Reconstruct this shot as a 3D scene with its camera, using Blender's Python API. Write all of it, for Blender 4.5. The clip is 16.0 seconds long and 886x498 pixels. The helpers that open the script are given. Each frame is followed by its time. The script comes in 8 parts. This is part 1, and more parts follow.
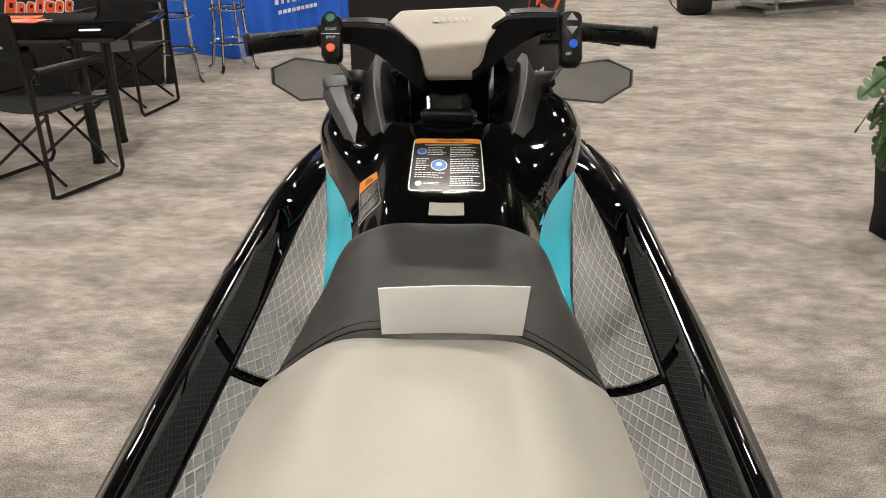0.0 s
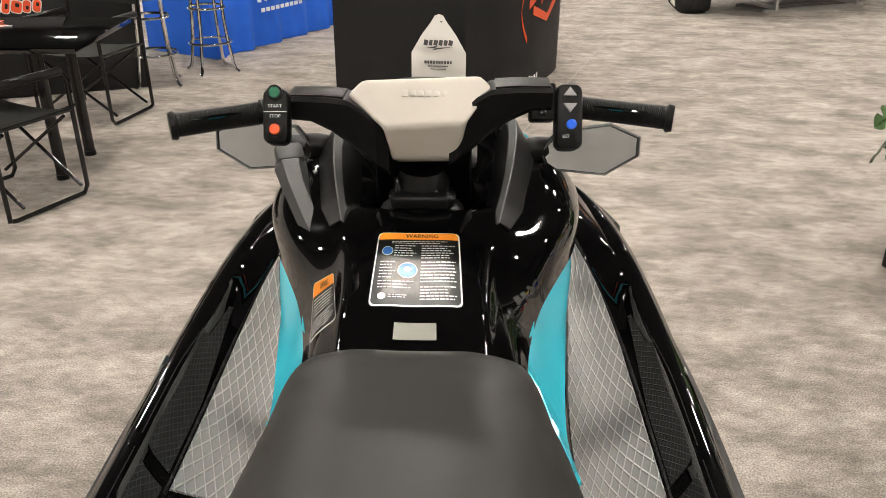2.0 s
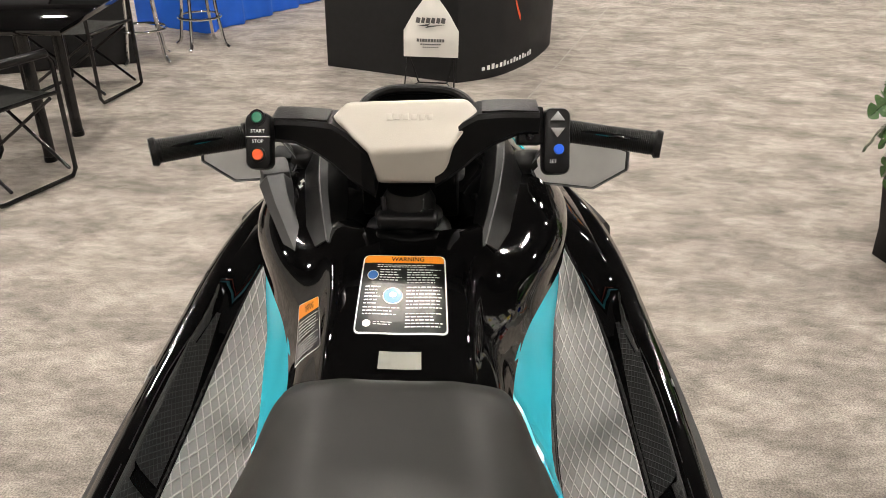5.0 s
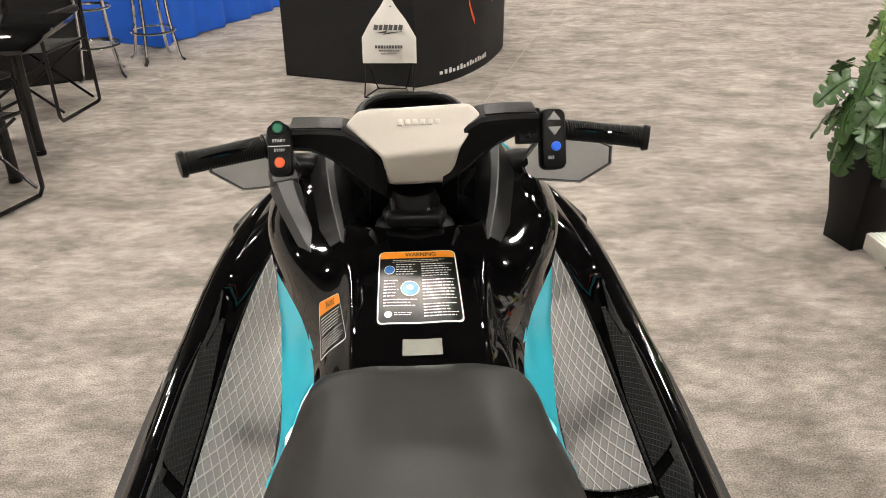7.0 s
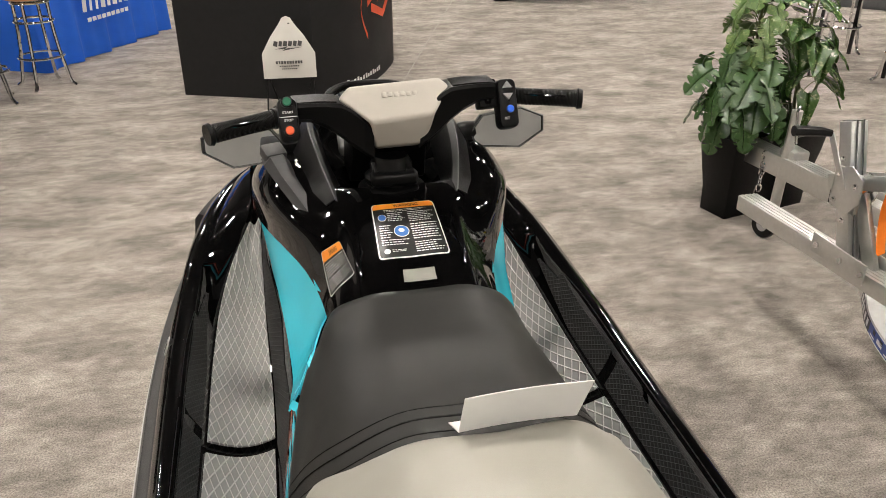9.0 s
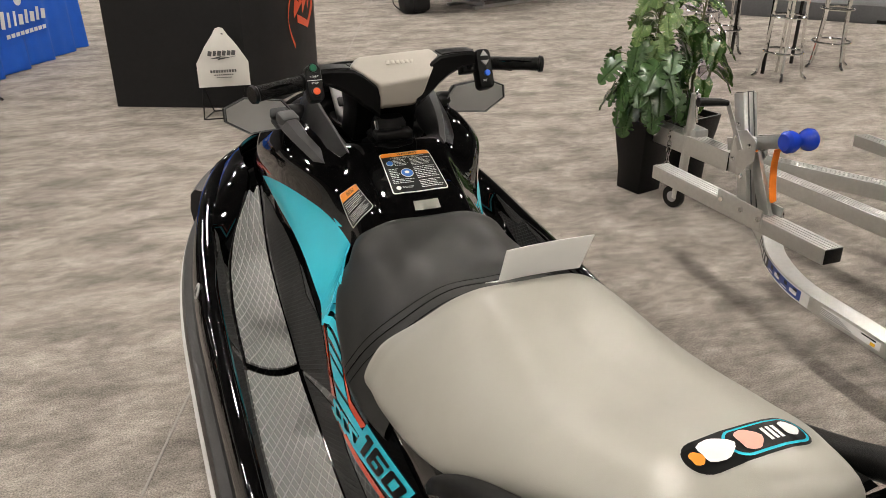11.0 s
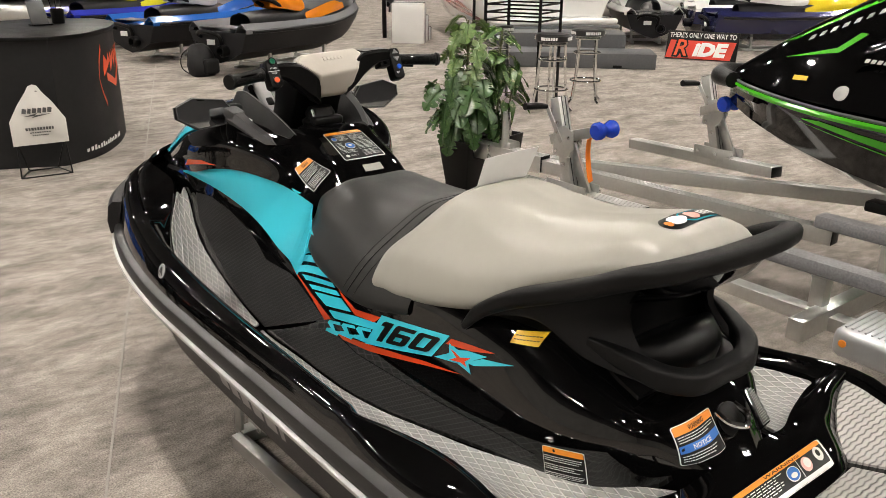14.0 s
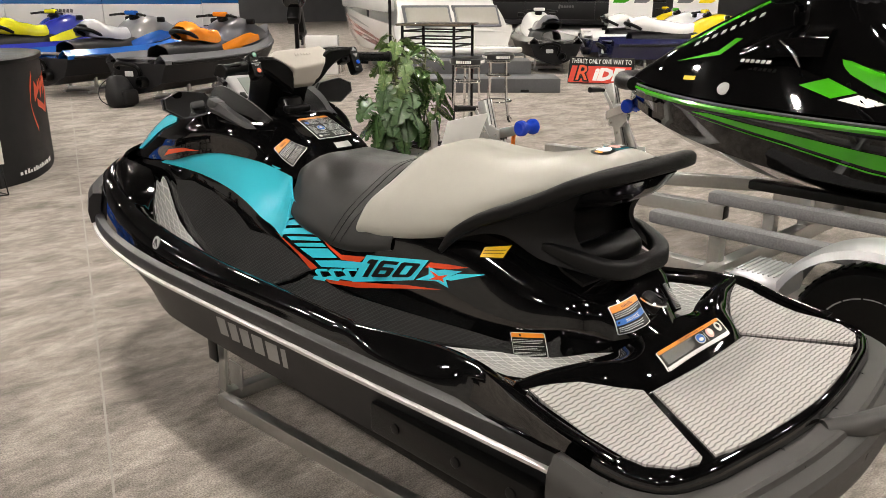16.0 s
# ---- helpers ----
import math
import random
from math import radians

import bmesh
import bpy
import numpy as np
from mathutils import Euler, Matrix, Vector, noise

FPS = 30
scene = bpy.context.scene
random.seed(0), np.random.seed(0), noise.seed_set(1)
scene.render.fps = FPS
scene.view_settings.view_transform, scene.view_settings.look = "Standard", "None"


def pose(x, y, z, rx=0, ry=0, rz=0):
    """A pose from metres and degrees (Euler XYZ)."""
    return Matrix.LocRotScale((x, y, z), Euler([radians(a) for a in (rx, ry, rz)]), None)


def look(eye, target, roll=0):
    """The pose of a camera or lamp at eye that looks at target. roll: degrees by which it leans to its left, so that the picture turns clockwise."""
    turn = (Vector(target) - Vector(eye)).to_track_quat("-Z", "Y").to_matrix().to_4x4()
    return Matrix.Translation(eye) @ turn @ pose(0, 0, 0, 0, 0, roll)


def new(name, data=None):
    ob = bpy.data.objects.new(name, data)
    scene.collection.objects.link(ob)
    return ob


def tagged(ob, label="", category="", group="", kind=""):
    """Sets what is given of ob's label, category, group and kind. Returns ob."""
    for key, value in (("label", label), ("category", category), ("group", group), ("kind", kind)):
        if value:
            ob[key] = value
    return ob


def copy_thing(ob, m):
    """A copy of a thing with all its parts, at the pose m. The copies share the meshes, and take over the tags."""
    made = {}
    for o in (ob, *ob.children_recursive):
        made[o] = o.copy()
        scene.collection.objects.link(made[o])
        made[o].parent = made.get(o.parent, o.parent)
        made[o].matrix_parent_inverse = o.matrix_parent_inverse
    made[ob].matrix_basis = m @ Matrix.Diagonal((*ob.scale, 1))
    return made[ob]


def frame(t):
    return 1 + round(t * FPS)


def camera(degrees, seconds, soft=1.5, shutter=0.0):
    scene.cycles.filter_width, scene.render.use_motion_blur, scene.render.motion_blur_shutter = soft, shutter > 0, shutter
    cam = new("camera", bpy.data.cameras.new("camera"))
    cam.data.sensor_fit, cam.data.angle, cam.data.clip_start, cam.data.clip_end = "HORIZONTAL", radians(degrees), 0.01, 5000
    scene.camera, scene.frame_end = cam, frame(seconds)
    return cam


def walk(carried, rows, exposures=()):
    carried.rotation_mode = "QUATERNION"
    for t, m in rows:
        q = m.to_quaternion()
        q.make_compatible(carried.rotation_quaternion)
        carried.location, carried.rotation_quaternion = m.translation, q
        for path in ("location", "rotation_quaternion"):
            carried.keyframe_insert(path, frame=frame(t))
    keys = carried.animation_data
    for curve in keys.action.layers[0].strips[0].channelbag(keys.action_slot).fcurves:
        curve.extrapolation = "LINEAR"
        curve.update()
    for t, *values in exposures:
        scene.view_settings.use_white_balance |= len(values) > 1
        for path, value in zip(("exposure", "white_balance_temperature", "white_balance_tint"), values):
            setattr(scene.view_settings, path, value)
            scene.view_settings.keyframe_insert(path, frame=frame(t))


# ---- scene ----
cam = camera(58.9, 16.0, soft=0.85)
PATH = [
    (0, (0.0406, 0.5201, 1.487), (-0.0206, 2.3267, 0.6312), -0.07),
    (0.5, (0.0517, 0.6234, 1.5018), (-0.0022, 2.4311, 0.6477), -0.06),
    (1, (0.0558, 0.7204, 1.5189), (0.0047, 2.5272, 0.6628), 0.14),
    (1.5, (0.0611, 0.7982, 1.5354), (0.0149, 2.5998, 0.6682), 0.33),
    (2, (0.0646, 0.8365, 1.5652), (0.0232, 2.6284, 0.6778), 0.52),
    (2.5, (0.0707, 0.8672, 1.5905), (0.0329, 2.648, 0.681), 0.7),
    (3, (0.0727, 0.8858, 1.6207), (0.0366, 2.6563, 0.6911), 0.68),
    (3.5, (0.0753, 0.8858, 1.6368), (0.0403, 2.6474, 0.6904), 0.77),
    (4, (0.0773, 0.8874, 1.6367), (0.0463, 2.6446, 0.682), 0.86),
    (6.5, (0.041, 0.8461, 1.6518), (0.0739, 2.5994, 0.6903), 0.4),
    (7, (-0.0154, 0.7955, 1.6691), (0.0759, 2.5523, 0.7177), -0.15),
    (7.5, (-0.0997, 0.7436, 1.6752), (0.0709, 2.5007, 0.7353), -0.38),
    (8, (-0.1685, 0.6815, 1.6762), (0.087, 2.4347, 0.7483), -0.29),
    (8.5, (-0.1934, 0.6228, 1.6731), (0.1357, 2.37, 0.7571), -0.11),
    (9, (-0.2298, 0.5141, 1.6732), (0.1535, 2.2558, 0.768), 0.05),
    (9.2, (-0.2509, 0.4793, 1.6659), (0.1491, 2.2218, 0.7694), 0.27),
    (11.3, (-0.6109, 0.1442, 1.6567), (0.0541, 1.8259, 0.8025), 0.01),
    (11.5, (-0.6657, 0.1237, 1.6491), (0.0376, 1.7941, 0.8033), -0.14),
    (12, (-0.7335, 0.0619, 1.6302), (0.0572, 1.7045, 0.8075), -0.01),
    (12.5, (-0.8162, -0.0388, 1.6109), (0.0604, 1.5723, 0.8135), 0.12),
    (13, (-0.9224, -0.1111, 1.5968), (0.0403, 1.4651, 0.8295), 0.26),
    (13.5, (-1.0246, -0.1214, 1.5761), (0.0225, 1.4164, 0.8422), 0.3),
    (14, (-1.1633, -0.0975, 1.5396), (-0.0316, 1.3949, 0.8383), 0.45),
    (14.5, (-1.2898, -0.1271, 1.4988), (-0.0894, 1.3241, 0.8257), 0.57),
    (15, (-1.3676, -0.1804, 1.4776), (-0.1147, 1.2374, 0.8294), 0.47),
    (15.5, (-1.4595, -0.26, 1.4584), (-0.1687, 1.1314, 0.8277), 0.34),
    (16, (-1.5691, -0.3455, 1.4457), (-0.2503, 1.0262, 0.8297), 0.1),
]
walk(cam, [(t, look(eye, target, roll)) for t, eye, target, roll in PATH], ((0.0, 0.0), (0.8, 0.06), (1.6, 0.18), (3.0, 0.2), (7.5, 0.14), (9.0, -0.04), (10.2, -0.18), (11.5, -0.24), (13.0, -0.08), (14.5, -0.02), (16.0, 0.0)))
from mathutils.bvhtree import BVHTree

# ---------------------------------------------------------------- hall light
world = bpy.data.worlds.new("hall_air")
scene.world = world
world.use_nodes = True
world.node_tree.nodes["Background"].inputs[0].default_value = (0.9, 0.95, 1.0, 1)
world.node_tree.nodes["Background"].inputs[1].default_value = 0.003
scene.view_settings.exposure = 0.0


# ---------------------------------------------------------------- materials
def mat(name, color, rough=0.5, metal=0.0, coat=0.0, vary=0.12, scale=30.0, bump=0.0, bump_scale=200.0, spec=0.5, sheen=0.0):
    m = bpy.data.materials.new(name)
    m.use_nodes = True
    nt = m.node_tree
    b = nt.nodes["Principled BSDF"]
    b.inputs["Roughness"].default_value = rough
    b.inputs["Metallic"].default_value = metal
    b.inputs["Coat Weight"].default_value = coat
    b.inputs["Coat Roughness"].default_value = 0.04
    b.inputs["Specular IOR Level"].default_value = spec
    b.inputs["Sheen Weight"].default_value = sheen
    tc = nt.nodes.new("ShaderNodeTexCoord")
    n1 = nt.nodes.new("ShaderNodeTexNoise")
    n1.inputs["Scale"].default_value = scale
    n1.inputs["Detail"].default_value = 6
    nt.links.new(tc.outputs["Object"], n1.inputs["Vector"])
    mix = nt.nodes.new("ShaderNodeMix")
    mix.data_type = "RGBA"
    mix.inputs["A"].default_value = (*[c * (1 - vary) for c in color], 1)
    mix.inputs["B"].default_value = (*[min(1, c * (1 + vary)) for c in color], 1)
    nt.links.new(n1.outputs["Fac"], mix.inputs["Factor"])
    nt.links.new(mix.outputs["Result"], b.inputs["Base Color"])
    mr = nt.nodes.new("ShaderNodeMapRange")
    mr.inputs["To Min"].default_value = max(0, rough * 0.8)
    mr.inputs["To Max"].default_value = min(1, rough * 1.2)
    n2 = nt.nodes.new("ShaderNodeTexNoise")
    n2.inputs["Scale"].default_value = scale * 0.17
    n2.inputs["Detail"].default_value = 4
    nt.links.new(tc.outputs["Object"], n2.inputs["Vector"])
    nt.links.new(n2.outputs["Fac"], mr.inputs["Value"])
    nt.links.new(mr.outputs["Result"], b.inputs["Roughness"])
    if bump:
        n3 = nt.nodes.new("ShaderNodeTexNoise")
        n3.inputs["Scale"].default_value = bump_scale
        n3.inputs["Detail"].default_value = 3
        nt.links.new(tc.outputs["Object"], n3.inputs["Vector"])
        bp = nt.nodes.new("ShaderNodeBump")
        bp.inputs["Strength"].default_value = bump
        bp.inputs["Distance"].default_value = 0.002
        nt.links.new(n3.outputs["Fac"], bp.inputs["Height"])
        nt.links.new(bp.outputs["Normal"], b.inputs["Normal"])
    return m


def carpet_material():
    m = mat("carpet", (0.2, 0.185, 0.165), 0.95, vary=0.3, scale=90, bump=0.5, bump_scale=420, spec=0.15)
    nt = m.node_tree
    b = nt.nodes["Principled BSDF"]
    tc = nt.nodes["Texture Coordinate"]
    mp = nt.nodes.new("ShaderNodeMapping")
    mp.inputs["Rotation"].default_value = (0, 0, radians(17))
    mp.inputs["Scale"].default_value = (1.1, 2.0, 1)
    nt.links.new(tc.outputs["Object"], mp.inputs["Vector"])
    n = nt.nodes.new("ShaderNodeTexNoise")
    n.inputs["Scale"].default_value = 2.3
    n.inputs["Detail"].default_value = 9
    n.inputs["Roughness"].default_value = 0.68
    n.inputs["Distortion"].default_value = 0.15
    nt.links.new(mp.outputs["Vector"], n.inputs["Vector"])
    ramp = nt.nodes.new("ShaderNodeValToRGB")
    e = ramp.color_ramp.elements
    e[0].position, e[0].color = 0.36, (0.168, 0.151, 0.134, 1)
    e[1].position, e[1].color = 0.64, (0.345, 0.312, 0.280, 1)
    nt.links.new(n.outputs["Fac"], ramp.inputs["Fac"])
    g = nt.nodes.new("ShaderNodeTexNoise")
    g.inputs["Scale"].default_value = 170
    g.inputs["Detail"].default_value = 8
    nt.links.new(tc.outputs["Object"], g.inputs["Vector"])
    gr = nt.nodes.new("ShaderNodeMapRange")
    gr.inputs["From Min"].default_value = 0.3
    gr.inputs["From Max"].default_value = 0.7
    gr.inputs["To Min"].default_value = 0.54
    gr.inputs["To Max"].default_value = 1.46
    nt.links.new(g.outputs["Fac"], gr.inputs["Value"])
    mul = nt.nodes.new("ShaderNodeMix")
    mul.data_type, mul.blend_type = "RGBA", "MULTIPLY"
    mul.inputs["Factor"].default_value = 1
    nt.links.new(ramp.outputs["Color"], mul.inputs["A"])
    nt.links.new(gr.outputs["Result"], mul.inputs["B"])
    h = nt.nodes.new("ShaderNodeTexNoise")
    h.inputs["Scale"].default_value = 12.0
    h.inputs["Detail"].default_value = 7
    h.inputs["Roughness"].default_value = 0.62
    nt.links.new(mp.outputs["Vector"], h.inputs["Vector"])
    hr = nt.nodes.new("ShaderNodeMapRange")
    hr.inputs["From Min"].default_value = 0.3
    hr.inputs["From Max"].default_value = 0.7
    hr.inputs["To Min"].default_value = 0.74
    hr.inputs["To Max"].default_value = 1.26
    nt.links.new(h.outputs["Fac"], hr.inputs["Value"])
    mul2 = nt.nodes.new("ShaderNodeMix")
    mul2.data_type, mul2.blend_type = "RGBA", "MULTIPLY"
    mul2.inputs["Factor"].default_value = 1
    nt.links.new(mul.outputs["Result"], mul2.inputs["A"])
    nt.links.new(hr.outputs["Result"], mul2.inputs["B"])
    nt.links.new(mul2.outputs["Result"], b.inputs["Base Color"])
    return m


CARPET = carpet_material()
GLOSS = mat("gloss_black", (0.0018, 0.0018, 0.0019), 0.05, vary=0.2, scale=8, spec=0.75)
HULLM = mat("hull_charcoal", (0.010, 0.010, 0.011), 0.42, vary=0.2, scale=14, bump=0.15, bump_scale=300, spec=0.22)
SATIN = mat("satin_black", (0.0025, 0.0025, 0.0026), 0.36, vary=0.25, scale=40, bump=0.2, bump_scale=600, spec=0.17)
RUBBER = mat("black_rubber", (0.004, 0.004, 0.004), 0.36, vary=0.25, scale=50, bump=0.25, bump_scale=500, spec=0.20)
CHARCOAL = mat("charcoal_plastic", (0.0045, 0.0045, 0.0046), 0.46, vary=0.2, scale=40, bump=0.3, bump_scale=900, spec=0.18)
GREYTRIM = mat("grey_plastic", (0.075, 0.077, 0.078), 0.42, vary=0.12, scale=50, bump=0.1, bump_scale=700)
TURQ = mat("turquoise_paint", (0.045, 0.56, 0.72), 0.22, coat=0.3, vary=0.05, scale=6)
REDP = mat("red_paint", (0.62, 0.06, 0.015), 0.25, coat=0.6, vary=0.06, scale=12)
SEATD = mat("seat_black_vinyl", (0.0140, 0.0143, 0.0133), 0.46, vary=0.12, scale=60, bump=0.10, bump_scale=900, spec=0.42)
SEATG = mat("seat_grey_vinyl", (0.335, 0.328, 0.288), 0.35, vary=0.05, scale=20, bump=0.1, bump_scale=900)
PADG = mat("bar_pad_foam", (0.45, 0.425, 0.375), 0.6, vary=0.05, scale=30, bump=0.2, bump_scale=900)
MATG = mat("deck_mat_grey", (0.36, 0.37, 0.36), 0.6, vary=0.1, scale=40, bump=0.3, bump_scale=700)
MATK = mat("deck_mat_black", (0.02, 0.02, 0.021), 0.5, vary=0.2, scale=40, bump=0.3, bump_scale=500)
WHITE = mat("white_plastic", (0.78, 0.77, 0.74), 0.5, vary=0.03, scale=20)
PAPER = mat("white_card", (0.8, 0.8, 0.79), 0.7, vary=0.03, scale=40)
ORANGE = mat("label_orange", (0.85, 0.28, 0.02), 0.35, vary=0.04, scale=30)
LBLK = mat("label_black", (0.0025, 0.0025, 0.0025), 0.30, vary=0.2, scale=30, spec=0.25)
LWHT = mat("label_white", (0.75, 0.75, 0.73), 0.35, vary=0.04, scale=60)
LBLUE = mat("label_blue", (0.02, 0.14, 0.5), 0.35, vary=0.06, scale=60)
YELL = mat("yellow_label", (0.85, 0.52, 0.02), 0.35, vary=0.05, scale=60)
BLUEP = mat("blue_polyurethane", (0.006, 0.04, 0.42), 0.25, vary=0.1, scale=40)
ALU = mat("brushed_aluminium", (0.62, 0.62, 0.6), 0.38, metal=1.0, vary=0.1, scale=60, bump=0.08, bump_scale=300)
CHROME = mat("chrome", (0.75, 0.75, 0.74), 0.1, metal=1.0, vary=0.04, scale=30)
MIRROR = mat("mirror_glass", (0.75, 0.77, 0.78), 0.02, metal=1.0, vary=0.01, scale=5)
GREENB = mat("green_button", (0.0, 0.13, 0.06), 0.3, vary=0.08, scale=80)
REDB = mat("red_button", (0.8, 0.1, 0.02), 0.3, vary=0.08, scale=80)
BLUEB = mat("blue_button", (0.01, 0.12, 0.75), 0.3, vary=0.08, scale=80)
LGREY = mat("light_grey_rubber", (0.3, 0.3, 0.3), 0.5, vary=0.06, scale=80)
LEVER = mat("lever_grey", (0.030, 0.031, 0.032), 0.5, vary=0.15, scale=60, bump=0.1, bump_scale=700)
SILVER = mat("silver_decal", (0.36, 0.36, 0.35), 0.4, vary=0.08, scale=80)


# ---------------------------------------------------------------- builders
def part(name, bm, material, parent=None, label="", smooth=True, angle=35):
    me = bpy.data.meshes.new(name)
    bmesh.ops.recalc_face_normals(bm, faces=bm.faces)
    if smooth:
        lim = radians(angle)
        for f in bm.faces:
            f.smooth = True
        for e in bm.edges:
            if len(e.link_faces) == 2 and e.calc_face_angle(0) > lim:
                e.smooth = False
    bm.to_mesh(me)
    bm.free()
    if material:
        me.materials.append(material)
    ob = new(name, me)
    if parent:
        ob.parent = parent
    if label:
        ob["label"] = label
    return ob


def thing(name, label, category, group="", at=(0, 0, 0), rz=0.0):
    ob = new(name)
    ob.matrix_basis = pose(*at, 0, 0, rz)
    return tagged(ob, label, category, group)


def spline(pts, n):
    """n points on a Catmull-Rom curve through pts, evenly by length of the chord."""
    p = np.array(pts, float)
    if len(p) < 3:
        return [tuple(float(c) for c in p[0] + (p[-1] - p[0]) * i / (n - 1)) for i in range(n)]
    d = np.r_[0, np.cumsum(np.linalg.norm(np.diff(p, axis=0), axis=1) + 1e-9)]
    q = np.vstack([2 * p[0] - p[1], p, 2 * p[-1] - p[-2]])
    out = []
    for s in np.linspace(0, d[-1], n):
        i = min(max(int(np.searchsorted(d, s, side="right")) - 1, 0), len(p) - 2)
        u = (s - d[i]) / (d[i + 1] - d[i])
        a, b, c, e = q[i], q[i + 1], q[i + 2], q[i + 3]
        h = d[i + 1] - d[i]
        hm = d[i] - d[i - 1] if i > 0 else h
        hp = d[i + 2] - d[i + 1] if i < len(p) - 2 else h
        m1 = ((b - a) / hm * h + (c - b) / h * hm) / (h + hm)
        m2 = ((c - b) / h * hp + (e - c) / hp * h) / (h + hp)
        u2, u3 = u * u, u * u * u
        out.append(tuple(float(q_) for q_ in (2 * u3 - 3 * u2 + 1) * b + (u3 - 2 * u2 + u) * h * m1 + (3 * u2 - 2 * u3) * c + (u3 - u2) * h * m2))
    return out


def profile(table):
    """A smooth function through rows of (y, value, ...)."""
    ys = [r[0] for r in table]
    fine = np.array(spline(table, 400))

    def at(y):
        v = [float(np.interp(y, fine[:, 0], fine[:, k])) for k in range(1, fine.shape[1])]
        return v[0] if len(v) == 1 else v
    return at


def skin(bm, rows, close_u=False, close_v=False, caps=False):
    """Faces over rows of points of equal length."""
    g = [[bm.verts.new(p) for p in r] for r in rows]
    nu, nv = len(g), len(g[0])
    for i in range(nu - (0 if close_u else 1)):
        for j in range(nv - (0 if close_v else 1)):
            q = [g[i][j], g[(i + 1) % nu][j], g[(i + 1) % nu][(j + 1) % nv], g[i][(j + 1) % nv]]
            if len({v.co.to_tuple(6) for v in q}) >= 3:
                try:
                    bm.faces.new(q)
                except ValueError:
                    pass
    if caps:
        for r in (g[0], g[-1]):
            try:
                bm.faces.new(r)
            except ValueError:
                pass
    return g


def surf(grid, nu, nv, close_v=False, caps=False, bm=None):
    """A smooth skin through a coarse grid of points."""
    bm = bm or bmesh.new()
    cols = [spline(r + [r[0]] if close_v else r, nv + (1 if close_v else 0)) for r in grid]
    if close_v:
        cols = [c[:-1] for c in cols]
    lines = [spline([c[j] for c in cols], nu) for j in range(len(cols[0]))]
    rows = [[lines[j][i] for j in range(len(lines))] for i in range(nu)]
    skin(bm, rows, close_v=close_v, caps=caps)
    bmesh.ops.remove_doubles(bm, verts=bm.verts, dist=1e-5)
    return bm


def mirrored(bm):
    """bm with its mirror image in x."""
    geo = bmesh.ops.duplicate(bm, geom=bm.verts[:] + bm.edges[:] + bm.faces[:])["geom"]
    vs = [g for g in geo if isinstance(g, bmesh.types.BMVert)]
    for v in vs:
        v.co.x = -v.co.x
    bmesh.ops.reverse_faces(bm, faces=[g for g in geo if isinstance(g, bmesh.types.BMFace)])
    bmesh.ops.remove_doubles(bm, verts=bm.verts, dist=1e-5)
    return bm


def flipped(bm):
    for v in bm.verts:
        v.co.x = -v.co.x
    bmesh.ops.reverse_faces(bm, faces=bm.faces)
    return bm


def shell(bm, t):
    """Gives a thin skin the thickness t, inwards."""
    bmesh.ops.recalc_face_normals(bm, faces=bm.faces)
    bmesh.ops.solidify(bm, geom=bm.faces[:], thickness=t)
    return bm


def tube(pts, radius, seg=12, smooth_to=0, bm=None, flat=1.0):
    """A round bar along pts; radius a number or one for each point. flat: height over width of its section."""
    if smooth_to:
        rr = radius if isinstance(radius, (list, tuple)) else [radius] * len(pts)
        f = spline([(*p, r) for p, r in zip(pts, rr)], smooth_to)
        pts, radius = [p[:3] for p in f], [p[3] for p in f]
    p = [Vector(q) for q in pts]
    if not isinstance(radius, (list, tuple)):
        radius = [radius] * len(p)
    bm = bm or bmesh.new()
    t0 = (p[1] - p[0]).normalized()
    side = t0.cross(Vector((0, 0, 1)))
    if side.length < 0.1:
        side = t0.cross(Vector((1, 0, 0)))
    side.normalize()
    rows = []
    for i, c in enumerate(p):
        t = (p[min(i + 1, len(p) - 1)] - p[max(i - 1, 0)]).normalized()
        side = (side - t * side.dot(t)).normalized()
        up = side.cross(t)
        rows.append([tuple(c + radius[i] * (math.cos(a) * side + flat * math.sin(a) * up)) for a in (2 * math.pi * k / seg for k in range(seg))])
    skin(bm, rows, close_v=True, caps=True)
    return bm


def sweep(pts, half_w, half_h, n, seg=5, corner=0.35):
    """A bar of rounded box section along pts; half sizes one for each point."""
    f = spline([(*p, w, h) for p, w, h in zip(pts, half_w, half_h)], n)
    p = [Vector(q[:3]) for q in f]
    base = rounded(2.0, 2.0, corner, seg)
    rows = []
    for i, c in enumerate(p):
        t = (p[min(i + 1, n - 1)] - p[max(i - 1, 0)]).normalized()
        side = t.cross(Vector((0, 0, 1))).normalized()
        up = side.cross(t)
        rows.append([tuple(c + side * (u * f[i][3]) + up * (v * f[i][4])) for u, v in base])
    bm = bmesh.new()
    skin(bm, rows, close_v=True, caps=True)
    return bm


def block(sx, sy, sz, at=(0, 0, 0), bevel=0.0, m=None, bm=None, seg=2):
    """A bevelled box of full size sx, sy, sz, centred at at."""
    b = bmesh.new()
    bmesh.ops.create_cube(b, size=1, matrix=Matrix.Diagonal((sx, sy, sz, 1)))
    if bevel:
        bmesh.ops.bevel(b, geom=b.edges[:], offset=bevel, segments=seg, affect="EDGES", profile=0.5)
    bmesh.ops.transform(b, matrix=Matrix.Translation(at) @ (m or Matrix.Identity(4)), verts=b.verts)
    return joined(bm, b)


def joined(bm, b):
    if bm is None:
        return b
    me = bpy.data.meshes.new("tmp")
    b.to_mesh(me)
    b.free()
    bm.from_mesh(me)
    bpy.data.meshes.remove(me)
    return bm


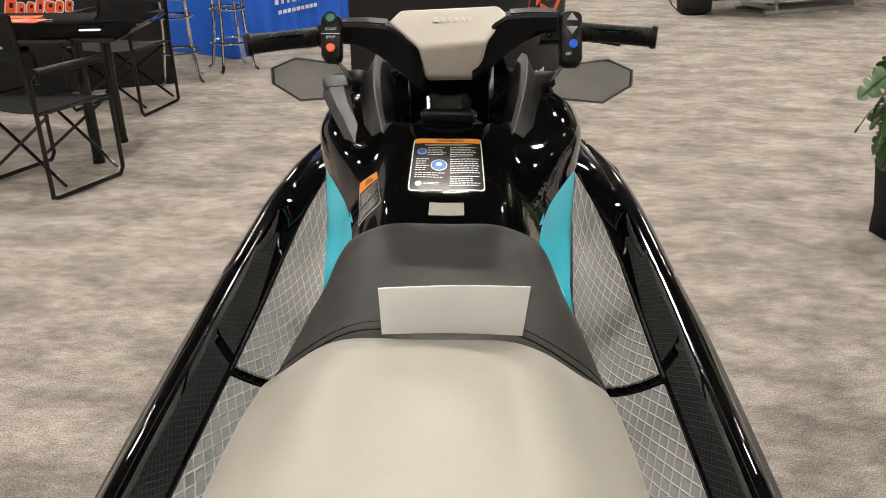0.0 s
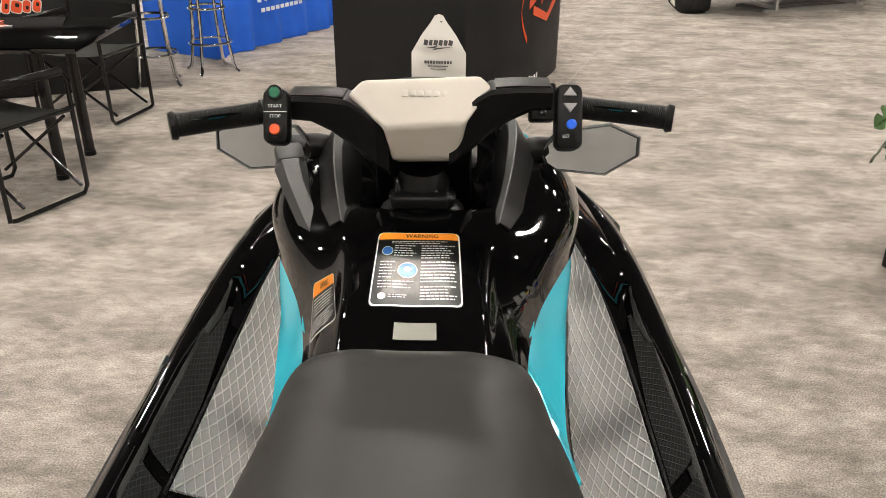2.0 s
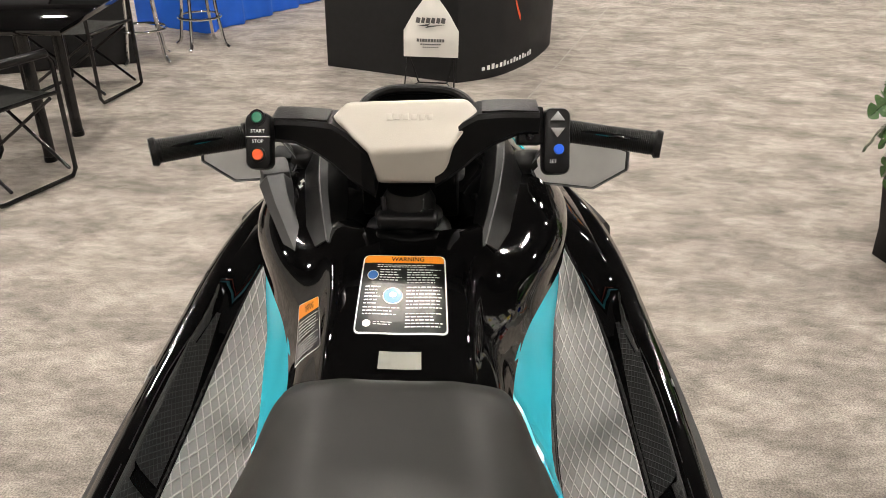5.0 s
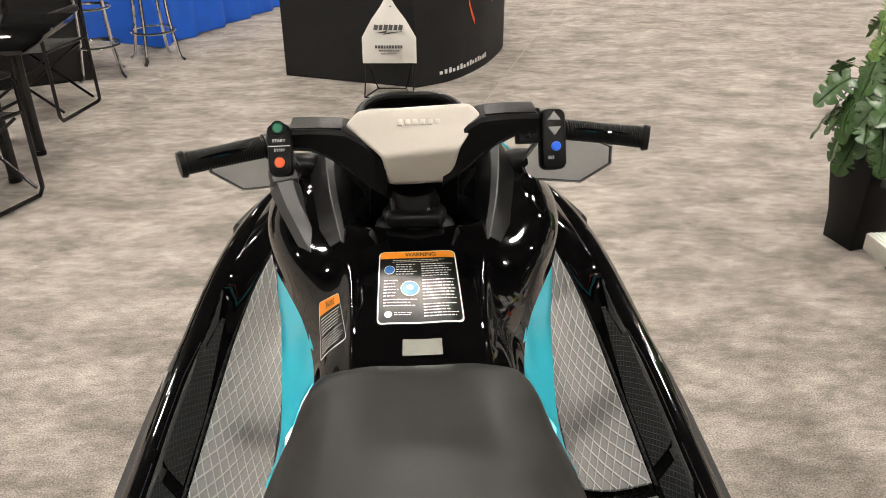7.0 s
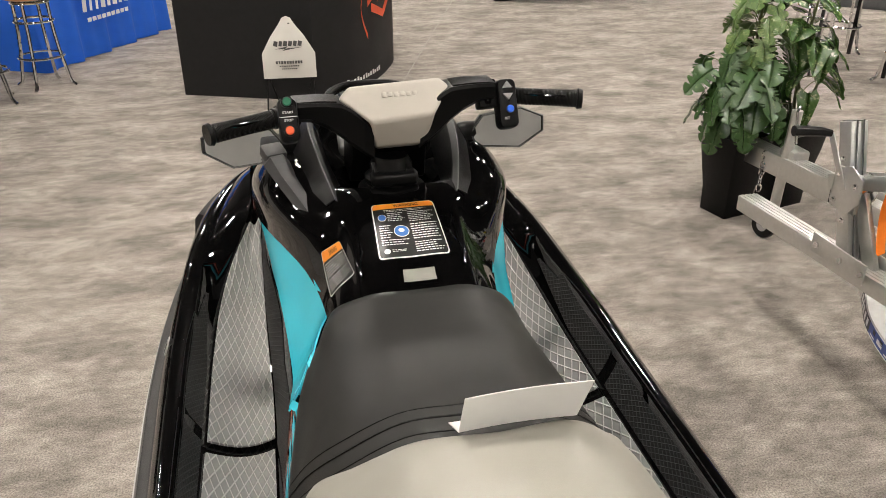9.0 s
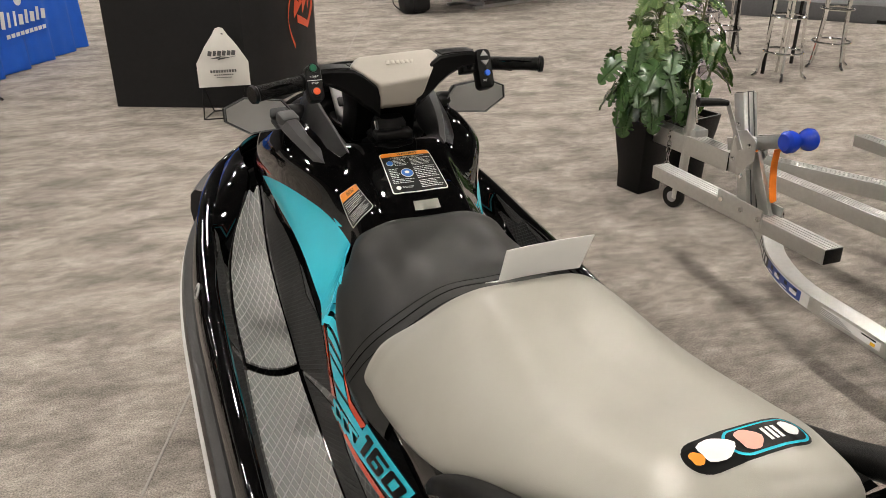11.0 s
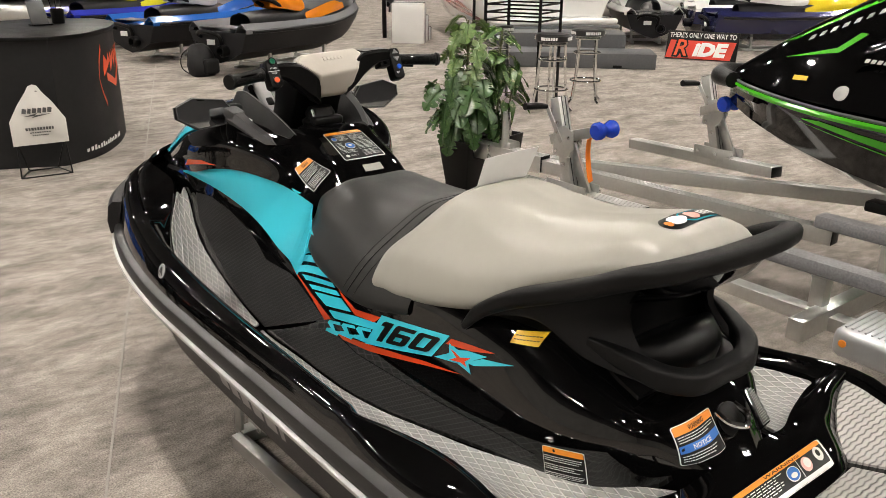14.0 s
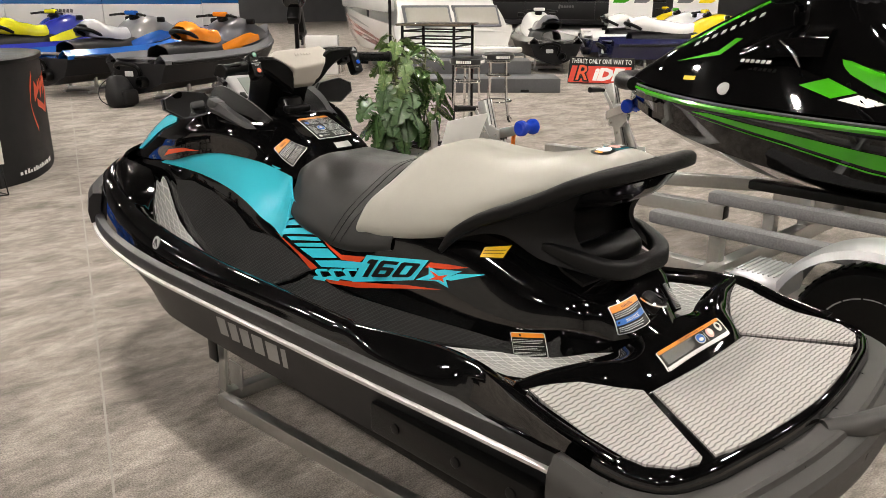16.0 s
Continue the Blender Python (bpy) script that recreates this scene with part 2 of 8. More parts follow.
def bar(a, b, w, h, bevel=0.002, bm=None):
    """A square bar from a to b, w wide and h high."""
    a, b = Vector(a), Vector(b)
    d = b - a
    x = Vector((d.y, -d.x, 0))
    x = Vector((1, 0, 0)) if x.length < 1e-4 else x.normalized()
    y = d.normalized()
    z = x.cross(y)
    m = Matrix((x, y, z)).transposed().to_4x4()
    return block(w, d.length, h, tuple((a + b) / 2), bevel, m, bm)


def lathe(prof, seg=24, m=None, bm=None):
    """A turned body: rows of (radius, height)."""
    b = bmesh.new()
    rows = [[(max(r, 1e-5) * math.cos(2 * math.pi * k / seg), max(r, 1e-5) * math.sin(2 * math.pi * k / seg), h) for k in range(seg)] for r, h in prof]
    skin(b, rows, close_v=True, caps=True)
    if m:
        bmesh.ops.transform(b, matrix=m, verts=b.verts)
    return joined(bm, b)


def plate(poly, t, m=None, bevel=0.0, bm=None):
    """A flat plate: an outline in x and y, t thick in z, upwards."""
    b = bmesh.new()
    low = [b.verts.new((x, y, 0)) for x, y in poly]
    f = b.faces.new(low)
    r = bmesh.ops.extrude_face_region(b, geom=[f])
    top = [g for g in r["geom"] if isinstance(g, bmesh.types.BMVert)]
    for v in top:
        v.co.z += t
    bmesh.ops.recalc_face_normals(b, faces=b.faces)
    if bevel:
        es = [e for e in b.edges if all(v in top for v in e.verts)]
        bmesh.ops.bevel(b, geom=es, offset=bevel, segments=2, affect="EDGES", profile=0.5)
    if m:
        bmesh.ops.transform(b, matrix=m, verts=b.verts)
    return joined(bm, b)


def rounded(w, h, r, n=4):
    """The outline of a rounded rectangle about the origin."""
    out = []
    for cx, cy, a0 in ((w / 2 - r, h / 2 - r, 0), (-w / 2 + r, h / 2 - r, 90), (-w / 2 + r, -h / 2 + r, 180), (w / 2 - r, -h / 2 + r, 270)):
        for k in range(n + 1):
            a = radians(a0 + 90 * k / n)
            out.append((cx + r * math.cos(a), cy + r * math.sin(a)))
    return out


def lettering(text, size, m, thick=0.0004, shear=0.0, bold=0.0, width=None):
    """A mesh of text from the built-in font, about its own centre."""
    cu = bpy.data.curves.new("t", "FONT")
    cu.body, cu.size, cu.extrude, cu.shear, cu.offset = text, size, thick, shear, bold
    cu.align_x, cu.align_y, cu.resolution_u = "CENTER", "CENTER", 2
    ob = new("t", cu)
    me = bpy.data.meshes.new_from_object(ob.evaluated_get(bpy.context.evaluated_depsgraph_get()))
    bm = bmesh.new()
    bm.from_mesh(me)
    bpy.data.objects.remove(ob)
    bpy.data.meshes.remove(me)
    if width:
        xs = [v.co.x for v in bm.verts]
        k = width / (max(xs) - min(xs))
        for v in bm.verts:
            v.co.x *= k
    bmesh.ops.transform(bm, matrix=m, verts=bm.verts)
    return bm


def basis(o, ex, ey):
    """A frame with its origin at o, x along ex and y as near ey as may be."""
    x = Vector(ex).normalized()
    z = x.cross(Vector(ey)).normalized()
    y = z.cross(x)
    m = Matrix((x, y, z)).transposed().to_4x4()
    m.translation = Vector(o)
    return m


# ---------------------------------------------------------------- the hall
def hall():
    b = bmesh.new()
    bmesh.ops.create_grid(b, x_segments=2, y_segments=2, size=30)
    bmesh.ops.translate(b, vec=(6, 8, 0), verts=b.verts)
    tagged(part("floor", b, CARPET), "mottled grey-brown exhibition carpet with streaks", "floor", kind="structure")
    wallm = mat("hall_wall", (0.10, 0.10, 0.105), 0.8, vary=0.2, scale=1.5)
    for name, a, c in (("wall_north", (36, 38), (-24, 38)), ("wall_south", (36, -22), (-24, -22)), ("wall_east", (36, 38), (36, -22)), ("wall_west", (-24, 38), (-24, -22))):
        tagged(part(name, bar((*a, 5), (*c, 5), 0.3, 10, 0.0), wallm), "dark painted hall wall", "wall", kind="structure")
    # unseen pale panels, added so the mirrors and gloss black reflect something bright
    pale = mat("bounce_panel_pale", (0.46, 0.45, 0.43), 0.8, vary=0.3, scale=0.6)
    for name, a, c in (("bounce_panel_south", (35.5, -21.7), (-23.5, -21.7)), ("bounce_panel_west", (-23.7, 37.5), (-23.7, -21.5))):
        tagged(part(name, bar((*a, 2.6), (*c, 2.6), 0.1, 5.2, 0.0), pale), "unseen pale panel added for mirrors and gloss black to reflect", "wall", kind="structure")
    ceil = mat("hall_ceiling", (0.025, 0.025, 0.026), 0.9, vary=0.2, scale=2)
    tagged(part("ceiling", block(60, 60, 0.2, (6, 8, 10.1)), ceil), "dark open hall ceiling", "ceiling", kind="structure")
    # the carpet seam
    seam = mat("carpet_seam", (0.285, 0.265, 0.24), 0.95, vary=0.3, scale=120)
    tagged(part("carpet_seam", bar((-2.9, -4.1, 0.001), (3.6, 14.9, 0.001), 0.008, 0.003, 0), seam), "pale frayed seam between carpet lengths", "carpet seam", kind="structure")
    glow = bpy.data.materials.new("lamp_glow")
    glow.use_nodes = True
    e = glow.node_tree.nodes.new("ShaderNodeEmission")
    e.inputs["Color"].default_value = (1.0, 0.915, 0.825, 1)
    e.inputs["Strength"].default_value = LAMP
    glow.node_tree.links.new(e.outputs[0], glow.node_tree.nodes["Material Output"].inputs[0])
    first = None
    for i in range(5):
        for j in range(6):
            at = pose(-16.9 + 8.3 * i, -12.3 + 8.3 * j, 8.6)
            if first is None:
                first = thing("high_bay_lamp", "round white high-bay lamp hanging from the hall ceiling", "lamp", "hall lamps")
                part("shade", lathe([(0.06, 0.5), (0.12, 0.45), (0.42, 0.05), (0.43, 0.0), (0.40, 0.02), (0.11, 0.42), (0.05, 0.46)], 24), mat("lamp_shade", (0.5, 0.5, 0.5), 0.4, metal=0.6), first)
                part("bulb", lathe([(0.0, 0.05), (0.38, 0.05), (0.38, 0.06), (0.0, 0.06)], 24), glow, first, "glowing round diffuser")
                part("cable", tube([(0, 0, 0.48), (0, 0, 1.4)], 0.01, 6), SATIN, first)
                first.matrix_basis = at
            else:
                copy_thing(first, at)


LAMP = 335.0
hall()


def drape(poly, start, way, tree, out, cell=0.02, flat=0.0):
    """A thin patch of that outline (u, v), laid along way on the surface that tree holds; start(u, v) is where each point sets out."""
    b = bmesh.new()
    b.faces.new([b.verts.new((u, v, 0)) for u, v in poly])
    for axis in (0, 1):
        lo, hi = min(p[axis] for p in poly), max(p[axis] for p in poly)
        n = max(1, int((hi - lo) / cell))
        for i in range(1, n):
            co, no = Vector((0, 0, 0)), Vector((0, 0, 0))
            co[axis], no[axis] = lo + (hi - lo) * i / n, 1
            bmesh.ops.bisect_plane(b, geom=b.verts[:] + b.edges[:] + b.faces[:], plane_co=co, plane_no=no)
    lay(b, start, way, tree, out)
    return b


def lay(b, start, way, tree, out, lift=False):
    """Moves the points of a flat mesh (u, v, height) on to a surface."""
    dist = 1.0
    for w in b.verts:
        o = start(w.co.x, w.co.y)
        h = tree.ray_cast(o, way) if tree else (None,)
        if h[0] is not None:
            dist = h[3]
        w.co = o + way * (dist - out - (w.co.z if lift else 0.0))


def tree_of(*obs):
    vs, ps = [], []
    for ob in obs:
        n = len(vs)
        vs += [v.co[:] for v in ob.data.vertices]
        ps += [[n + i for i in p.vertices] for p in ob.data.polygons]
    return BVHTree.FromPolygons(vs, ps)
# ---------------------------------------------------------------- the jet ski on show
ski = thing("jet_ski", "black, turquoise and grey jet ski on an aluminium stand", "jet ski")

# half width and height of the rubber rail, top of the gunwale, and the footwell mat's outer and inner edges
RAIL = profile([(0.42, 0.494, 0.556), (0.7, 0.513, 0.559), (1.0, 0.533, 0.561), (1.4, 0.551, 0.561), (1.8, 0.567, 0.558), (2.1, 0.573, 0.556), (2.35, 0.563, 0.559), (2.55, 0.541, 0.565), (2.71, 0.508, 0.574), (2.9, 0.432, 0.592), (3.04, 0.30, 0.61), (3.13, 0.12, 0.625), (3.15, 0.0, 0.63)])
GUN = profile([(0.42, 0.618), (0.6, 0.628), (0.8, 0.650), (1.4, 0.668), (1.9, 0.675), (2.3, 0.70), (2.6, 0.74), (2.85, 0.77), (3.15, 0.79)])
MATO = profile([(0.56, 0.430, 0.675), (0.62, 0.424, 0.665), (0.70, 0.418, 0.656), (0.80, 0.404, 0.642), (0.90, 0.402, 0.626), (1.05, 0.418, 0.60), (1.3, 0.445, 0.575), (1.9, 0.452, 0.572), (2.2, 0.447, 0.588), (2.34, 0.432, 0.625), (2.44, 0.398, 0.69), (2.52, 0.345, 0.765), (2.6, 0.315, 0.80)])
BEAD = profile([(0.26, 0.482, 0.643), (0.32, 0.487, 0.647), (0.41, 0.488, 0.659), (0.483, 0.487, 0.670), (0.518, 0.488, 0.680), (0.56, 0.486, 0.688), (0.597, 0.479, 0.691), (0.657, 0.459, 0.690), (0.708, 0.444, 0.687), (0.76, 0.432, 0.682), (0.885, 0.424, 0.672), (1.0, 0.442, 0.665), (1.14, 0.490, 0.664)])
MATI = profile([(0.53, 0.152, 0.676), (0.58, 0.172, 0.664), (0.62, 0.195, 0.655), (0.68, 0.232, 0.640), (0.75, 0.258, 0.628), (0.85, 0.282, 0.612), (0.95, 0.298, 0.592), (1.1, 0.306, 0.560), (1.3, 0.312, 0.515), (1.45, 0.313, 0.492), (1.7, 0.314, 0.479), (1.95, 0.314, 0.470), (2.1, 0.312, 0.495), (2.23, 0.315, 0.54), (2.42, 0.316, 0.635), (2.51, 0.310, 0.773), (2.6, 0.305, 0.80)])


def slim(x):
    """Half widths, 13 mm narrower outside the middle."""
    return x - 0.013 * min(1.0, max(0.0, x) / 0.13)


def stations(a, b, n):
    return [a + (b - a) * i / (n - 1) for i in range(n)]


def build_hull():
    rows = []
    for y in stations(0.42, 3.15, 46):
        w, z = RAIL(y)
        w = slim(w)
        bow = max(0.0, (y - 2.2) / 0.95)
        keel = 0.19 + 0.36 * bow ** 2.2
        chz = 0.36 + 0.20 * bow ** 1.6
        chw = w * (0.86 - 0.25 * bow)
        rows.append([(-w + 0.012, y, z), (-w + 0.02, y, z - 0.03), (-chw - 0.01, y, chz + 0.03), (-chw, y, chz), (-chw * 0.45, y, (chz + keel * 2) / 3), (0, y, keel),
                     (chw * 0.45, y, (chz + keel * 2) / 3), (chw, y, chz), (chw + 0.01, y, chz + 0.03), (w - 0.02, y, z - 0.03), (w - 0.012, y, z)])
    b = bmesh.new()
    skin(b, rows)
    hull = part("hull", b, HULLM, ski, "dark charcoal hull below the rail", angle=28)
    # the transom
    t = bmesh.new()
    f = t.faces.new([t.verts.new(p) for p in rows[0]])
    r = bmesh.ops.extrude_face_region(t, geom=[f])
    for v in [g for g in r["geom"] if isinstance(g, bmesh.types.BMVert)]:
        v.co.y -= 0.02
    part("transom", t, HULLM, ski)
    return hull


RAILM = mat("rail_rubber", (0.012, 0.012, 0.0118), 0.40, vary=0.2, scale=40, bump=0.15, bump_scale=500, spec=0.45)


def rail_strip(sign):
    """The black rubber rail with its white stripe, along one side."""
    sec = [(-0.006, -0.008), (0.014, -0.004), (0.022, 0.008), (0.023, 0.024), (0.015, 0.040), (-0.004, 0.049), (-0.03, 0.050), (-0.03, -0.008)]
    rows, stripe = [], []
    for y in stations(0.44, 3.149, 70):
        w, z = RAIL(y)
        w = slim(w)
        w2 = slim(RAIL(min(y + 0.01, 3.149))[0])
        n = Vector((0.01, w - w2, 0)).normalized()
        rows.append([(sign * (w - 0.012 + d * n.x), y + d * n.y, z + h) for d, h in sec])
        stripe.append([(sign * (w - 0.012 + d * n.x), y + d * n.y, z + h) for d, h in ((0.0, -0.010), (0.024, -0.008), (0.031, -0.003), (0.031, 0.005), (0.023, 0.009), (0.0, 0.009))])
    b = bmesh.new()
    skin(b, rows, close_v=True, caps=True)
    r = part("rail", b, RAILM, ski, "dark grey rubber bumper rail")
    b = bmesh.new()
    skin(b, stripe, close_v=True, caps=True)
    part("stripe", b, mat("rail_stripe", (0.42, 0.42, 0.41), 0.38, metal=0.4), r, "silver-white stripe along the rail")


def build_gunwale(sign):
    rows = []
    for y in stations(0.33, 3.149, 70):
        w, z = RAIL(y)
        w = slim(w)
        g = GUN(y)
        k = min(1.0, w / 0.4)
        if y < 2.56:
            xo, zo = MATO(max(y, 0.60))
            xo = slim(xo)
            if y < 0.62:
                xo, zo = 0.402, 0.636 + 0.032 * min(1.0, max(0.0, (y - 0.4) / 0.15))
        else:
            xo, zo = 0.315 * k, 0.80 + 0.04 * (y - 2.56)
            xo = min(xo, max(w - 0.14, 0.0))
        zo = min(zo, g + 0.06)
        bead = max(w - (0.078 - 0.020 * min(1.0, max(0.0, (2.2 - y) / 0.9))) * k, xo + 0.02 * k)
        if y < 1.14:
            bead, g = BEAD(y)
            xo = bead - 0.036 if y < 0.56 else min(xo, bead - 0.02)
        aft = 0.026 * min(1.0, max(0.0, (0.75 - y) / 0.25))
        rows.append([(-w + 0.016 * k - aft, y, z + 0.044), (-w + 0.021 * k - aft * 0.9, y, z + 0.062 - aft * 0.5), (-(w * 0.45 + bead * 0.55), y, g - 0.016 - 0.010 * min(1.0, max(0.0, (1.0 - y) / 0.2))), (-bead - 0.014 * k, y, g - 0.003), (-bead, y, g),
                     (-bead + 0.014 * k, y, g - 0.006), (-(bead * 0.72 + xo * 0.28), y, g * 0.62 + zo * 0.38), (-(bead * 0.3 + xo * 0.7), y, g * 0.2 + zo * 0.8), (-xo - 0.006 * k, y, zo + 0.006), (-xo, y, zo - 0.004)])
    b = bmesh.new()
    skin(b, rows)
    if sign > 0:
        flipped(b)
    return part("gunwale", shell(b, 0.004), GLOSS, ski, "gloss black gunwale beside the footwell", angle=50)


def deck_mat_material(name, a, b2, per_x, per_y, kind):
    m = mat(name, a, 0.62, vary=0.06, scale=30)
    nt = m.node_tree
    tc = nt.nodes["Texture Coordinate"]
    sep = nt.nodes.new("ShaderNodeSeparateXYZ")
    nt.links.new(tc.outputs["Object"], sep.inputs[0])

    def math_node(op, *vals):
        n = nt.nodes.new("ShaderNodeMath")
        n.operation = op
        for i, v in enumerate(vals):
            if isinstance(v, (int, float)):
                n.inputs[i].default_value = v
            else:
                nt.links.new(v, n.inputs[i])
        return n.outputs[0]
    u = math_node("DIVIDE", sep.outputs[2 if "side" in name else 0], per_x)
    v = math_node("DIVIDE", sep.outputs[1], per_y)
    if kind == "diamond":
        d1 = math_node("PINGPONG", math_node("ADD", u, v), 0.5)
        d2 = math_node("PINGPONG", math_node("SUBTRACT", u, v), 0.5)
        d = math_node("MINIMUM", d1, d2)
        line = math_node("SUBTRACT", 1.0, math_node("SMOOTH_MIN", math_node("MULTIPLY", d, 8.5), 1.0, 0.2))
    else:
        wob = math_node("MULTIPLY", math_node("PINGPONG", u, 0.5), 0.55)
        row = math_node("ADD", v, wob)
        d1 = math_node("PINGPONG", row, 0.5)
        line = math_node("SUBTRACT", 1.0, math_node("SMOOTH_MIN", math_node("MULTIPLY", d1, 4.0), 1.0, 0.3))
    mix = nt.nodes.new("ShaderNodeMix")
    mix.data_type = "RGBA"
    nt.links.new(line, mix.inputs["Factor"])
    old = nt.nodes["Principled BSDF"].inputs["Base Color"].links[0].from_socket
    nt.links.new(old, mix.inputs["A"])
    mix.inputs["B"].default_value = (*b2, 1)
    nt.links.new(mix.outputs["Result"], nt.nodes["Principled BSDF"].inputs["Base Color"])
    bp = nt.nodes.new("ShaderNodeBump")
    bp.inputs["Strength"].default_value = 0.9
    bp.inputs["Distance"].default_value = 0.003
    bp.invert = kind != "diamond"
    nt.links.new(line, bp.inputs["Height"])
    nt.links.new(bp.outputs["Normal"], nt.nodes["Principled BSDF"].inputs["Normal"])
    return m


DIAMOND = deck_mat_material("footwell_mat", (0.29, 0.295, 0.285), (0.62, 0.62, 0.60), 0.0175, 0.050, "diamond")
DASHES = deck_mat_material("platform_mat", (0.43, 0.42, 0.40), (0.19, 0.185, 0.175), 0.030, 0.0105, "dash")
DARKDIA = deck_mat_material("dark_side_mat", (0.008, 0.008, 0.0082), (0.022, 0.022, 0.023), 0.0125, 0.02, "diamond")


def build_footwell(sign):
    def strip(y0, y1, n, f0, f1, dz, name, material, label="", skew0=0.0, skew1=0.0):
        rows = []
        for u in stations(0.0, 1.0, n):
            r = []
            for k in range(8):
                f = f0 + (f1 - f0) * k / 7
                y = (y0 + skew0 * f) * (1 - u) + (y1 + skew1 * f) * u
                (xo, zo), (xi, zi) = MATO(y), MATI(y)
                xo, xi = slim(xo), slim(xi)
                r.append((-(xo + (xi - xo) * f), y, zo + (zi - zo) * f - 0.02 * math.sin(math.pi * f) + dz))
            rows.append(r)
        b = bmesh.new()
        skin(b, rows)
        if sign > 0:
            flipped(b)
        return part(name, shell(b, 0.006), material, ski, label)
    strip(0.60, 2.56, 60, -0.03, 1.03, -0.018, "footwell_floor", GLOSS, skew0=-0.03)
    strip(1.868, 2.525, 26, 0.02, 0.98, 0.002, "front_mat", DIAMOND, "grey diamond-grip foot mat", skew0=0.10)
    strip(0.624, 1.838, 44, 0.02, 0.98, 0.002, "rear_mat", DIAMOND, "grey diamond-grip foot mat", skew0=-0.08, skew1=0.10)


def build_pedestal():
    """The gloss black body between the footwells, under the seat."""
    half = [
        (0.50, (0.08, 0.660), (0.06, 0.668), (0.04, 0.672), (0.02, 0.675), (0.0, 0.675)),
        (0.55, (0.118, 0.648), (0.108, 0.670), (0.094, 0.696), (0.054, 0.708), (0.0, 0.706)),
        (0.585, (0.178, 0.640), (0.163, 0.670), (0.148, 0.700), (0.098, 0.738), (0.0, 0.738)),
        (0.62, (0.212, 0.630), (0.197, 0.670), (0.192, 0.715), (0.126, 0.768), (0.0, 0.778)),
        (0.66, (0.240, 0.618), (0.227, 0.668), (0.216, 0.724), (0.135, 0.790), (0.0, 0.812)),
        (0.75, (0.272, 0.592), (0.258, 0.662), (0.243, 0.730), (0.150, 0.822), (0.0, 0.845)),
        (0.95, (0.298, 0.53), (0.278, 0.68), (0.256, 0.772), (0.210, 0.862), (0.0, 0.88)),
        (1.20, (0.310, 0.48), (0.298, 0.64), (0.278, 0.75), (0.258, 0.825), (0.0, 0.86)),
        (1.50, (0.314, 0.46), (0.303, 0.60), (0.290, 0.69), (0.272, 0.765), (0.0, 0.82)),
        (1.80, (0.314, 0.455), (0.290, 0.60), (0.264, 0.70), (0.235, 0.75), (0.0, 0.80)),
        (2.05, (0.313, 0.47), (0.290, 0.62), (0.272, 0.74), (0.258, 0.81), (0.0, 0.84)),
        (2.30, (0.316, 0.57), (0.310, 0.70), (0.302, 0.78), (0.292, 0.835), (0.0, 0.86)),
        (2.55, (0.310, 0.76), (0.306, 0.79), (0.302, 0.81), (0.296, 0.83), (0.0, 0.86)),
        (2.75, (0.300, 0.78), (0.296, 0.80), (0.290, 0.81), (0.28, 0.82), (0.0, 0.85)),
    ]
    crease = {0.585: (0.134, 0.724), 0.62: (0.174, 0.754), 0.66: (0.194, 0.773), 0.75: (0.214, 0.787), 0.95: (0.240, 0.822)}
    grid = []
    for y, *r in half:
        c = crease.get(y, ((r[2][0] + r[3][0]) / 2, (r[2][1] + r[3][1]) / 2))
        grid.append([(-slim(x), y, z) for x, z in r[:3] + [c] + r[3:]])
    b = surf(grid, 60, 30)
    for v in b.verts:
        if v.co.x > -0.002:
            v.co.x = 0
    mirrored(b)
    return part("seat_pedestal", b, GLOSS, ski, "gloss black body under the seat", angle=60)


def build_side_panel(sign):
    up = [(0.212, 1.765, 0.812), (0.190, 1.805, 0.852), (0.165, 1.845, 0.884), (0.180, 1.89, 0.897), (0.203, 1.985, 0.912), (0.258, 2.105, 0.930), (0.287, 2.30, 0.905), (0.293, 2.43, 0.868), (0.289, 2.545, 0.836)]
    low = [(0.262, 1.77, 0.700), (0.255, 1.80, 0.706), (0.249, 1.83, 0.715), (0.249, 1.91, 0.735), (0.254, 1.98, 0.770), (0.262, 2.06, 0.800), (0.279, 2.20, 0.830), (0.289, 2.38, 0.838), (0.289, 2.545, 0.832)]
    mid = [(a[0] * 0.45 + c[0] * 0.55 + 0.016 * k, (a[1] + c[1]) / 2, a[2] * 0.5 + c[2] * 0.5) for a, c, k in zip(up, low, (-0.3, -0.5, -0.6, -0.5, -0.3, 0.1, 0.3, 0.2, 0))]
    b = surf([[(-x, y, z) for x, y, z in c] for c in (up, mid, low)], 10, 40)
    if sign > 0:
        flipped(b)
    p = part("side_panel", shell(b, 0.004), TURQ, ski, "gloss turquoise side panel", angle=60)
    return p


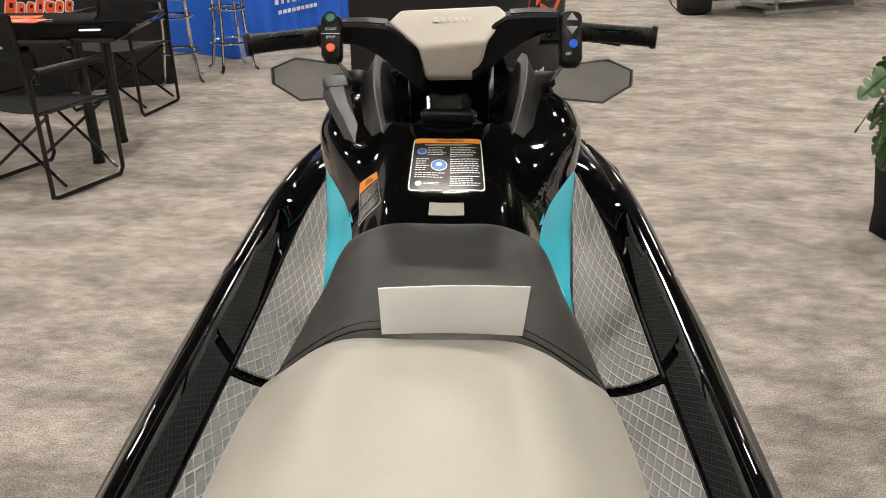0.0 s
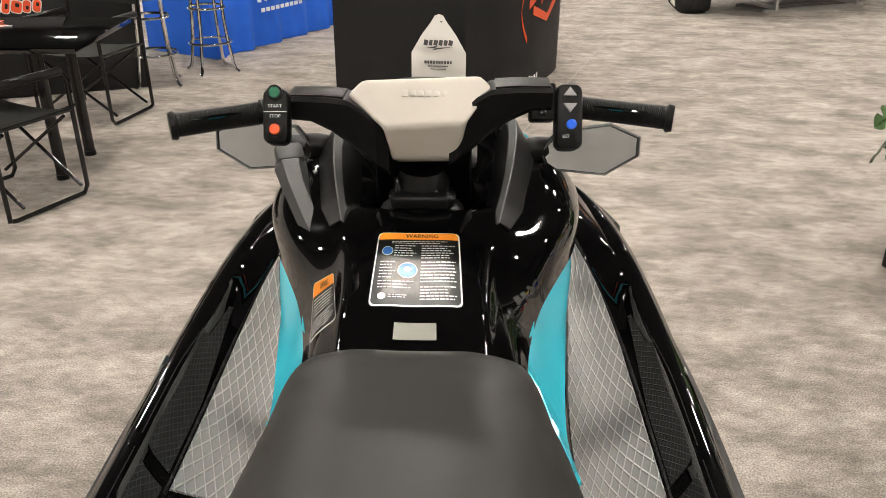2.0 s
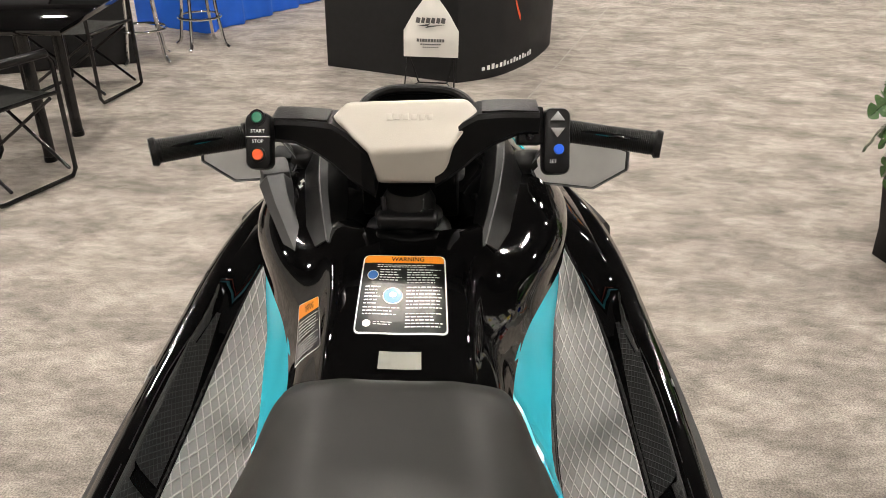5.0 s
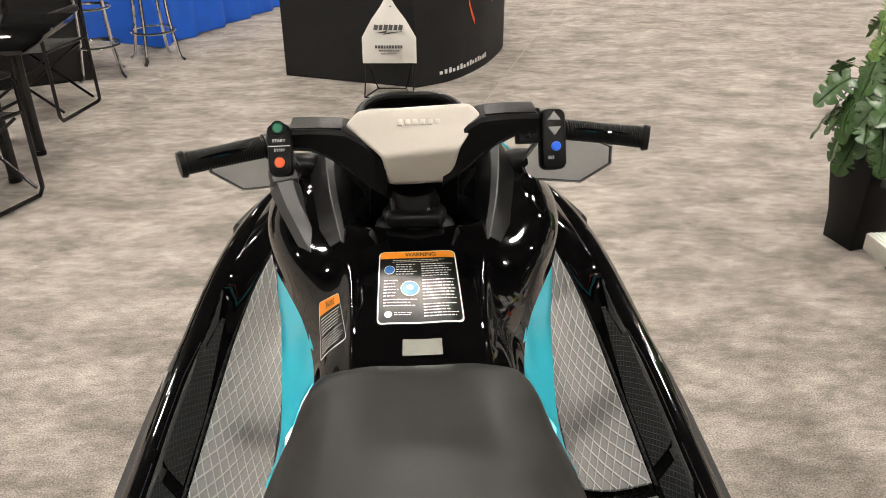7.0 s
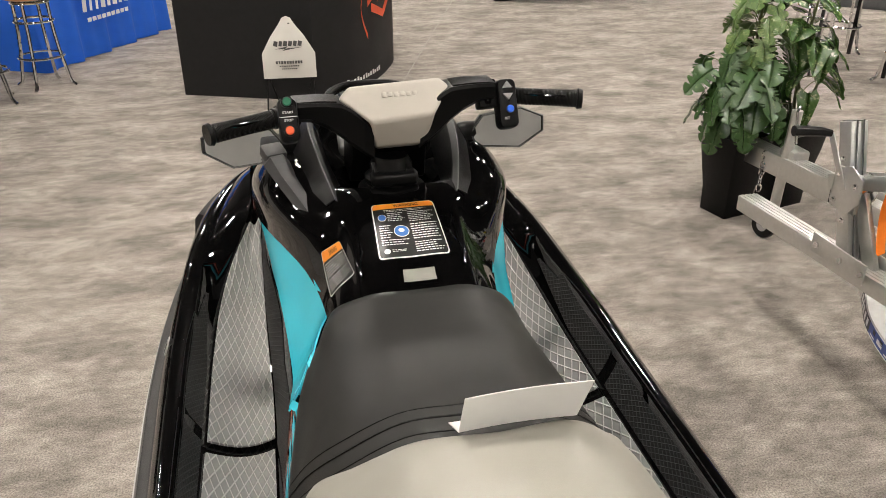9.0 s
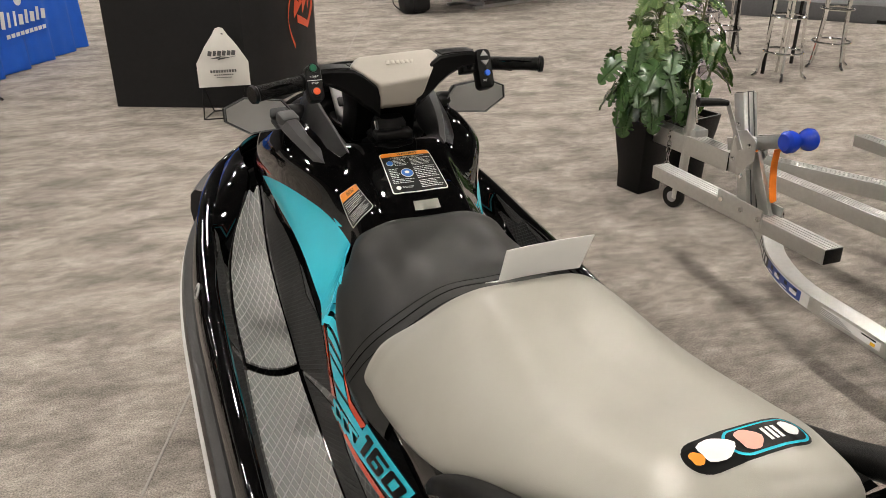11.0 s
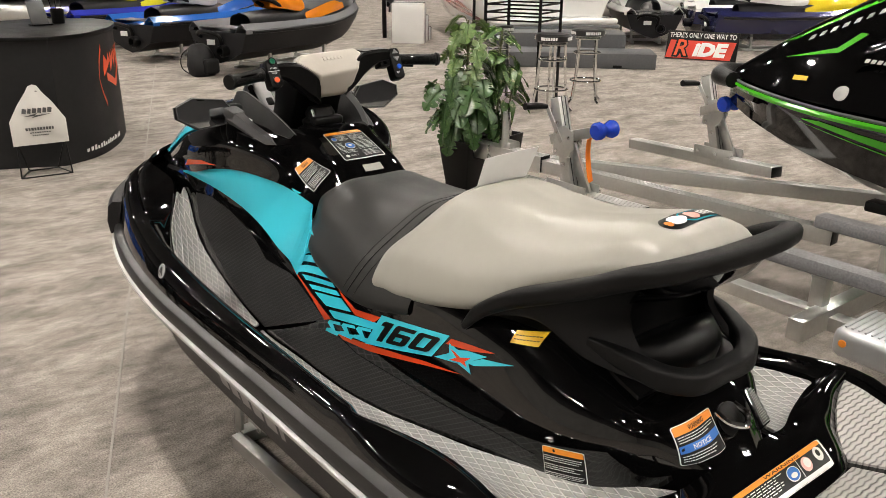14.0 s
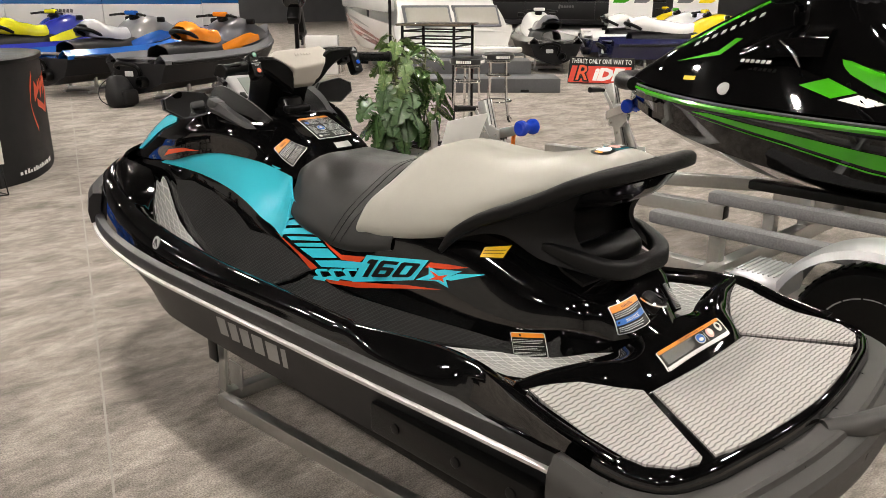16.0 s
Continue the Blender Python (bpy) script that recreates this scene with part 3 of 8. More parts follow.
def build_hood():
    """The gloss black console from the seat's front edge to the bow."""
    half = [  # y, then x z from the middle outwards
        (1.742, (0.0, 0.937), (0.070, 0.936), (0.104, 0.929), (0.118, 0.913), (0.150, 0.888), (0.168, 0.860)),
        (1.80, (0.0, 0.979), (0.070, 0.978), (0.104, 0.969), (0.119, 0.949), (0.152, 0.908), (0.170, 0.870)),
        (1.88, (0.0, 1.013), (0.070, 1.012), (0.106, 1.002), (0.122, 0.981), (0.160, 0.926), (0.180, 0.887)),
        (1.95, (0.0, 1.038), (0.072, 1.036), (0.110, 1.027), (0.130, 1.008), (0.178, 0.952), (0.200, 0.905)),
        (2.02, (0.0, 1.045), (0.072, 1.050), (0.120, 1.046), (0.150, 1.034), (0.222, 0.986), (0.230, 0.918)),
        (2.10, (0.0, 0.985), (0.078, 1.005), (0.130, 1.040), (0.176, 1.055), (0.262, 1.00), (0.264, 0.926)),
        (2.25, (0.0, 0.985), (0.092, 1.02), (0.150, 1.052), (0.206, 1.065), (0.291, 0.988), (0.294, 0.905)),
        (2.38, (0.0, 1.06), (0.115, 1.07), (0.166, 1.060), (0.218, 1.035), (0.300, 0.958), (0.304, 0.87)),
        (2.56, (0.0, 1.065), (0.130, 1.050), (0.174, 1.030), (0.216, 1.00), (0.280, 0.925), (0.291, 0.842)),
        (2.75, (0.0, 1.01), (0.12, 0.995), (0.158, 0.975), (0.192, 0.945), (0.24, 0.885), (0.272, 0.82)),
        (2.95, (0.0, 0.92), (0.10, 0.905), (0.126, 0.890), (0.15, 0.87), (0.19, 0.83), (0.222, 0.80)),
        (3.12, (0.0, 0.80), (0.05, 0.795), (0.07, 0.793), (0.09, 0.79), (0.11, 0.785), (0.14, 0.78)),
    ]
    b = surf([[(-x, y, z) for x, z in r] for y, *r in half], 90, 44)
    for v in b.verts:
        if v.co.x > -0.002:
            v.co.x = 0
    mirrored(b)
    return part("hood", b, GLOSS, ski, "gloss black front console and hood", angle=60)


def build_seat():
    # front seat: dark vinyl, a saddle that steps up at the back
    half = [
        (1.22, (0.0, 1.00), (0.11, 0.985), (0.20, 0.90), (0.265, 0.82), (0.275, 0.785), (0.24, 0.77)),
        (1.32, (0.0, 0.995), (0.11, 0.982), (0.20, 0.905), (0.270, 0.805), (0.282, 0.758), (0.25, 0.742)),
        (1.45, (0.0, 0.968), (0.11, 0.958), (0.195, 0.90), (0.265, 0.80), (0.282, 0.735), (0.25, 0.72)),
        (1.60, (0.0, 0.958), (0.11, 0.950), (0.185, 0.905), (0.240, 0.82), (0.265, 0.74), (0.235, 0.72)),
        (1.70, (0.0, 0.956), (0.11, 0.949), (0.178, 0.908), (0.225, 0.83), (0.250, 0.75), (0.22, 0.73)),
        (1.755, (0.0, 0.950), (0.118, 0.945), (0.178, 0.914), (0.212, 0.84), (0.235, 0.76), (0.21, 0.74)),
        (1.80, (0.0, 0.915), (0.115, 0.915), (0.168, 0.900), (0.190, 0.85), (0.222, 0.77), (0.20, 0.75)),
        (1.83, (0.0, 0.85), (0.08, 0.85), (0.14, 0.848), (0.180, 0.83), (0.21, 0.77), (0.19, 0.75)),
    ]
    b = surf([[(-slim(x), y, z) for x, z in r] for y, *r in half], 44, 30)
    for v in b.verts:
        if v.co.x > -0.002:
            v.co.x = 0
    mirrored(b)
    front = part("front_seat", b, SEATD, ski, "matt black vinyl front seat", angle=70)
    # rear seat: light grey vinyl with a raised crest and a raised tail
    half = [
        (0.622, (0.0, 1.045), (0.05, 1.045), (0.085, 1.040), (0.104, 1.030), (0.10, 1.018), (0.06, 1.012)),
        (0.652, (0.0, 1.086), (0.07, 1.080), (0.12, 1.062), (0.140, 1.036), (0.135, 1.018), (0.09, 1.012)),
        (0.72, (0.0, 1.100), (0.08, 1.092), (0.135, 1.066), (0.158, 1.032), (0.152, 1.008), (0.11, 1.0)),
        (0.82, (0.0, 1.078), (0.09, 1.070), (0.155, 1.038), (0.186, 0.998), (0.18, 0.965), (0.14, 0.95)),
        (0.95, (0.0, 1.052), (0.10, 1.043), (0.175, 1.0), (0.214, 0.945), (0.217, 0.90), (0.18, 0.88)),
        (1.06, (0.0, 1.052), (0.10, 1.042), (0.180, 0.98), (0.232, 0.905), (0.242, 0.855), (0.20, 0.83)),
        (1.15, (0.0, 1.062), (0.095, 1.048), (0.178, 0.975), (0.238, 0.885), (0.252, 0.82), (0.21, 0.80)),
        (1.21, (0.0, 1.055), (0.095, 1.040), (0.175, 0.965), (0.238, 0.87), (0.254, 0.805), (0.21, 0.785)),
        (1.245, (0.0, 1.030), (0.092, 1.016), (0.170, 0.945), (0.232, 0.858), (0.248, 0.80), (0.21, 0.78)),
        (1.25, (0.0, 0.98), (0.085, 0.97), (0.155, 0.91), (0.212, 0.84), (0.225, 0.795), (0.20, 0.78)),
    ]
    lean = [0, 0, 0, 0, 0.0, 0.02, 0.07, 0.11, 0.14, 0.14]
    grid = []
    for (y, *r), ln in zip(half, lean):
        grid.append([(-x, y + ln * min(1.0, max(0.0, x / 0.24)) ** 2.0, z) for x, z in r])
    b = surf(grid, 54, 34)
    for v in b.verts:
        if v.co.x > -0.002:
            v.co.x = 0
    mirrored(b)
    rear = part("rear_seat", b, SEATG, ski, "light grey vinyl rear seat", angle=70)
    return front, rear


def build_grab():
    # charcoal trim that rises along the seat and becomes the grab loop behind it
    line = [(0.240, 1.045, 0.820), (0.243, 0.995, 0.872), (0.232, 0.92, 0.922), (0.214, 0.82, 0.968), (0.206, 0.73, 1.010), (0.200, 0.665, 1.044), (0.178, 0.612, 1.066), (0.11, 0.582, 1.077), (0.0, 0.573, 1.080)]
    full = [(-x, y, z) for x, y, z in line] + [(x, y, z) for x, y, z in line[::-1][1:]]
    hw = [0.006, 0.014, 0.020, 0.024, 0.024, 0.023, 0.022, 0.022, 0.022]
    hh = [0.008, 0.014, 0.018, 0.019, 0.019, 0.019, 0.019, 0.019, 0.019]
    part("grab_loop", sweep(full, hw + hw[::-1][1:], hh + hh[::-1][1:], 110, 6, 0.75), CHARCOAL, ski, "charcoal grab handle round the seat's tail", angle=60)
    # the flanks below it, which sweep inwards to the opening and run into the boarding handle
    for s in (-1, 1):
        top = [(0.246, 1.04, 0.840), (0.243, 0.97, 0.888), (0.226, 0.86, 0.945), (0.203, 0.74, 0.992), (0.175, 0.665, 1.028)]
        mid = [(0.246, 1.045, 0.832), (0.237, 0.965, 0.882), (0.214, 0.86, 0.914), (0.174, 0.77, 0.915), (0.122, 0.712, 0.915)]
        low = [(0.246, 1.05, 0.826), (0.232, 0.955, 0.876), (0.211, 0.865, 0.894), (0.186, 0.765, 0.852), (0.128, 0.630, 0.826)]
        b = surf([[(s * x, y, z) for x, y, z in c] for c in (top, mid, low)], 16, 34)
        part("grab_flank", shell(b, 0.012), CHARCOAL, ski, "charcoal side of the tail", angle=60)
    arm = [(0.176, 0.765, 0.882), (0.164, 0.725, 0.874), (0.144, 0.675, 0.860), (0.118, 0.628, 0.846), (0.088, 0.606, 0.840), (0.0, 0.598, 0.838)]
    full = [(-x, y, z) for x, y, z in arm] + [(x, y, z) for x, y, z in arm[::-1][1:]]
    hw = [0.004, 0.012, 0.017, 0.020, 0.020, 0.019]
    hh = [0.008, 0.015, 0.019, 0.021, 0.021, 0.020]
    part("boarding_handle", sweep(full, hw + hw[::-1][1:], hh + hh[::-1][1:], 70, 3, 0.42), CHARCOAL, ski, "thick angular charcoal boarding handle", angle=40)
    # the dark recess behind the handle, its deep bowl, and the gloss lid under the loop
    rows = [[(x * k, y, z) for x in (-0.19, -0.10, 0.0, 0.10, 0.19)] for k, y, z in ((0.8, 0.66, 0.80), (0.8, 0.735, 0.83), (0.85, 0.765, 0.90), (0.9, 0.755, 0.97), (1.0, 0.70, 1.02))]
    part("tail_recess", shell(surf(rows, 16, 12), 0.008), SATIN, ski)
    bowl = [[(-0.11, 0.69, 0.80), (-0.06, 0.655, 0.80), (0, 0.645, 0.80), (0.06, 0.655, 0.80), (0.11, 0.69, 0.80)], [(-0.115, 0.69, 0.86), (-0.065, 0.65, 0.872), (0, 0.64, 0.876), (0.065, 0.65, 0.872), (0.115, 0.69, 0.86)], [(-0.115, 0.71, 0.880), (-0.065, 0.675, 0.892), (0, 0.665, 0.896), (0.065, 0.675, 0.892), (0.115, 0.71, 0.880)], [(-0.11, 0.745, 0.86), (-0.06, 0.74, 0.87), (0, 0.74, 0.87), (0.06, 0.74, 0.87), (0.11, 0.745, 0.86)]]
    part("tail_bowl", surf(bowl, 16, 16), SATIN, ski)
    part("tail_lid", shell(surf([[(-0.185, 0.655, 1.035), (-0.10, 0.60, 1.052), (0, 0.590, 1.055), (0.10, 0.60, 1.052), (0.185, 0.655, 1.035)], [(-0.165, 0.68, 1.0), (-0.09, 0.635, 1.005), (0, 0.625, 1.008), (0.09, 0.635, 1.005), (0.165, 0.68, 1.0)], [(-0.13, 0.735, 0.965), (-0.08, 0.725, 0.965), (0, 0.72, 0.965), (0.08, 0.725, 0.965), (0.13, 0.735, 0.965)]], 12, 22), 0.010), GLOSS, ski, "gloss black lid under the grab handle")


BUMPM = mat("bumper_grey", (0.040, 0.039, 0.037), 0.5, vary=0.15, scale=30, bump=0.25, bump_scale=600, spec=0.35)


def build_stern():
    """The boarding platform: black moulding, pads, and the charcoal bumper round its edge."""
    rim = [(-0.430, 0.60), (-0.456, 0.50), (-0.474, 0.40), (-0.482, 0.34), (-0.478, 0.288), (-0.455, 0.244), (-0.378, 0.208), (-0.298, 0.193), (-0.20, 0.179), (-0.10, 0.169), (0, 0.165)]
    rim = rim + [(-x, y) for x, y in rim[::-1][1:]]
    rim = spline([(x, y, 0) for x, y in rim], 72)
    o2 = [(p[0], p[1]) for p in rim]
    b = plate(o2, 0.05, pose(0, 0, 0.587), 0.012)
    plat = part("stern_platform", b, GLOSS, ski, "gloss black boarding platform", angle=40)
    # rounded gloss rim between pads and bumper
    rows = []
    for i, p in enumerate(rim):
        a, c = rim[max(i - 1, 0)], rim[min(i + 1, len(rim) - 1)]
        n = Vector((c[1] - a[1], -(c[0] - a[0]), 0)).normalized()
        if n.y > 0.2 or n.x * p[0] < 0:
            n = -n
        if p[1] < 0.38:
            rows.append([(p[0] + n.x * d, p[1] + n.y * d, z) for d, z in ((-0.014, 0.622), (-0.010, 0.636), (0.0, 0.6435), (0.007, 0.641), (0.014, 0.632), (0.019, 0.618), (0.021, 0.59), (0.019, 0.54), (0.0, 0.54))])
    b = bmesh.new()
    skin(b, rows, close_v=True, caps=True)
    part("stern_rim", b, GLOSS, plat, "rounded gloss black rim", angle=50)
    wing = [(0.444, 0.570), (0.39, 0.552), (0.331, 0.527), (0.280, 0.496), (0.238, 0.460), (0.219, 0.440), (0.360, 0.226), (0.378, 0.221), (0.423, 0.239), (0.457, 0.286), (0.461, 0.334), (0.457, 0.40), (0.450, 0.475), (0.450, 0.53)]
    pads = {
        "left": [(-x, y) for x, y in wing],
        "mid": [(-0.205, 0.425), (-0.10, 0.420), (0.10, 0.420), (0.205, 0.425), (0.335, 0.212), (0.22, 0.183), (0.0, 0.166), (-0.22, 0.183), (-0.335, 0.212)],
        "right": wing[::-1],
    }
    for poly in pads.values():
        b = drape(poly, lambda x, y: Vector((x, y, 0.642 + 0.038 * min(1.0, max(0.0, (y - 0.40) / 0.16)) ** 1.2 * min(1.0, max(0.0, (abs(x) - 0.20) / 0.12)) + 1.0)), Vector((0, 0, -1)), None, 0.0, 0.04)
        part("platform_pad", shell(b, 0.009), DASHES, plat, "light grey grooved deck pad")
    # riser between seat body and platform
    side = [[(0.456, 0.572, 0.676), (0.462, 0.582, 0.690), (0.456, 0.592, 0.691), (0.430, 0.620, 0.666)], [(0.392, 0.555, 0.672), (0.392, 0.566, 0.688), (0.386, 0.578, 0.692), (0.365, 0.610, 0.670)], [(0.331, 0.530, 0.666), (0.328, 0.541, 0.686), (0.320, 0.556, 0.692), (0.300, 0.594, 0.671)], [(0.272, 0.494, 0.652), (0.268, 0.507, 0.674), (0.260, 0.528, 0.689), (0.235, 0.574, 0.673)],
            [(0.214, 0.438, 0.640), (0.208, 0.452, 0.658), (0.195, 0.492, 0.682), (0.165, 0.548, 0.680)], [(0.10, 0.418, 0.639), (0.10, 0.434, 0.652), (0.10, 0.484, 0.679), (0.10, 0.54, 0.692)]]
    rows = [[(-x, y, z) for x, y, z in r] for r in side] + [[(0, 0.414, 0.639), (0, 0.430, 0.652), (0, 0.480, 0.678), (0, 0.54, 0.695)]] + side[::-1]
    riser = part("stern_riser", shell(surf(rows, 64, 14), 0.01), GLOSS, ski)
    # bumper round the rim, slimmer along the sides
    level = (0.52, 0.600, 0.612, 0.611, 0.606, 0.596, 0.588, 0.574, 0.53, 0.505, 0.50)
    aft = (0.012, 0.012, 0.020, 0.060, 0.068, 0.073, 0.098, 0.108, 0.112, 0.104, 0.03)
    flank = (0.012, 0.018, 0.026, 0.044, 0.048, 0.051, 0.057, 0.062, 0.064, 0.058, 0.03)
    rows = []
    for i, p in enumerate(rim):
        if p[1] > 0.462:
            continue
        a, c = rim[max(i - 1, 0)], rim[min(i + 1, len(rim) - 1)]
        n = Vector((c[1] - a[1], -(c[0] - a[0]), 0)).normalized()
        if n.y > 0.2 or n.x * p[0] < 0:
            n = -n
        q = min(1.0, max(0.0, -n.y * 1.15))
        rows.append([(p[0] + n.x * (e + (d - e) * q), p[1] + n.y * (e + (d - e) * q), z) for d, e, z in zip(aft, flank, level)])
    b = bmesh.new()
    skin(b, rows, close_v=True, caps=True)
    bump = part("stern_bumper", b, BUMPM, ski, "matt grey bumper round the stern", angle=30)
    for i in (3, len(rows) // 3, len(rows) // 2, 2 * len(rows) // 3, len(rows) - 6):
        p, q = Vector(rows[i][7]), Vector(rows[i][8])
        o = (q - Vector(rows[i][2])) * Vector((1, 1, 0))
        part("bumper_bolt", lathe([(0.012, 0), (0.012, 0.003), (0.007, 0.003), (0.0, 0.001)], 12, basis(p.lerp(q, 0.5), o.cross(Vector((0, 0, 1))), (0, 0, 1))), SATIN, bump)
        part("bumper_joint", bar(tuple(Vector(rows[i + 2][2]) + Vector((0, 0, 0.0005))), tuple(Vector(rows[i + 2][5]) + Vector((0, 0, 0.002))), 0.004, 0.003, 0), SATIN, bump)
    return riser


HULL = build_hull()
GUNWALE = {}
for s in (-1, 1):
    rail_strip(s)
    GUNWALE[s] = build_gunwale(s)
    build_footwell(s)
PEDESTAL = build_pedestal()
PANEL = {s: build_side_panel(s) for s in (-1, 1)}
HOOD = build_hood()
FRONT_SEAT, REAR_SEAT = build_seat()
build_grab()
RISER = build_stern()


# ---- handlebar
def build_bar():
    bar_m = pose(0.0, 2.0, 1.2, 0, 0, 4.0)
    hub = new("handlebar")
    hub.parent = ski
    hub.matrix_basis = Matrix.Identity(4)
    hub["label"] = "black handlebar with a grey foam pad"

    def put(name, bm, m, parent, label="", **k):
        return part(name, bm, m, parent, label, **k)
    # column cover, a tapered box that leans back
    rows = [
        [(-0.085, 2.13, 1.02), (-0.085, 2.26, 1.02), (0.085, 2.26, 1.02), (0.085, 2.13, 1.02)],
        [(-0.080, 2.09, 1.10), (-0.085, 2.22, 1.10), (0.085, 2.22, 1.10), (0.080, 2.09, 1.10)],
        [(-0.085, 2.035, 1.20), (-0.11, 2.15, 1.20), (0.11, 2.15, 1.20), (0.085, 2.035, 1.20)],
        [(-0.098, 2.03, 1.238), (-0.10, 2.10, 1.235), (0.10, 2.10, 1.235), (0.098, 2.03, 1.238)],
    ]
    b = bmesh.new()
    skin(b, rows, close_v=True, caps=True)
    bmesh.ops.bevel(b, geom=b.edges[:], offset=0.008, segments=2, affect="EDGES", profile=0.5)
    put("column_cover", b, SATIN, ski, "black steering column cover")
    # pad
    front = [(-0.088, 2.012, 1.266), (0.092, 2.012, 1.275), (0.110, 1.996, 1.262), (0.073, 1.950, 1.222), (0.060, 1.983, 1.152), (-0.043, 1.987, 1.148), (-0.053, 1.956, 1.208), (-0.111, 2.000, 1.246)]
    b = bmesh.new()
    fv = [b.verts.new(p) for p in front]
    bv = [b.verts.new((x * 0.96, y + (0.045 if z > 1.2 else 0.03), z - 0.014)) for x, y, z in front]
    for k in range(8):
        b.faces.new((fv[k], fv[(k + 1) % 8], bv[(k + 1) % 8], bv[k]))
    b.faces.new([fv[k] for k in (0, 1, 2, 3, 6, 7)])
    b.faces.new([fv[k] for k in (3, 4, 5, 6)])
    b.faces.new(bv[::-1])
    bmesh.ops.recalc_face_normals(b, faces=b.faces)
    bmesh.ops.bevel(b, geom=b.edges[:], offset=0.009, segments=4, affect="EDGES", profile=0.6)
    put("bar_pad", b, PADG, ski, "warm grey foam pad on the handlebar", angle=50)
    # tubes and grips
    for s in (-1, 1):
        y0 = 0.02 * s
        up = 0.019 if s > 0 else 0.0
        rows = []
        for x, yf, zt, zb in ((0.198, 1.976, 1.247, 1.209), (0.165, 1.977, 1.247, 1.206), (0.135, 1.975, 1.246, 1.192), (0.108, 1.975, 1.243, 1.172), (0.086, 1.972, 1.231, 1.152), (0.064, 1.968, 1.212, 1.136), (0.046, 1.975, 1.196, 1.120)):
            rows.append([(s * x, yf + 0.006, zt + up), (s * x, yf, zt + up - 0.006), (s * x, yf + 0.004, zb + up + 0.010), (s * x, yf + 0.016, zb + up), (s * x, yf + 0.075, zb + up + 0.004), (s * x, yf + 0.080, zt + up - 0.004)])
        b = bmesh.new()
        skin(b, rows, close_v=True, caps=True)
        am = put("bar_arm", b, SATIN, ski, "angular satin black bar arm", angle=30)
        cap = [[(s * x, yf + d, z + up) for d in (0.004, 0.030, 0.056)] for x, yf, z in ((0.196, 1.980, 1.2490), (0.15, 1.980, 1.2495), (0.114, 1.982, 1.2465))]
        b = bmesh.new()
        skin(b, cap)
        put("arm_cap", shell(b, 0.004), RUBBER, am, "smooth black cap strip", smooth=False)
        g0, g1 = (s * 0.228, 1.99 + y0, 1.231 if s > 0 else 1.226), (0.372 if s > 0 else -0.350, 1.94 + y0 * 1.4, 1.227 if s > 0 else 1.221)
        gl = [tuple(Vector(g0).lerp(Vector(g1), k / 110)) for k in range(111)]
        grip = tube(gl, [0.0200 if k < 7 else 0.0172 - 0.0010 * math.sin(math.pi * k / 110) + (0.0009 if k % 2 and 10 < k < 102 else 0.0) for k in range(111)], 18)
        gp = put("grip", grip, RUBBER, ski, "ribbed black rubber grip")
        put("grip_end", tube([tuple(Vector(g0).lerp(Vector(g1), 0.955)), tuple(Vector(g0).lerp(Vector(g1), 0.975)), tuple(Vector(g0).lerp(Vector(g1), 1.03))], [0.019, 0.0215, 0.0195], 16), RUBBER, gp)
        flat = Vector((0, -0.0142, 0.0085))
        put("grip_flat", tube([tuple(Vector(g0).lerp(Vector(g1), q) + flat) for q in (0.22, 0.35, 0.62, 0.80)], [0.001, 0.0042, 0.0048, 0.001], 8, 14, flat=0.6), GLOSS, gp, "smooth palm patch")
        # switch box
        m = basis((-0.208 if s < 0 else 0.225, 1.972 + y0, 1.216), (1, 0.05, 0.0), (0, 0.42, 0.9))
        w, h = (0.037, 0.082) if s < 0 else (0.040, 0.098)
        box = put("switch_box", plate(rounded(w, h, 0.012), 0.034, m @ pose(0, 0.008 if s < 0 else 0.002, -0.017), 0.006), SATIN, ski, "black switch box", angle=30)
        f = m @ pose(0, 0.012, 0.0175)
        if s < 0:
            for dy, mm, nm, txt in ((0.029, GREENB, "green start button", "START"), (-0.024, REDB, "red stop button", "STOP")):
                put("button_ring", lathe([(0.0112, 0), (0.0112, 0.004), (0.0090, 0.005), (0.0088, 0.001)], 20, f @ pose(0, dy, 0)), RUBBER, box)
                put("button", lathe([(0.0080, 0.001), (0.0080, 0.0045), (0.0068, 0.0055), (0.0, 0.0056)], 20, f @ pose(0, dy, 0)), mm, box, nm)
                put("button_word", lettering(txt, 0.0065, f @ pose(0, dy - 0.0195 if dy > 0 else dy + 0.019, 0.0006), 0.0002, width=0.020 if dy > 0 else 0.016), LWHT, box)
            put("dividing_line", block(0.034, 0.0012, 0.0008, (0, 0, 0), m=f @ pose(0, 0.0015, 0.0006)), LWHT, box)
        else:
            for dy, up in ((0.032, 1), (0.009, -1)):
                tri = [(-0.0105, -0.006 * up), (0.0105, -0.006 * up), (0.0, 0.0075 * up)]
                put("arrow_key", plate(tri, 0.004, f @ pose(0, dy - 0.006, 0), 0.001), LGREY, box, "light grey triangular key")
            put("button", lathe([(0.0075, 0.0), (0.0075, 0.004), (0.006, 0.0052), (0.0, 0.0054)], 20, f @ pose(0.002, -0.022, 0)), BLUEB, box, "blue round button")
            put("button_word", lettering("SET", 0.007, f @ pose(-0.006, -0.040, 0.0006), 0.0002), LWHT, box)
            put("switch_side", block(0.038, 0.056, 0.036, (0, 0, 0), 0.004, m @ pose(-0.038, 0.026, -0.010)), SATIN, box)
            for dy in (0.043, 0.009):
                put("screw", lathe([(0.006, 0), (0.006, 0.003), (0.003, 0.003), (0.0, 0.001)], 12, m @ pose(-0.040, dy, 0.0075)), GLOSS, box)
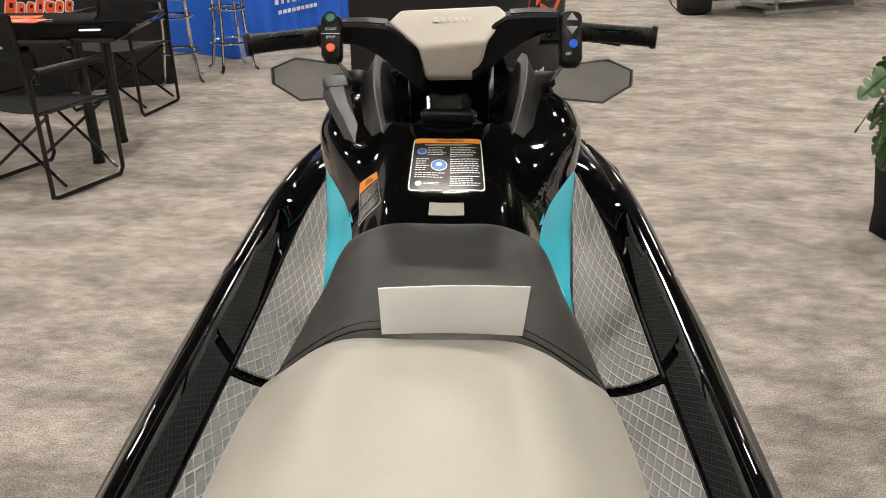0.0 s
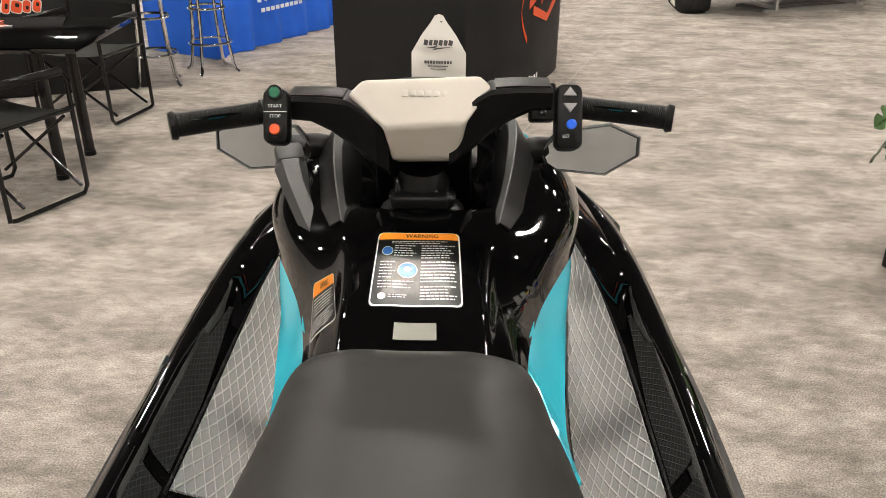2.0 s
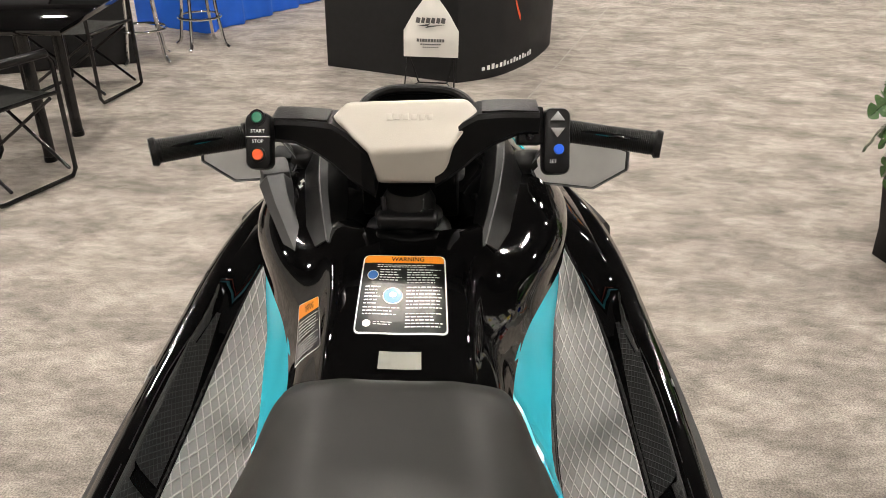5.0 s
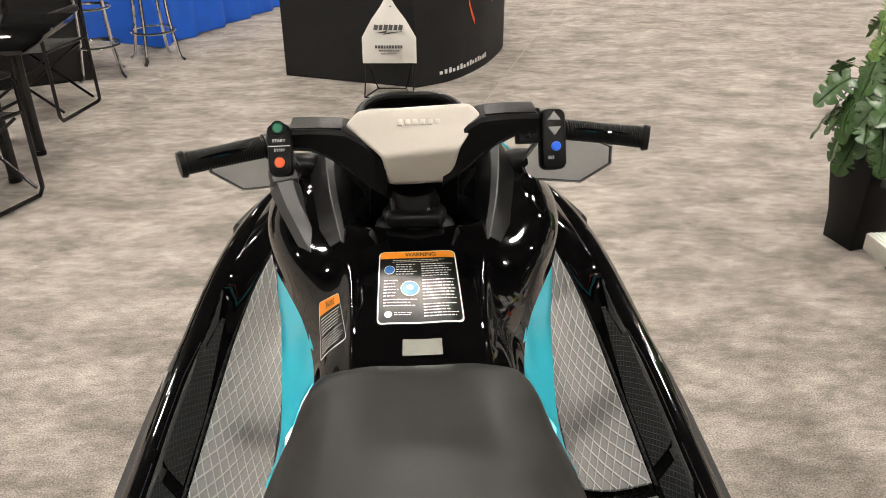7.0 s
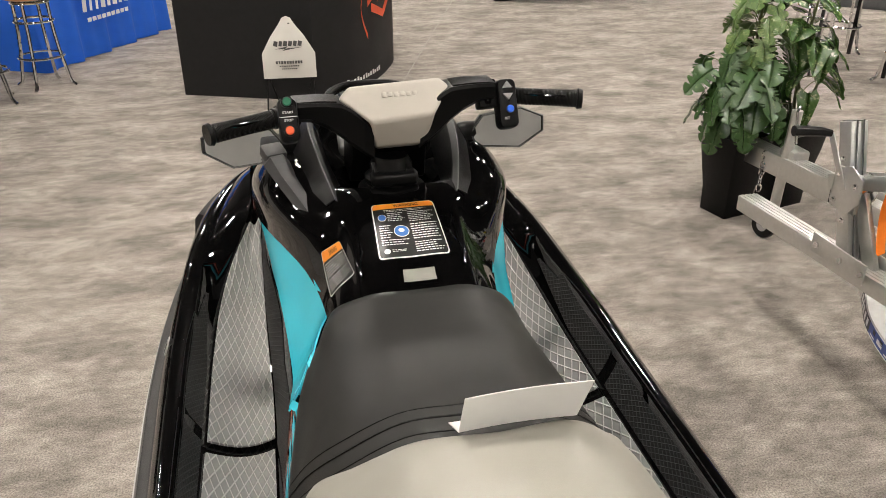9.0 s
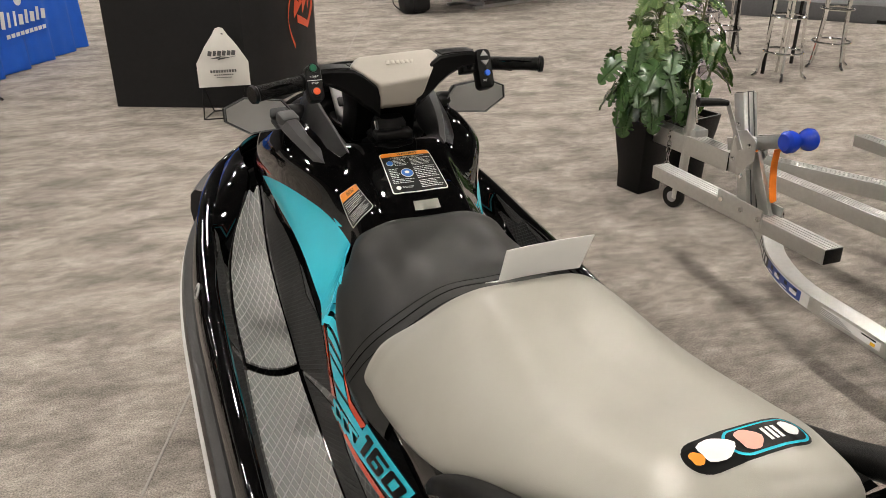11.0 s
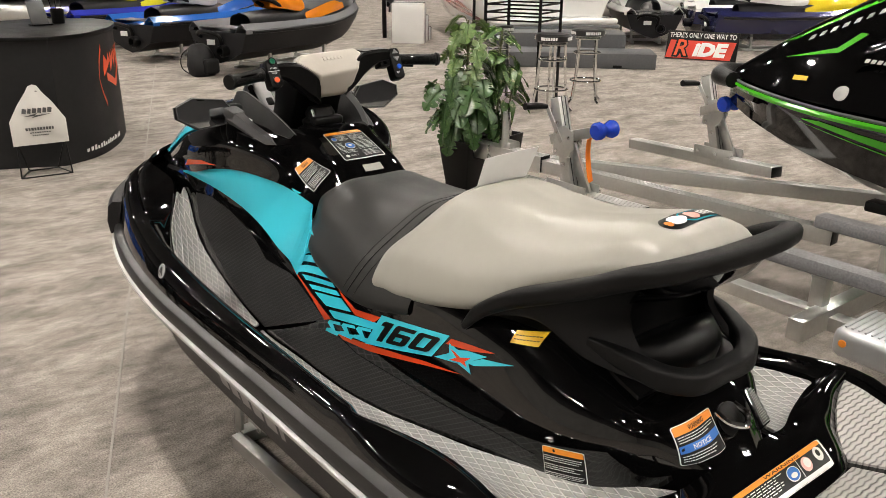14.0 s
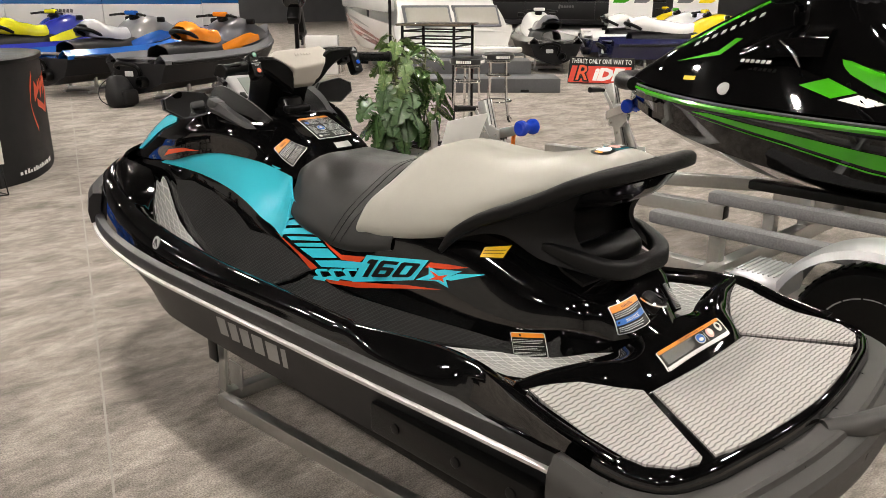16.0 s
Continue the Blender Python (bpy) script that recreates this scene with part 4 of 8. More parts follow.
        # lever
        put("lever", tube([(s * 0.225, 2.02 + y0, 1.212), (s * 0.25, 2.04 + y0, 1.210), (s * 0.30, 2.025 + y0, 1.207), (s * 0.325, 2.015 + y0, 1.206)], [0.009, 0.008, 0.007, 0.008], 10, 14), SATIN, ski)


build_bar()


# ---- mirrors
def build_mirror(s):
    c = Vector((s * 0.304, 2.240, 1.084))
    m = basis(c, (1, 0.0, 0), (0, 0.19, 1.0))
    hexa = [(s * x, y) for x, y in ((0.090, 0.024), (0.036, 0.047), (-0.060, 0.034), (-0.092, -0.006), (-0.076, -0.038), (0.030, -0.047), (0.090, -0.010))]
    b = bmesh.new()
    rows = []
    for k, dz in ((0.965, 0.004), (0.97, 0.009), (1.0, 0.009), (1.04, 0.0), (1.0, -0.02), (0.72, -0.045), (0.2, -0.055)):
        rows.append([tuple(m @ Vector((x * k, y * k, dz))) for x, y in hexa])
    skin(b, rows, close_v=True, caps=True)
    mi = part("mirror", b, SATIN, ski, "black faceted rear-view mirror", angle=20)
    part("mirror_glass", plate([(x * 0.96, y * 0.96) for x, y in hexa], 0.002, m @ pose(0, 0, 0.0045), 0.0012), MIRROR, mi, "mirror glass", smooth=False)
    rim = [tuple(m @ Vector((x * 0.985, y * 0.985, 0.0095))) for x, y in hexa]
    part("mirror_rim", tube(rim + [rim[0]], 0.0016, 6), GREYTRIM, mi, "thin grey rim")
    part("mirror_stalk", tube([tuple(m @ Vector((-s * 0.07, -0.002, -0.02))), (s * 0.20, 2.25, 1.075), (s * 0.18, 2.27, 1.045)], [0.022, 0.028, 0.036], 12, 10), SATIN, mi)


for s in (-1, 1):
    build_mirror(s)
# ---------------------------------------------------------------- graphics and labels of the jet ski
BODY = tree_of(PEDESTAL, PANEL[-1], PANEL[1])
HOODT = tree_of(HOOD)
from_left = (lambda y, z: Vector((-1.2, y, z)), Vector((1, 0, 0)))
from_right = (lambda y, z: Vector((1.2, y, z)), Vector((-1, 0, 0)))
from_above = (lambda x, y: Vector((x, y, 2.0)), Vector((0, 0, -1)))
from_behind = (lambda x, z: Vector((x, -0.5, z)), Vector((0, 1, 0)))


def side_decal(name, poly, material, tree=None, out=0.0016, both=True, label=""):
    part(name, drape(poly, *from_left, tree or BODY, out), material, PEDESTAL, label, smooth=False)
    if both:
        part(name, drape(poly, *from_right, tree or BODY, out), material, PEDESTAL, label, smooth=False)


# turquoise tail of the side panel, cut by black stripes
side_decal("turquoise_field", [(1.97, 0.775), (1.84, 0.80), (1.776, 0.82), (1.70, 0.80), (1.651, 0.781), (1.76, 0.757), (1.879, 0.734)], TURQ, label="turquoise decal")
side_decal("turquoise_stripe", [(1.869, 0.729), (1.645, 0.776), (1.622, 0.766), (1.831, 0.719)], TURQ)
side_decal("turquoise_stripe", [(1.815, 0.714), (1.612, 0.760), (1.580, 0.748), (1.772, 0.706)], TURQ)
side_decal("turquoise_stripe", [(1.754, 0.703), (1.566, 0.743), (1.545, 0.737), (1.722, 0.698)], TURQ)
side_decal("turquoise_stripe", [(1.700, 0.694), (1.535, 0.733), (1.512, 0.727), (1.672, 0.690)], TURQ)
side_decal("turquoise_stripe", [(1.657, 0.688), (1.503, 0.724), (1.448, 0.709), (1.576, 0.679)], TURQ)
side_decal("turquoise_stripe", [(1.560, 0.674), (1.438, 0.704), (1.330, 0.724), (1.342, 0.704), (1.524, 0.664)], TURQ)
side_decal("red_flash", [(1.824, 0.703), (1.744, 0.690), (1.589, 0.665), (1.543, 0.656), (1.575, 0.640), (1.662, 0.667), (1.771, 0.691)], REDP, label="red decal")
side_decal("red_flash", [(1.530, 0.742), (1.432, 0.722), (1.320, 0.742), (1.343, 0.721), (1.428, 0.708), (1.504, 0.729)], REDP)
side_decal("red_flash", [(1.503, 0.632), (1.352, 0.662), (1.143, 0.706), (1.019, 0.724), (1.141, 0.697), (1.349, 0.646), (1.475, 0.626)], REDP)
side_decal("red_flash", [(1.072, 0.783), (1.011, 0.791), (0.946, 0.796), (1.007, 0.779), (1.085, 0.767)], REDP)
side_decal("number_plate", [(1.318, 0.748), (1.078, 0.787), (1.120, 0.725), (1.369, 0.658)], TURQ, label="turquoise plate behind the number")
side_decal("tail_flash", [(1.019, 0.752), (0.975, 0.775), (0.895, 0.790), (0.994, 0.753)], TURQ)
side_decal("cross_field", [(1.075, 0.772), (1.045, 0.768), (1.02, 0.776), (0.965, 0.783), (1.012, 0.755), (0.998, 0.734), (1.04, 0.741), (1.112, 0.728), (1.07, 0.752)], TURQ, both=False)
side_decal("red_cross", [(1.068, 0.763), (1.05, 0.761), (1.035, 0.756), (1.005, 0.766), (1.02, 0.753), (1.012, 0.744), (1.03, 0.747), (1.065, 0.740), (1.045, 0.752)], REDP, out=0.0030, both=False)
for y in (1.545, 1.475, 1.405):
    k = (1.56 - y) * 0.26
    side_decal("letter_shape", [(y, 0.648 + k), (y - 0.055, 0.662 + k), (y - 0.058, 0.655 + k), (y - 0.018, 0.645 + k), (y - 0.035, 0.632 + k), (y - 0.062, 0.640 + k), (y - 0.045, 0.622 + k), (y + 0.018, 0.612 + k), (y + 0.012, 0.622 + k), (y - 0.01, 0.630 + k), (y + 0.01, 0.638 + k)], TURQ, out=0.0028, both=False)


def quad_map(tl, tr, br, bl):
    """Unit square (0 0 at the lower left) on to four corners."""
    def at(s, t):
        return tuple((bl[i] * (1 - s) + br[i] * s) * (1 - t) + (tl[i] * (1 - s) + tr[i] * s) * t for i in (0, 1))
    return at


def words_on(text, at, box, ray, tree, out, bold=0.0):
    """Text laid on a surface, filling box (s0, t0, s1, t1) of a unit square."""
    b = lettering(text, 1.0, Matrix.Identity(4), 0.0, 0.0, bold)
    xs, ys = [v.co.x for v in b.verts], [v.co.y for v in b.verts]
    for v in b.verts:
        s = box[0] + (v.co.x - min(xs)) / (max(xs) - min(xs)) * (box[2] - box[0])
        t = box[1] + (v.co.y - min(ys)) / (max(ys) - min(ys)) * (box[3] - box[1])
        v.co = Vector((s, t, 0))
    lay(b, lambda s, t: ray[0](*at(s, t)), ray[1], tree, out)
    return b


NUM = quad_map((1.304, 0.740), (1.098, 0.774), (1.132, 0.730), (1.340, 0.680))


def stroke_digits(pieces, at, ray, tree, out):
    """Block digits out of four-sided strokes on a unit square."""
    b = bmesh.new()
    for poly in pieces:
        joined(b, drape([at(u, v) for u, v in poly], *ray, tree, out, 0.012))
    return b


def box_stroke(x0, y0, x1, y1, cut=()):
    c = 0.035
    p = []
    for k, (x, y) in enumerate(((x0, y0), (x1, y0), (x1, y1), (x0, y1))):
        if k in cut:
            sx = 1 if x == x0 else -1
            sy = 1 if y == y0 else -1
            q = [(x, y + sy * c * 2.6), (x + sx * c, y)]
            p += q if k in (0, 2) else q[::-1]
        else:
            p.append((x, y))
    return p


ONE = [box_stroke(0.085, 0.0, 0.20, 1.0), box_stroke(0.01, 0.76, 0.085, 1.0, (3,))]
SIX = [box_stroke(0.255, 0.0, 0.365, 1.0, (0, 3)), box_stroke(0.365, 0.80, 0.60, 1.0), box_stroke(0.365, 0.0, 0.49, 0.20), box_stroke(0.365, 0.42, 0.49, 0.62), box_stroke(0.49, 0.0, 0.60, 0.62, (1, 2))]
NIL = [box_stroke(0.65, 0.0, 0.76, 1.0, (0, 3)), box_stroke(0.76, 0.80, 0.885, 1.0), box_stroke(0.76, 0.0, 0.885, 0.20), box_stroke(0.885, 0.0, 0.995, 1.0, (1, 2))]
for digit in (ONE, SIX, NIL):
    part("digit", stroke_digits(digit, NUM, from_left, BODY, 0.0032), LBLK, PEDESTAL, "bold black number on turquoise", smooth=False)



def warning_label(name, desc, corners, ray, tree, head=0.13, word="WARNING", lines=(), extra=(), base=LBLK, frame=True, lift=0.001):
    at = quad_map(*corners)

    def piece(nm, poly, material, out, parent, cell=0.12):
        return part(nm, drape(poly, lambda s, t: ray[0](*at(s, t)), ray[1], tree, out, cell), material, parent, smooth=False)
    outer = [(0.5 + u, 0.5 + v) for u, v in rounded(1.0, 1.0, 0.06, 3)]
    lab = piece(name, outer, LWHT if frame else base, lift, PEDESTAL)
    lab["label"] = desc
    inner = [(0.5 + u, 0.5 + v) for u, v in rounded(0.965, 0.965, 0.05, 3)]
    if frame:
        piece("label_field", inner, base, lift + 0.0005, lab)
    if head:
        piece("label_header", [(0.02, 1 - head), (0.98, 1 - head), (0.98, 0.95), (0.95, 0.985), (0.05, 0.985), (0.02, 0.95)], ORANGE, lift + 0.0010, lab)
        if word:
            part("label_word", words_on(word, at, (0.34, 1 - head * 0.82, 0.74, 1 - head * 0.28), ray, tree, lift + 0.0015, 0.015), LBLK, lab, smooth=False)
    b = bmesh.new()
    rng = random.Random(len(desc))
    for s0, s1, t0, t1, n in lines:
        for i in range(n):
            t = t1 - (t1 - t0) * (i + 0.5) / n
            h = (t1 - t0) / n * 0.17
            s = s0
            end = s1 - (s1 - s0) * (rng.random() * 0.25 if i % 3 else 0.0)
            while s < end - 0.01:
                w = min(rng.uniform(0.02, 0.06), end - s)
                joined(b, drape([(s, t - h), (s + w, t - h), (s + w, t + h), (s, t + h)], lambda p, q: ray[0](*at(p, q)), ray[1], tree, lift + 0.0013, 0.3))
                s += w + 0.012
    if lines:
        tagged(part("fine_print", b, LWHT, lab, "rows of tiny white print", smooth=False), kind="stuff")
    for nm, cx, cy, rx, ry, mm, o in extra:
        piece(nm, [(cx + rx * math.cos(2 * math.pi * k / 18), cy + ry * math.sin(2 * math.pi * k / 18)) for k in range(18)], mm, lift + o, lab)
    return lab, piece


warning_label("warning_label", "black warning label with an orange header", ((-0.062, 1.952), (0.064, 1.953), (0.072, 1.814), (-0.066, 1.813)), from_above, HOODT, 0.12, "WARNING",
              ((0.18, 0.85, 0.81, 0.86, 2), (0.22, 0.48, 0.63, 0.80, 5), (0.07, 0.25, 0.33, 0.58, 6), (0.07, 0.48, 0.20, 0.32, 3), (0.54, 0.94, 0.60, 0.80, 6), (0.54, 0.94, 0.28, 0.58, 7), (0.54, 0.94, 0.06, 0.25, 5), (0.20, 0.40, 0.09, 0.14, 2)),
              (("blue_disc_rim", 0.14, 0.71, 0.066, 0.064, LWHT, 0.0011), ("blue_disc", 0.14, 0.71, 0.058, 0.056, LBLUE, 0.0015), ("blue_disc_rim", 0.39, 0.45, 0.115, 0.105, LWHT, 0.0011), ("blue_disc", 0.39, 0.45, 0.105, 0.095, LBLUE, 0.0015), ("disc_mark", 0.39, 0.46, 0.045, 0.035, LWHT, 0.0020), ("book_mark", 0.13, 0.11, 0.045, 0.042, LWHT, 0.0012)))
warning_label("warning_label", "small black warning label with an orange header", ((-0.168, 1.935), (-0.131, 1.913), (-0.114, 1.814), (-0.160, 1.833)), from_above, HOODT, 0.22, "WARNING", ((0.08, 0.92, 0.42, 0.74, 6), (0.08, 0.92, 0.07, 0.38, 6)))
warning_label("warning_label", "small black warning label near the stern", ((0.791, 0.676), (0.706, 0.693), (0.686, 0.638), (0.770, 0.620)), from_left, BODY, 0.20, None, ((0.05, 0.95, 0.54, 0.74, 3), (0.05, 0.95, 0.28, 0.48, 3), (0.05, 0.95, 0.06, 0.22, 3)), (("hazard_mark", 0.30, 0.90, 0.03, 0.05, LBLK, 0.0016),))
STERN = tree_of(PEDESTAL, RISER)
SLANT_M = basis((0.099, 0.555, 0.706), (0.92, 0.26, -0.24), (-0.20, 0.56, 0.80))
SLANT = (lambda u, v: SLANT_M @ Vector((u, v, 1.0)), -(SLANT_M.to_3x3() @ Vector((0, 0, 1))))
lab, piece = warning_label("warning_label", "orange, white and blue notice label at the stern", ((-0.123, 0.757), (-0.012, 0.762), (-0.024, 0.712), (-0.123, 0.697)), from_behind, STERN, 0.22, "WARNING", ((0.06, 0.94, 0.58, 0.76, 3), (0.06, 0.80, 0.08, 0.28, 3)))
piece("notice_band", [(0.03, 0.33), (0.97, 0.33), (0.97, 0.53), (0.03, 0.53)], LBLUE, 0.0022, lab)
part("notice_word", words_on("NOTICE", quad_map((-0.123, 0.757), (-0.012, 0.762), (-0.024, 0.712), (-0.123, 0.697)), (0.30, 0.37, 0.72, 0.49), from_behind, STERN, 0.0029, 0.015), LWHT, lab, smooth=False)
lab, piece = warning_label("warning_label", "wide label with round pictures on the stern riser", ((-0.112, 0.482), (0.178, 0.487), (0.165, 0.440), (-0.127, 0.436)), from_above, STERN, 0.20, "WARNING", ((0.05, 0.50, 0.24, 0.76, 6),),
              (("picture_disc", 0.60, 0.48, 0.065, 0.26, LWHT, 0.0012), ("picture_disc", 0.60, 0.48, 0.058, 0.23, LBLUE, 0.0016), ("picture_disc", 0.76, 0.50, 0.052, 0.25, mat("label_pink", (0.72, 0.45, 0.40), 0.4), 0.0012), ("picture_disc", 0.77, 0.52, 0.034, 0.17, LWHT, 0.0017), ("picture_disc", 0.91, 0.56, 0.045, 0.25, LWHT, 0.0012), ("picture_mark", 0.91, 0.58, 0.02, 0.12, LBLK, 0.0017), ("picture_mark", 0.60, 0.42, 0.034, 0.09, LWHT, 0.0021)))
piece("label_strip", [(0.02, 0.02), (0.98, 0.02), (0.98, 0.16), (0.02, 0.16)], LWHT, 0.0020, lab)
piece("label_divider", [(0.683, 0.18), (0.688, 0.18), (0.688, 0.80), (0.683, 0.80)], LWHT, 0.0020, lab)
part("label_boss", plate([(-0.004, -0.006), (0.058, -0.006), (0.048, 0.078), (-0.004, 0.074)], 0.05, SLANT_M @ pose(0, 0, -0.05), 0.006), GLOSS, PEDESTAL, smooth=False)
warning_label("white_label", "narrow white printed label at the stern", ((0.0, 0.068), (0.043, 0.072), (0.052, 0.0), (0.0, 0.0)), SLANT, None, 0, None, ((0.08, 0.94, 0.06, 0.94, 14),))
FL = tree_of(PEDESTAL, *[o for o in ski.children if o.name.startswith("grab_flank")])
ye = part("yellow_label", drape([(0.922, 0.850), (0.866, 0.858), (0.865, 0.834), (0.922, 0.828)], *from_left, FL, 0.006, 0.008), YELL, PEDESTAL, "small yellow printed label", smooth=False)
b = bmesh.new()
for t in (0.35, 0.65):
    for k in range(8):
        s = 0.08 + 0.11 * k
        q = quad_map((0.922, 0.850), (0.866, 0.858), (0.865, 0.834), (0.922, 0.828))
        joined(b, drape([(s, t - 0.035), (s + 0.08, t - 0.035), (s + 0.08, t + 0.035), (s, t + 0.035)], lambda u, v: from_left[0](*q(u, v)), from_left[1], FL, 0.0069, 0.5))
tagged(part("fine_print", b, LBLK, ye, smooth=False), kind="stuff")

# red flash and turquoise nose covers on the hood
for ray in (from_left, from_right):
    part("red_flash", drape([(2.50, 0.866), (2.42, 0.886), (2.30, 0.912), (2.22, 0.922), (2.32, 0.921), (2.44, 0.900)], *ray, HOODT, 0.0016), REDP, HOOD, "red decal", smooth=False)
    part("nose_cover", shell(drape([(2.45, 0.995), (2.52, 1.018), (2.66, 0.985), (2.80, 0.925), (2.92, 0.862), (2.96, 0.82), (2.82, 0.842), (2.68, 0.900), (2.56, 0.958)], *ray, HOODT, 0.004), 0.002), TURQ, HOOD, "turquoise nose cover", smooth=False)
# pale reflector below the main label
part("reflector_recess", drape([(-0.034, 1.803), (0.042, 1.803), (0.044, 1.764), (-0.036, 1.764)], *from_above, HOODT, 0.0008), GLOSS, HOOD, smooth=False)
part("reflector", drape([(-0.026, 1.789), (0.034, 1.789), (0.035, 1.768), (-0.027, 1.768)], *from_above, HOODT, 0.0030), mat("pale_plate", (0.26, 0.26, 0.235), 0.3), HOOD, "pale rectangular plate", smooth=False)

# ---- dark mats on the walls of the footwell
side_decal("wall_mat", [(1.935, 0.480), (2.06, 0.500), (2.18, 0.552), (2.30, 0.622), (2.40, 0.70), (2.43, 0.785), (2.30, 0.80), (2.185, 0.783), (2.06, 0.735), (1.962, 0.683), (1.812, 0.686), (1.668, 0.660), (1.575, 0.640)], DARKDIA, out=0.0012, label="dark grip mat on the footwell's wall")
side_decal("wall_mat", [(1.89, 0.486), (1.535, 0.630), (1.406, 0.616), (1.193, 0.630), (1.024, 0.640), (0.88, 0.648), (0.80, 0.650), (0.82, 0.632), (0.941, 0.602), (1.138, 0.562), (1.399, 0.504), (1.598, 0.488)], DARKDIA, out=0.0012, label="dark grip mat on the footwell's wall")
for s in (-1, 1):
    gt = tree_of(GUNWALE[s])
    for y0, y1, n in ((1.90, 2.36, 20), (1.0, 1.865, 30)):
        rows = []
        for y in stations(y0, y1, n):
            w = slim(RAIL(y)[0])
            xo = slim(MATO(y)[0])
            bead = max(w - 0.078 + 0.020 * min(1.0, max(0.0, (2.2 - y) / 0.9)), xo + 0.02) if y > 1.14 else BEAD(y)[0]
            thin = 1 - 0.9 * max(0.0, (y - 2.1) / 0.26)
            r = []
            for f in (0.14, 0.35, 0.6, 0.85):
                x = s * (xo + (bead - xo) * (0.5 + (f - 0.5) * thin))
                h = gt.ray_cast(Vector((x, y, 2)), Vector((0, 0, -1)))
                r.append(tuple(h[0] + Vector((0, 0, 0.003))))
            rows.append(r)
        b = bmesh.new()
        skin(b, rows)
        part("gunwale_mat", b, DARKDIA, GUNWALE[s], "dark grip mat on the gunwale's inside")
    # round badge
    h = gt.ray_cast(Vector((s * 1.2, 2.125, 0.655)), Vector((-s, 0, 0)))
    m = basis(h[0], (0, -1, 0), h[1].cross(Vector((0, -1, 0))) * (1 if s < 0 else -1))
    part("round_badge", lathe([(0.0, 0.001), (0.022, 0.001), (0.022, 0.003), (0.019, 0.004), (0.0, 0.004)], 24, m), SILVER, GUNWALE[s], "round silver badge")
    for k in range(3):
        part("badge_mark", block(0.004, 0.026, 0.001, (0, 0, 0), 0, m @ pose(0.008 * (k - 1), 0, 0.0046, 0, 0, 25 * (k - 1))), LBLK, GUNWALE[s])
# letters on the hull
ht = tree_of(HULL)
y = 1.745
HULLTXT = mat("hull_letter_grey", (0.26, 0.26, 0.255), 0.4, metal=0.3, vary=0.15, scale=40)
for w in (0.052, 0.048, 0.050, 0.056, 0.060, 0.026):
    for ray in (from_left, from_right):
        part("hull_letter", drape([(y, 0.507), (y - w, 0.511), (y - w + 0.026, 0.436), (y + 0.026, 0.432)], *ray, ht, 0.002), HULLTXT, HULL, "silver letter shape", smooth=False)
    y -= w + 0.014
# sponsons and bow cap
for s in (-1, 1):
    sp = part("sponson", bar((s * 0.488, 1.02, 0.455), (s * 0.478, 0.50, 0.455), 0.045, 0.085, 0.012), RUBBER, ski, "black side sponson")
    for y in (0.92, 0.72, 0.56):
        part("bolt", lathe([(0.014, 0), (0.014, 0.004), (0.009, 0.006), (0.0, 0.006)], 12, Matrix.Translation((s * (0.5055 + 0.0192 * (y - 0.76)), y, 0.462)) @ pose(0, 0, 0, 0, 90 * s, 0)), RUBBER, sp)
rows = []
for q in [(-1, y) for y in stations(2.76, 3.149, 16)] + [(1, y) for y in stations(3.149, 2.76, 16)]:
    w, z = RAIL(q[1])
    w = slim(w)
    n = Vector((q[0] * 0.5 * min(1, w / 0.4), 1 - 0.5 * min(1, w / 0.4), 0)).normalized()
    rows.append([(q[0] * w + n.x * d, q[1] + n.y * d, z + h) for d, h in ((0.0, 0.0), (0.028, 0.005), (0.035, 0.05), (0.025, 0.105), (0.005, 0.125), (-0.03, 0.125))])
b = bmesh.new()
skin(b, rows, close_v=True, caps=True)
part("bow_cap", b, HULLM, ski, "matt black rubber cap round the bow")


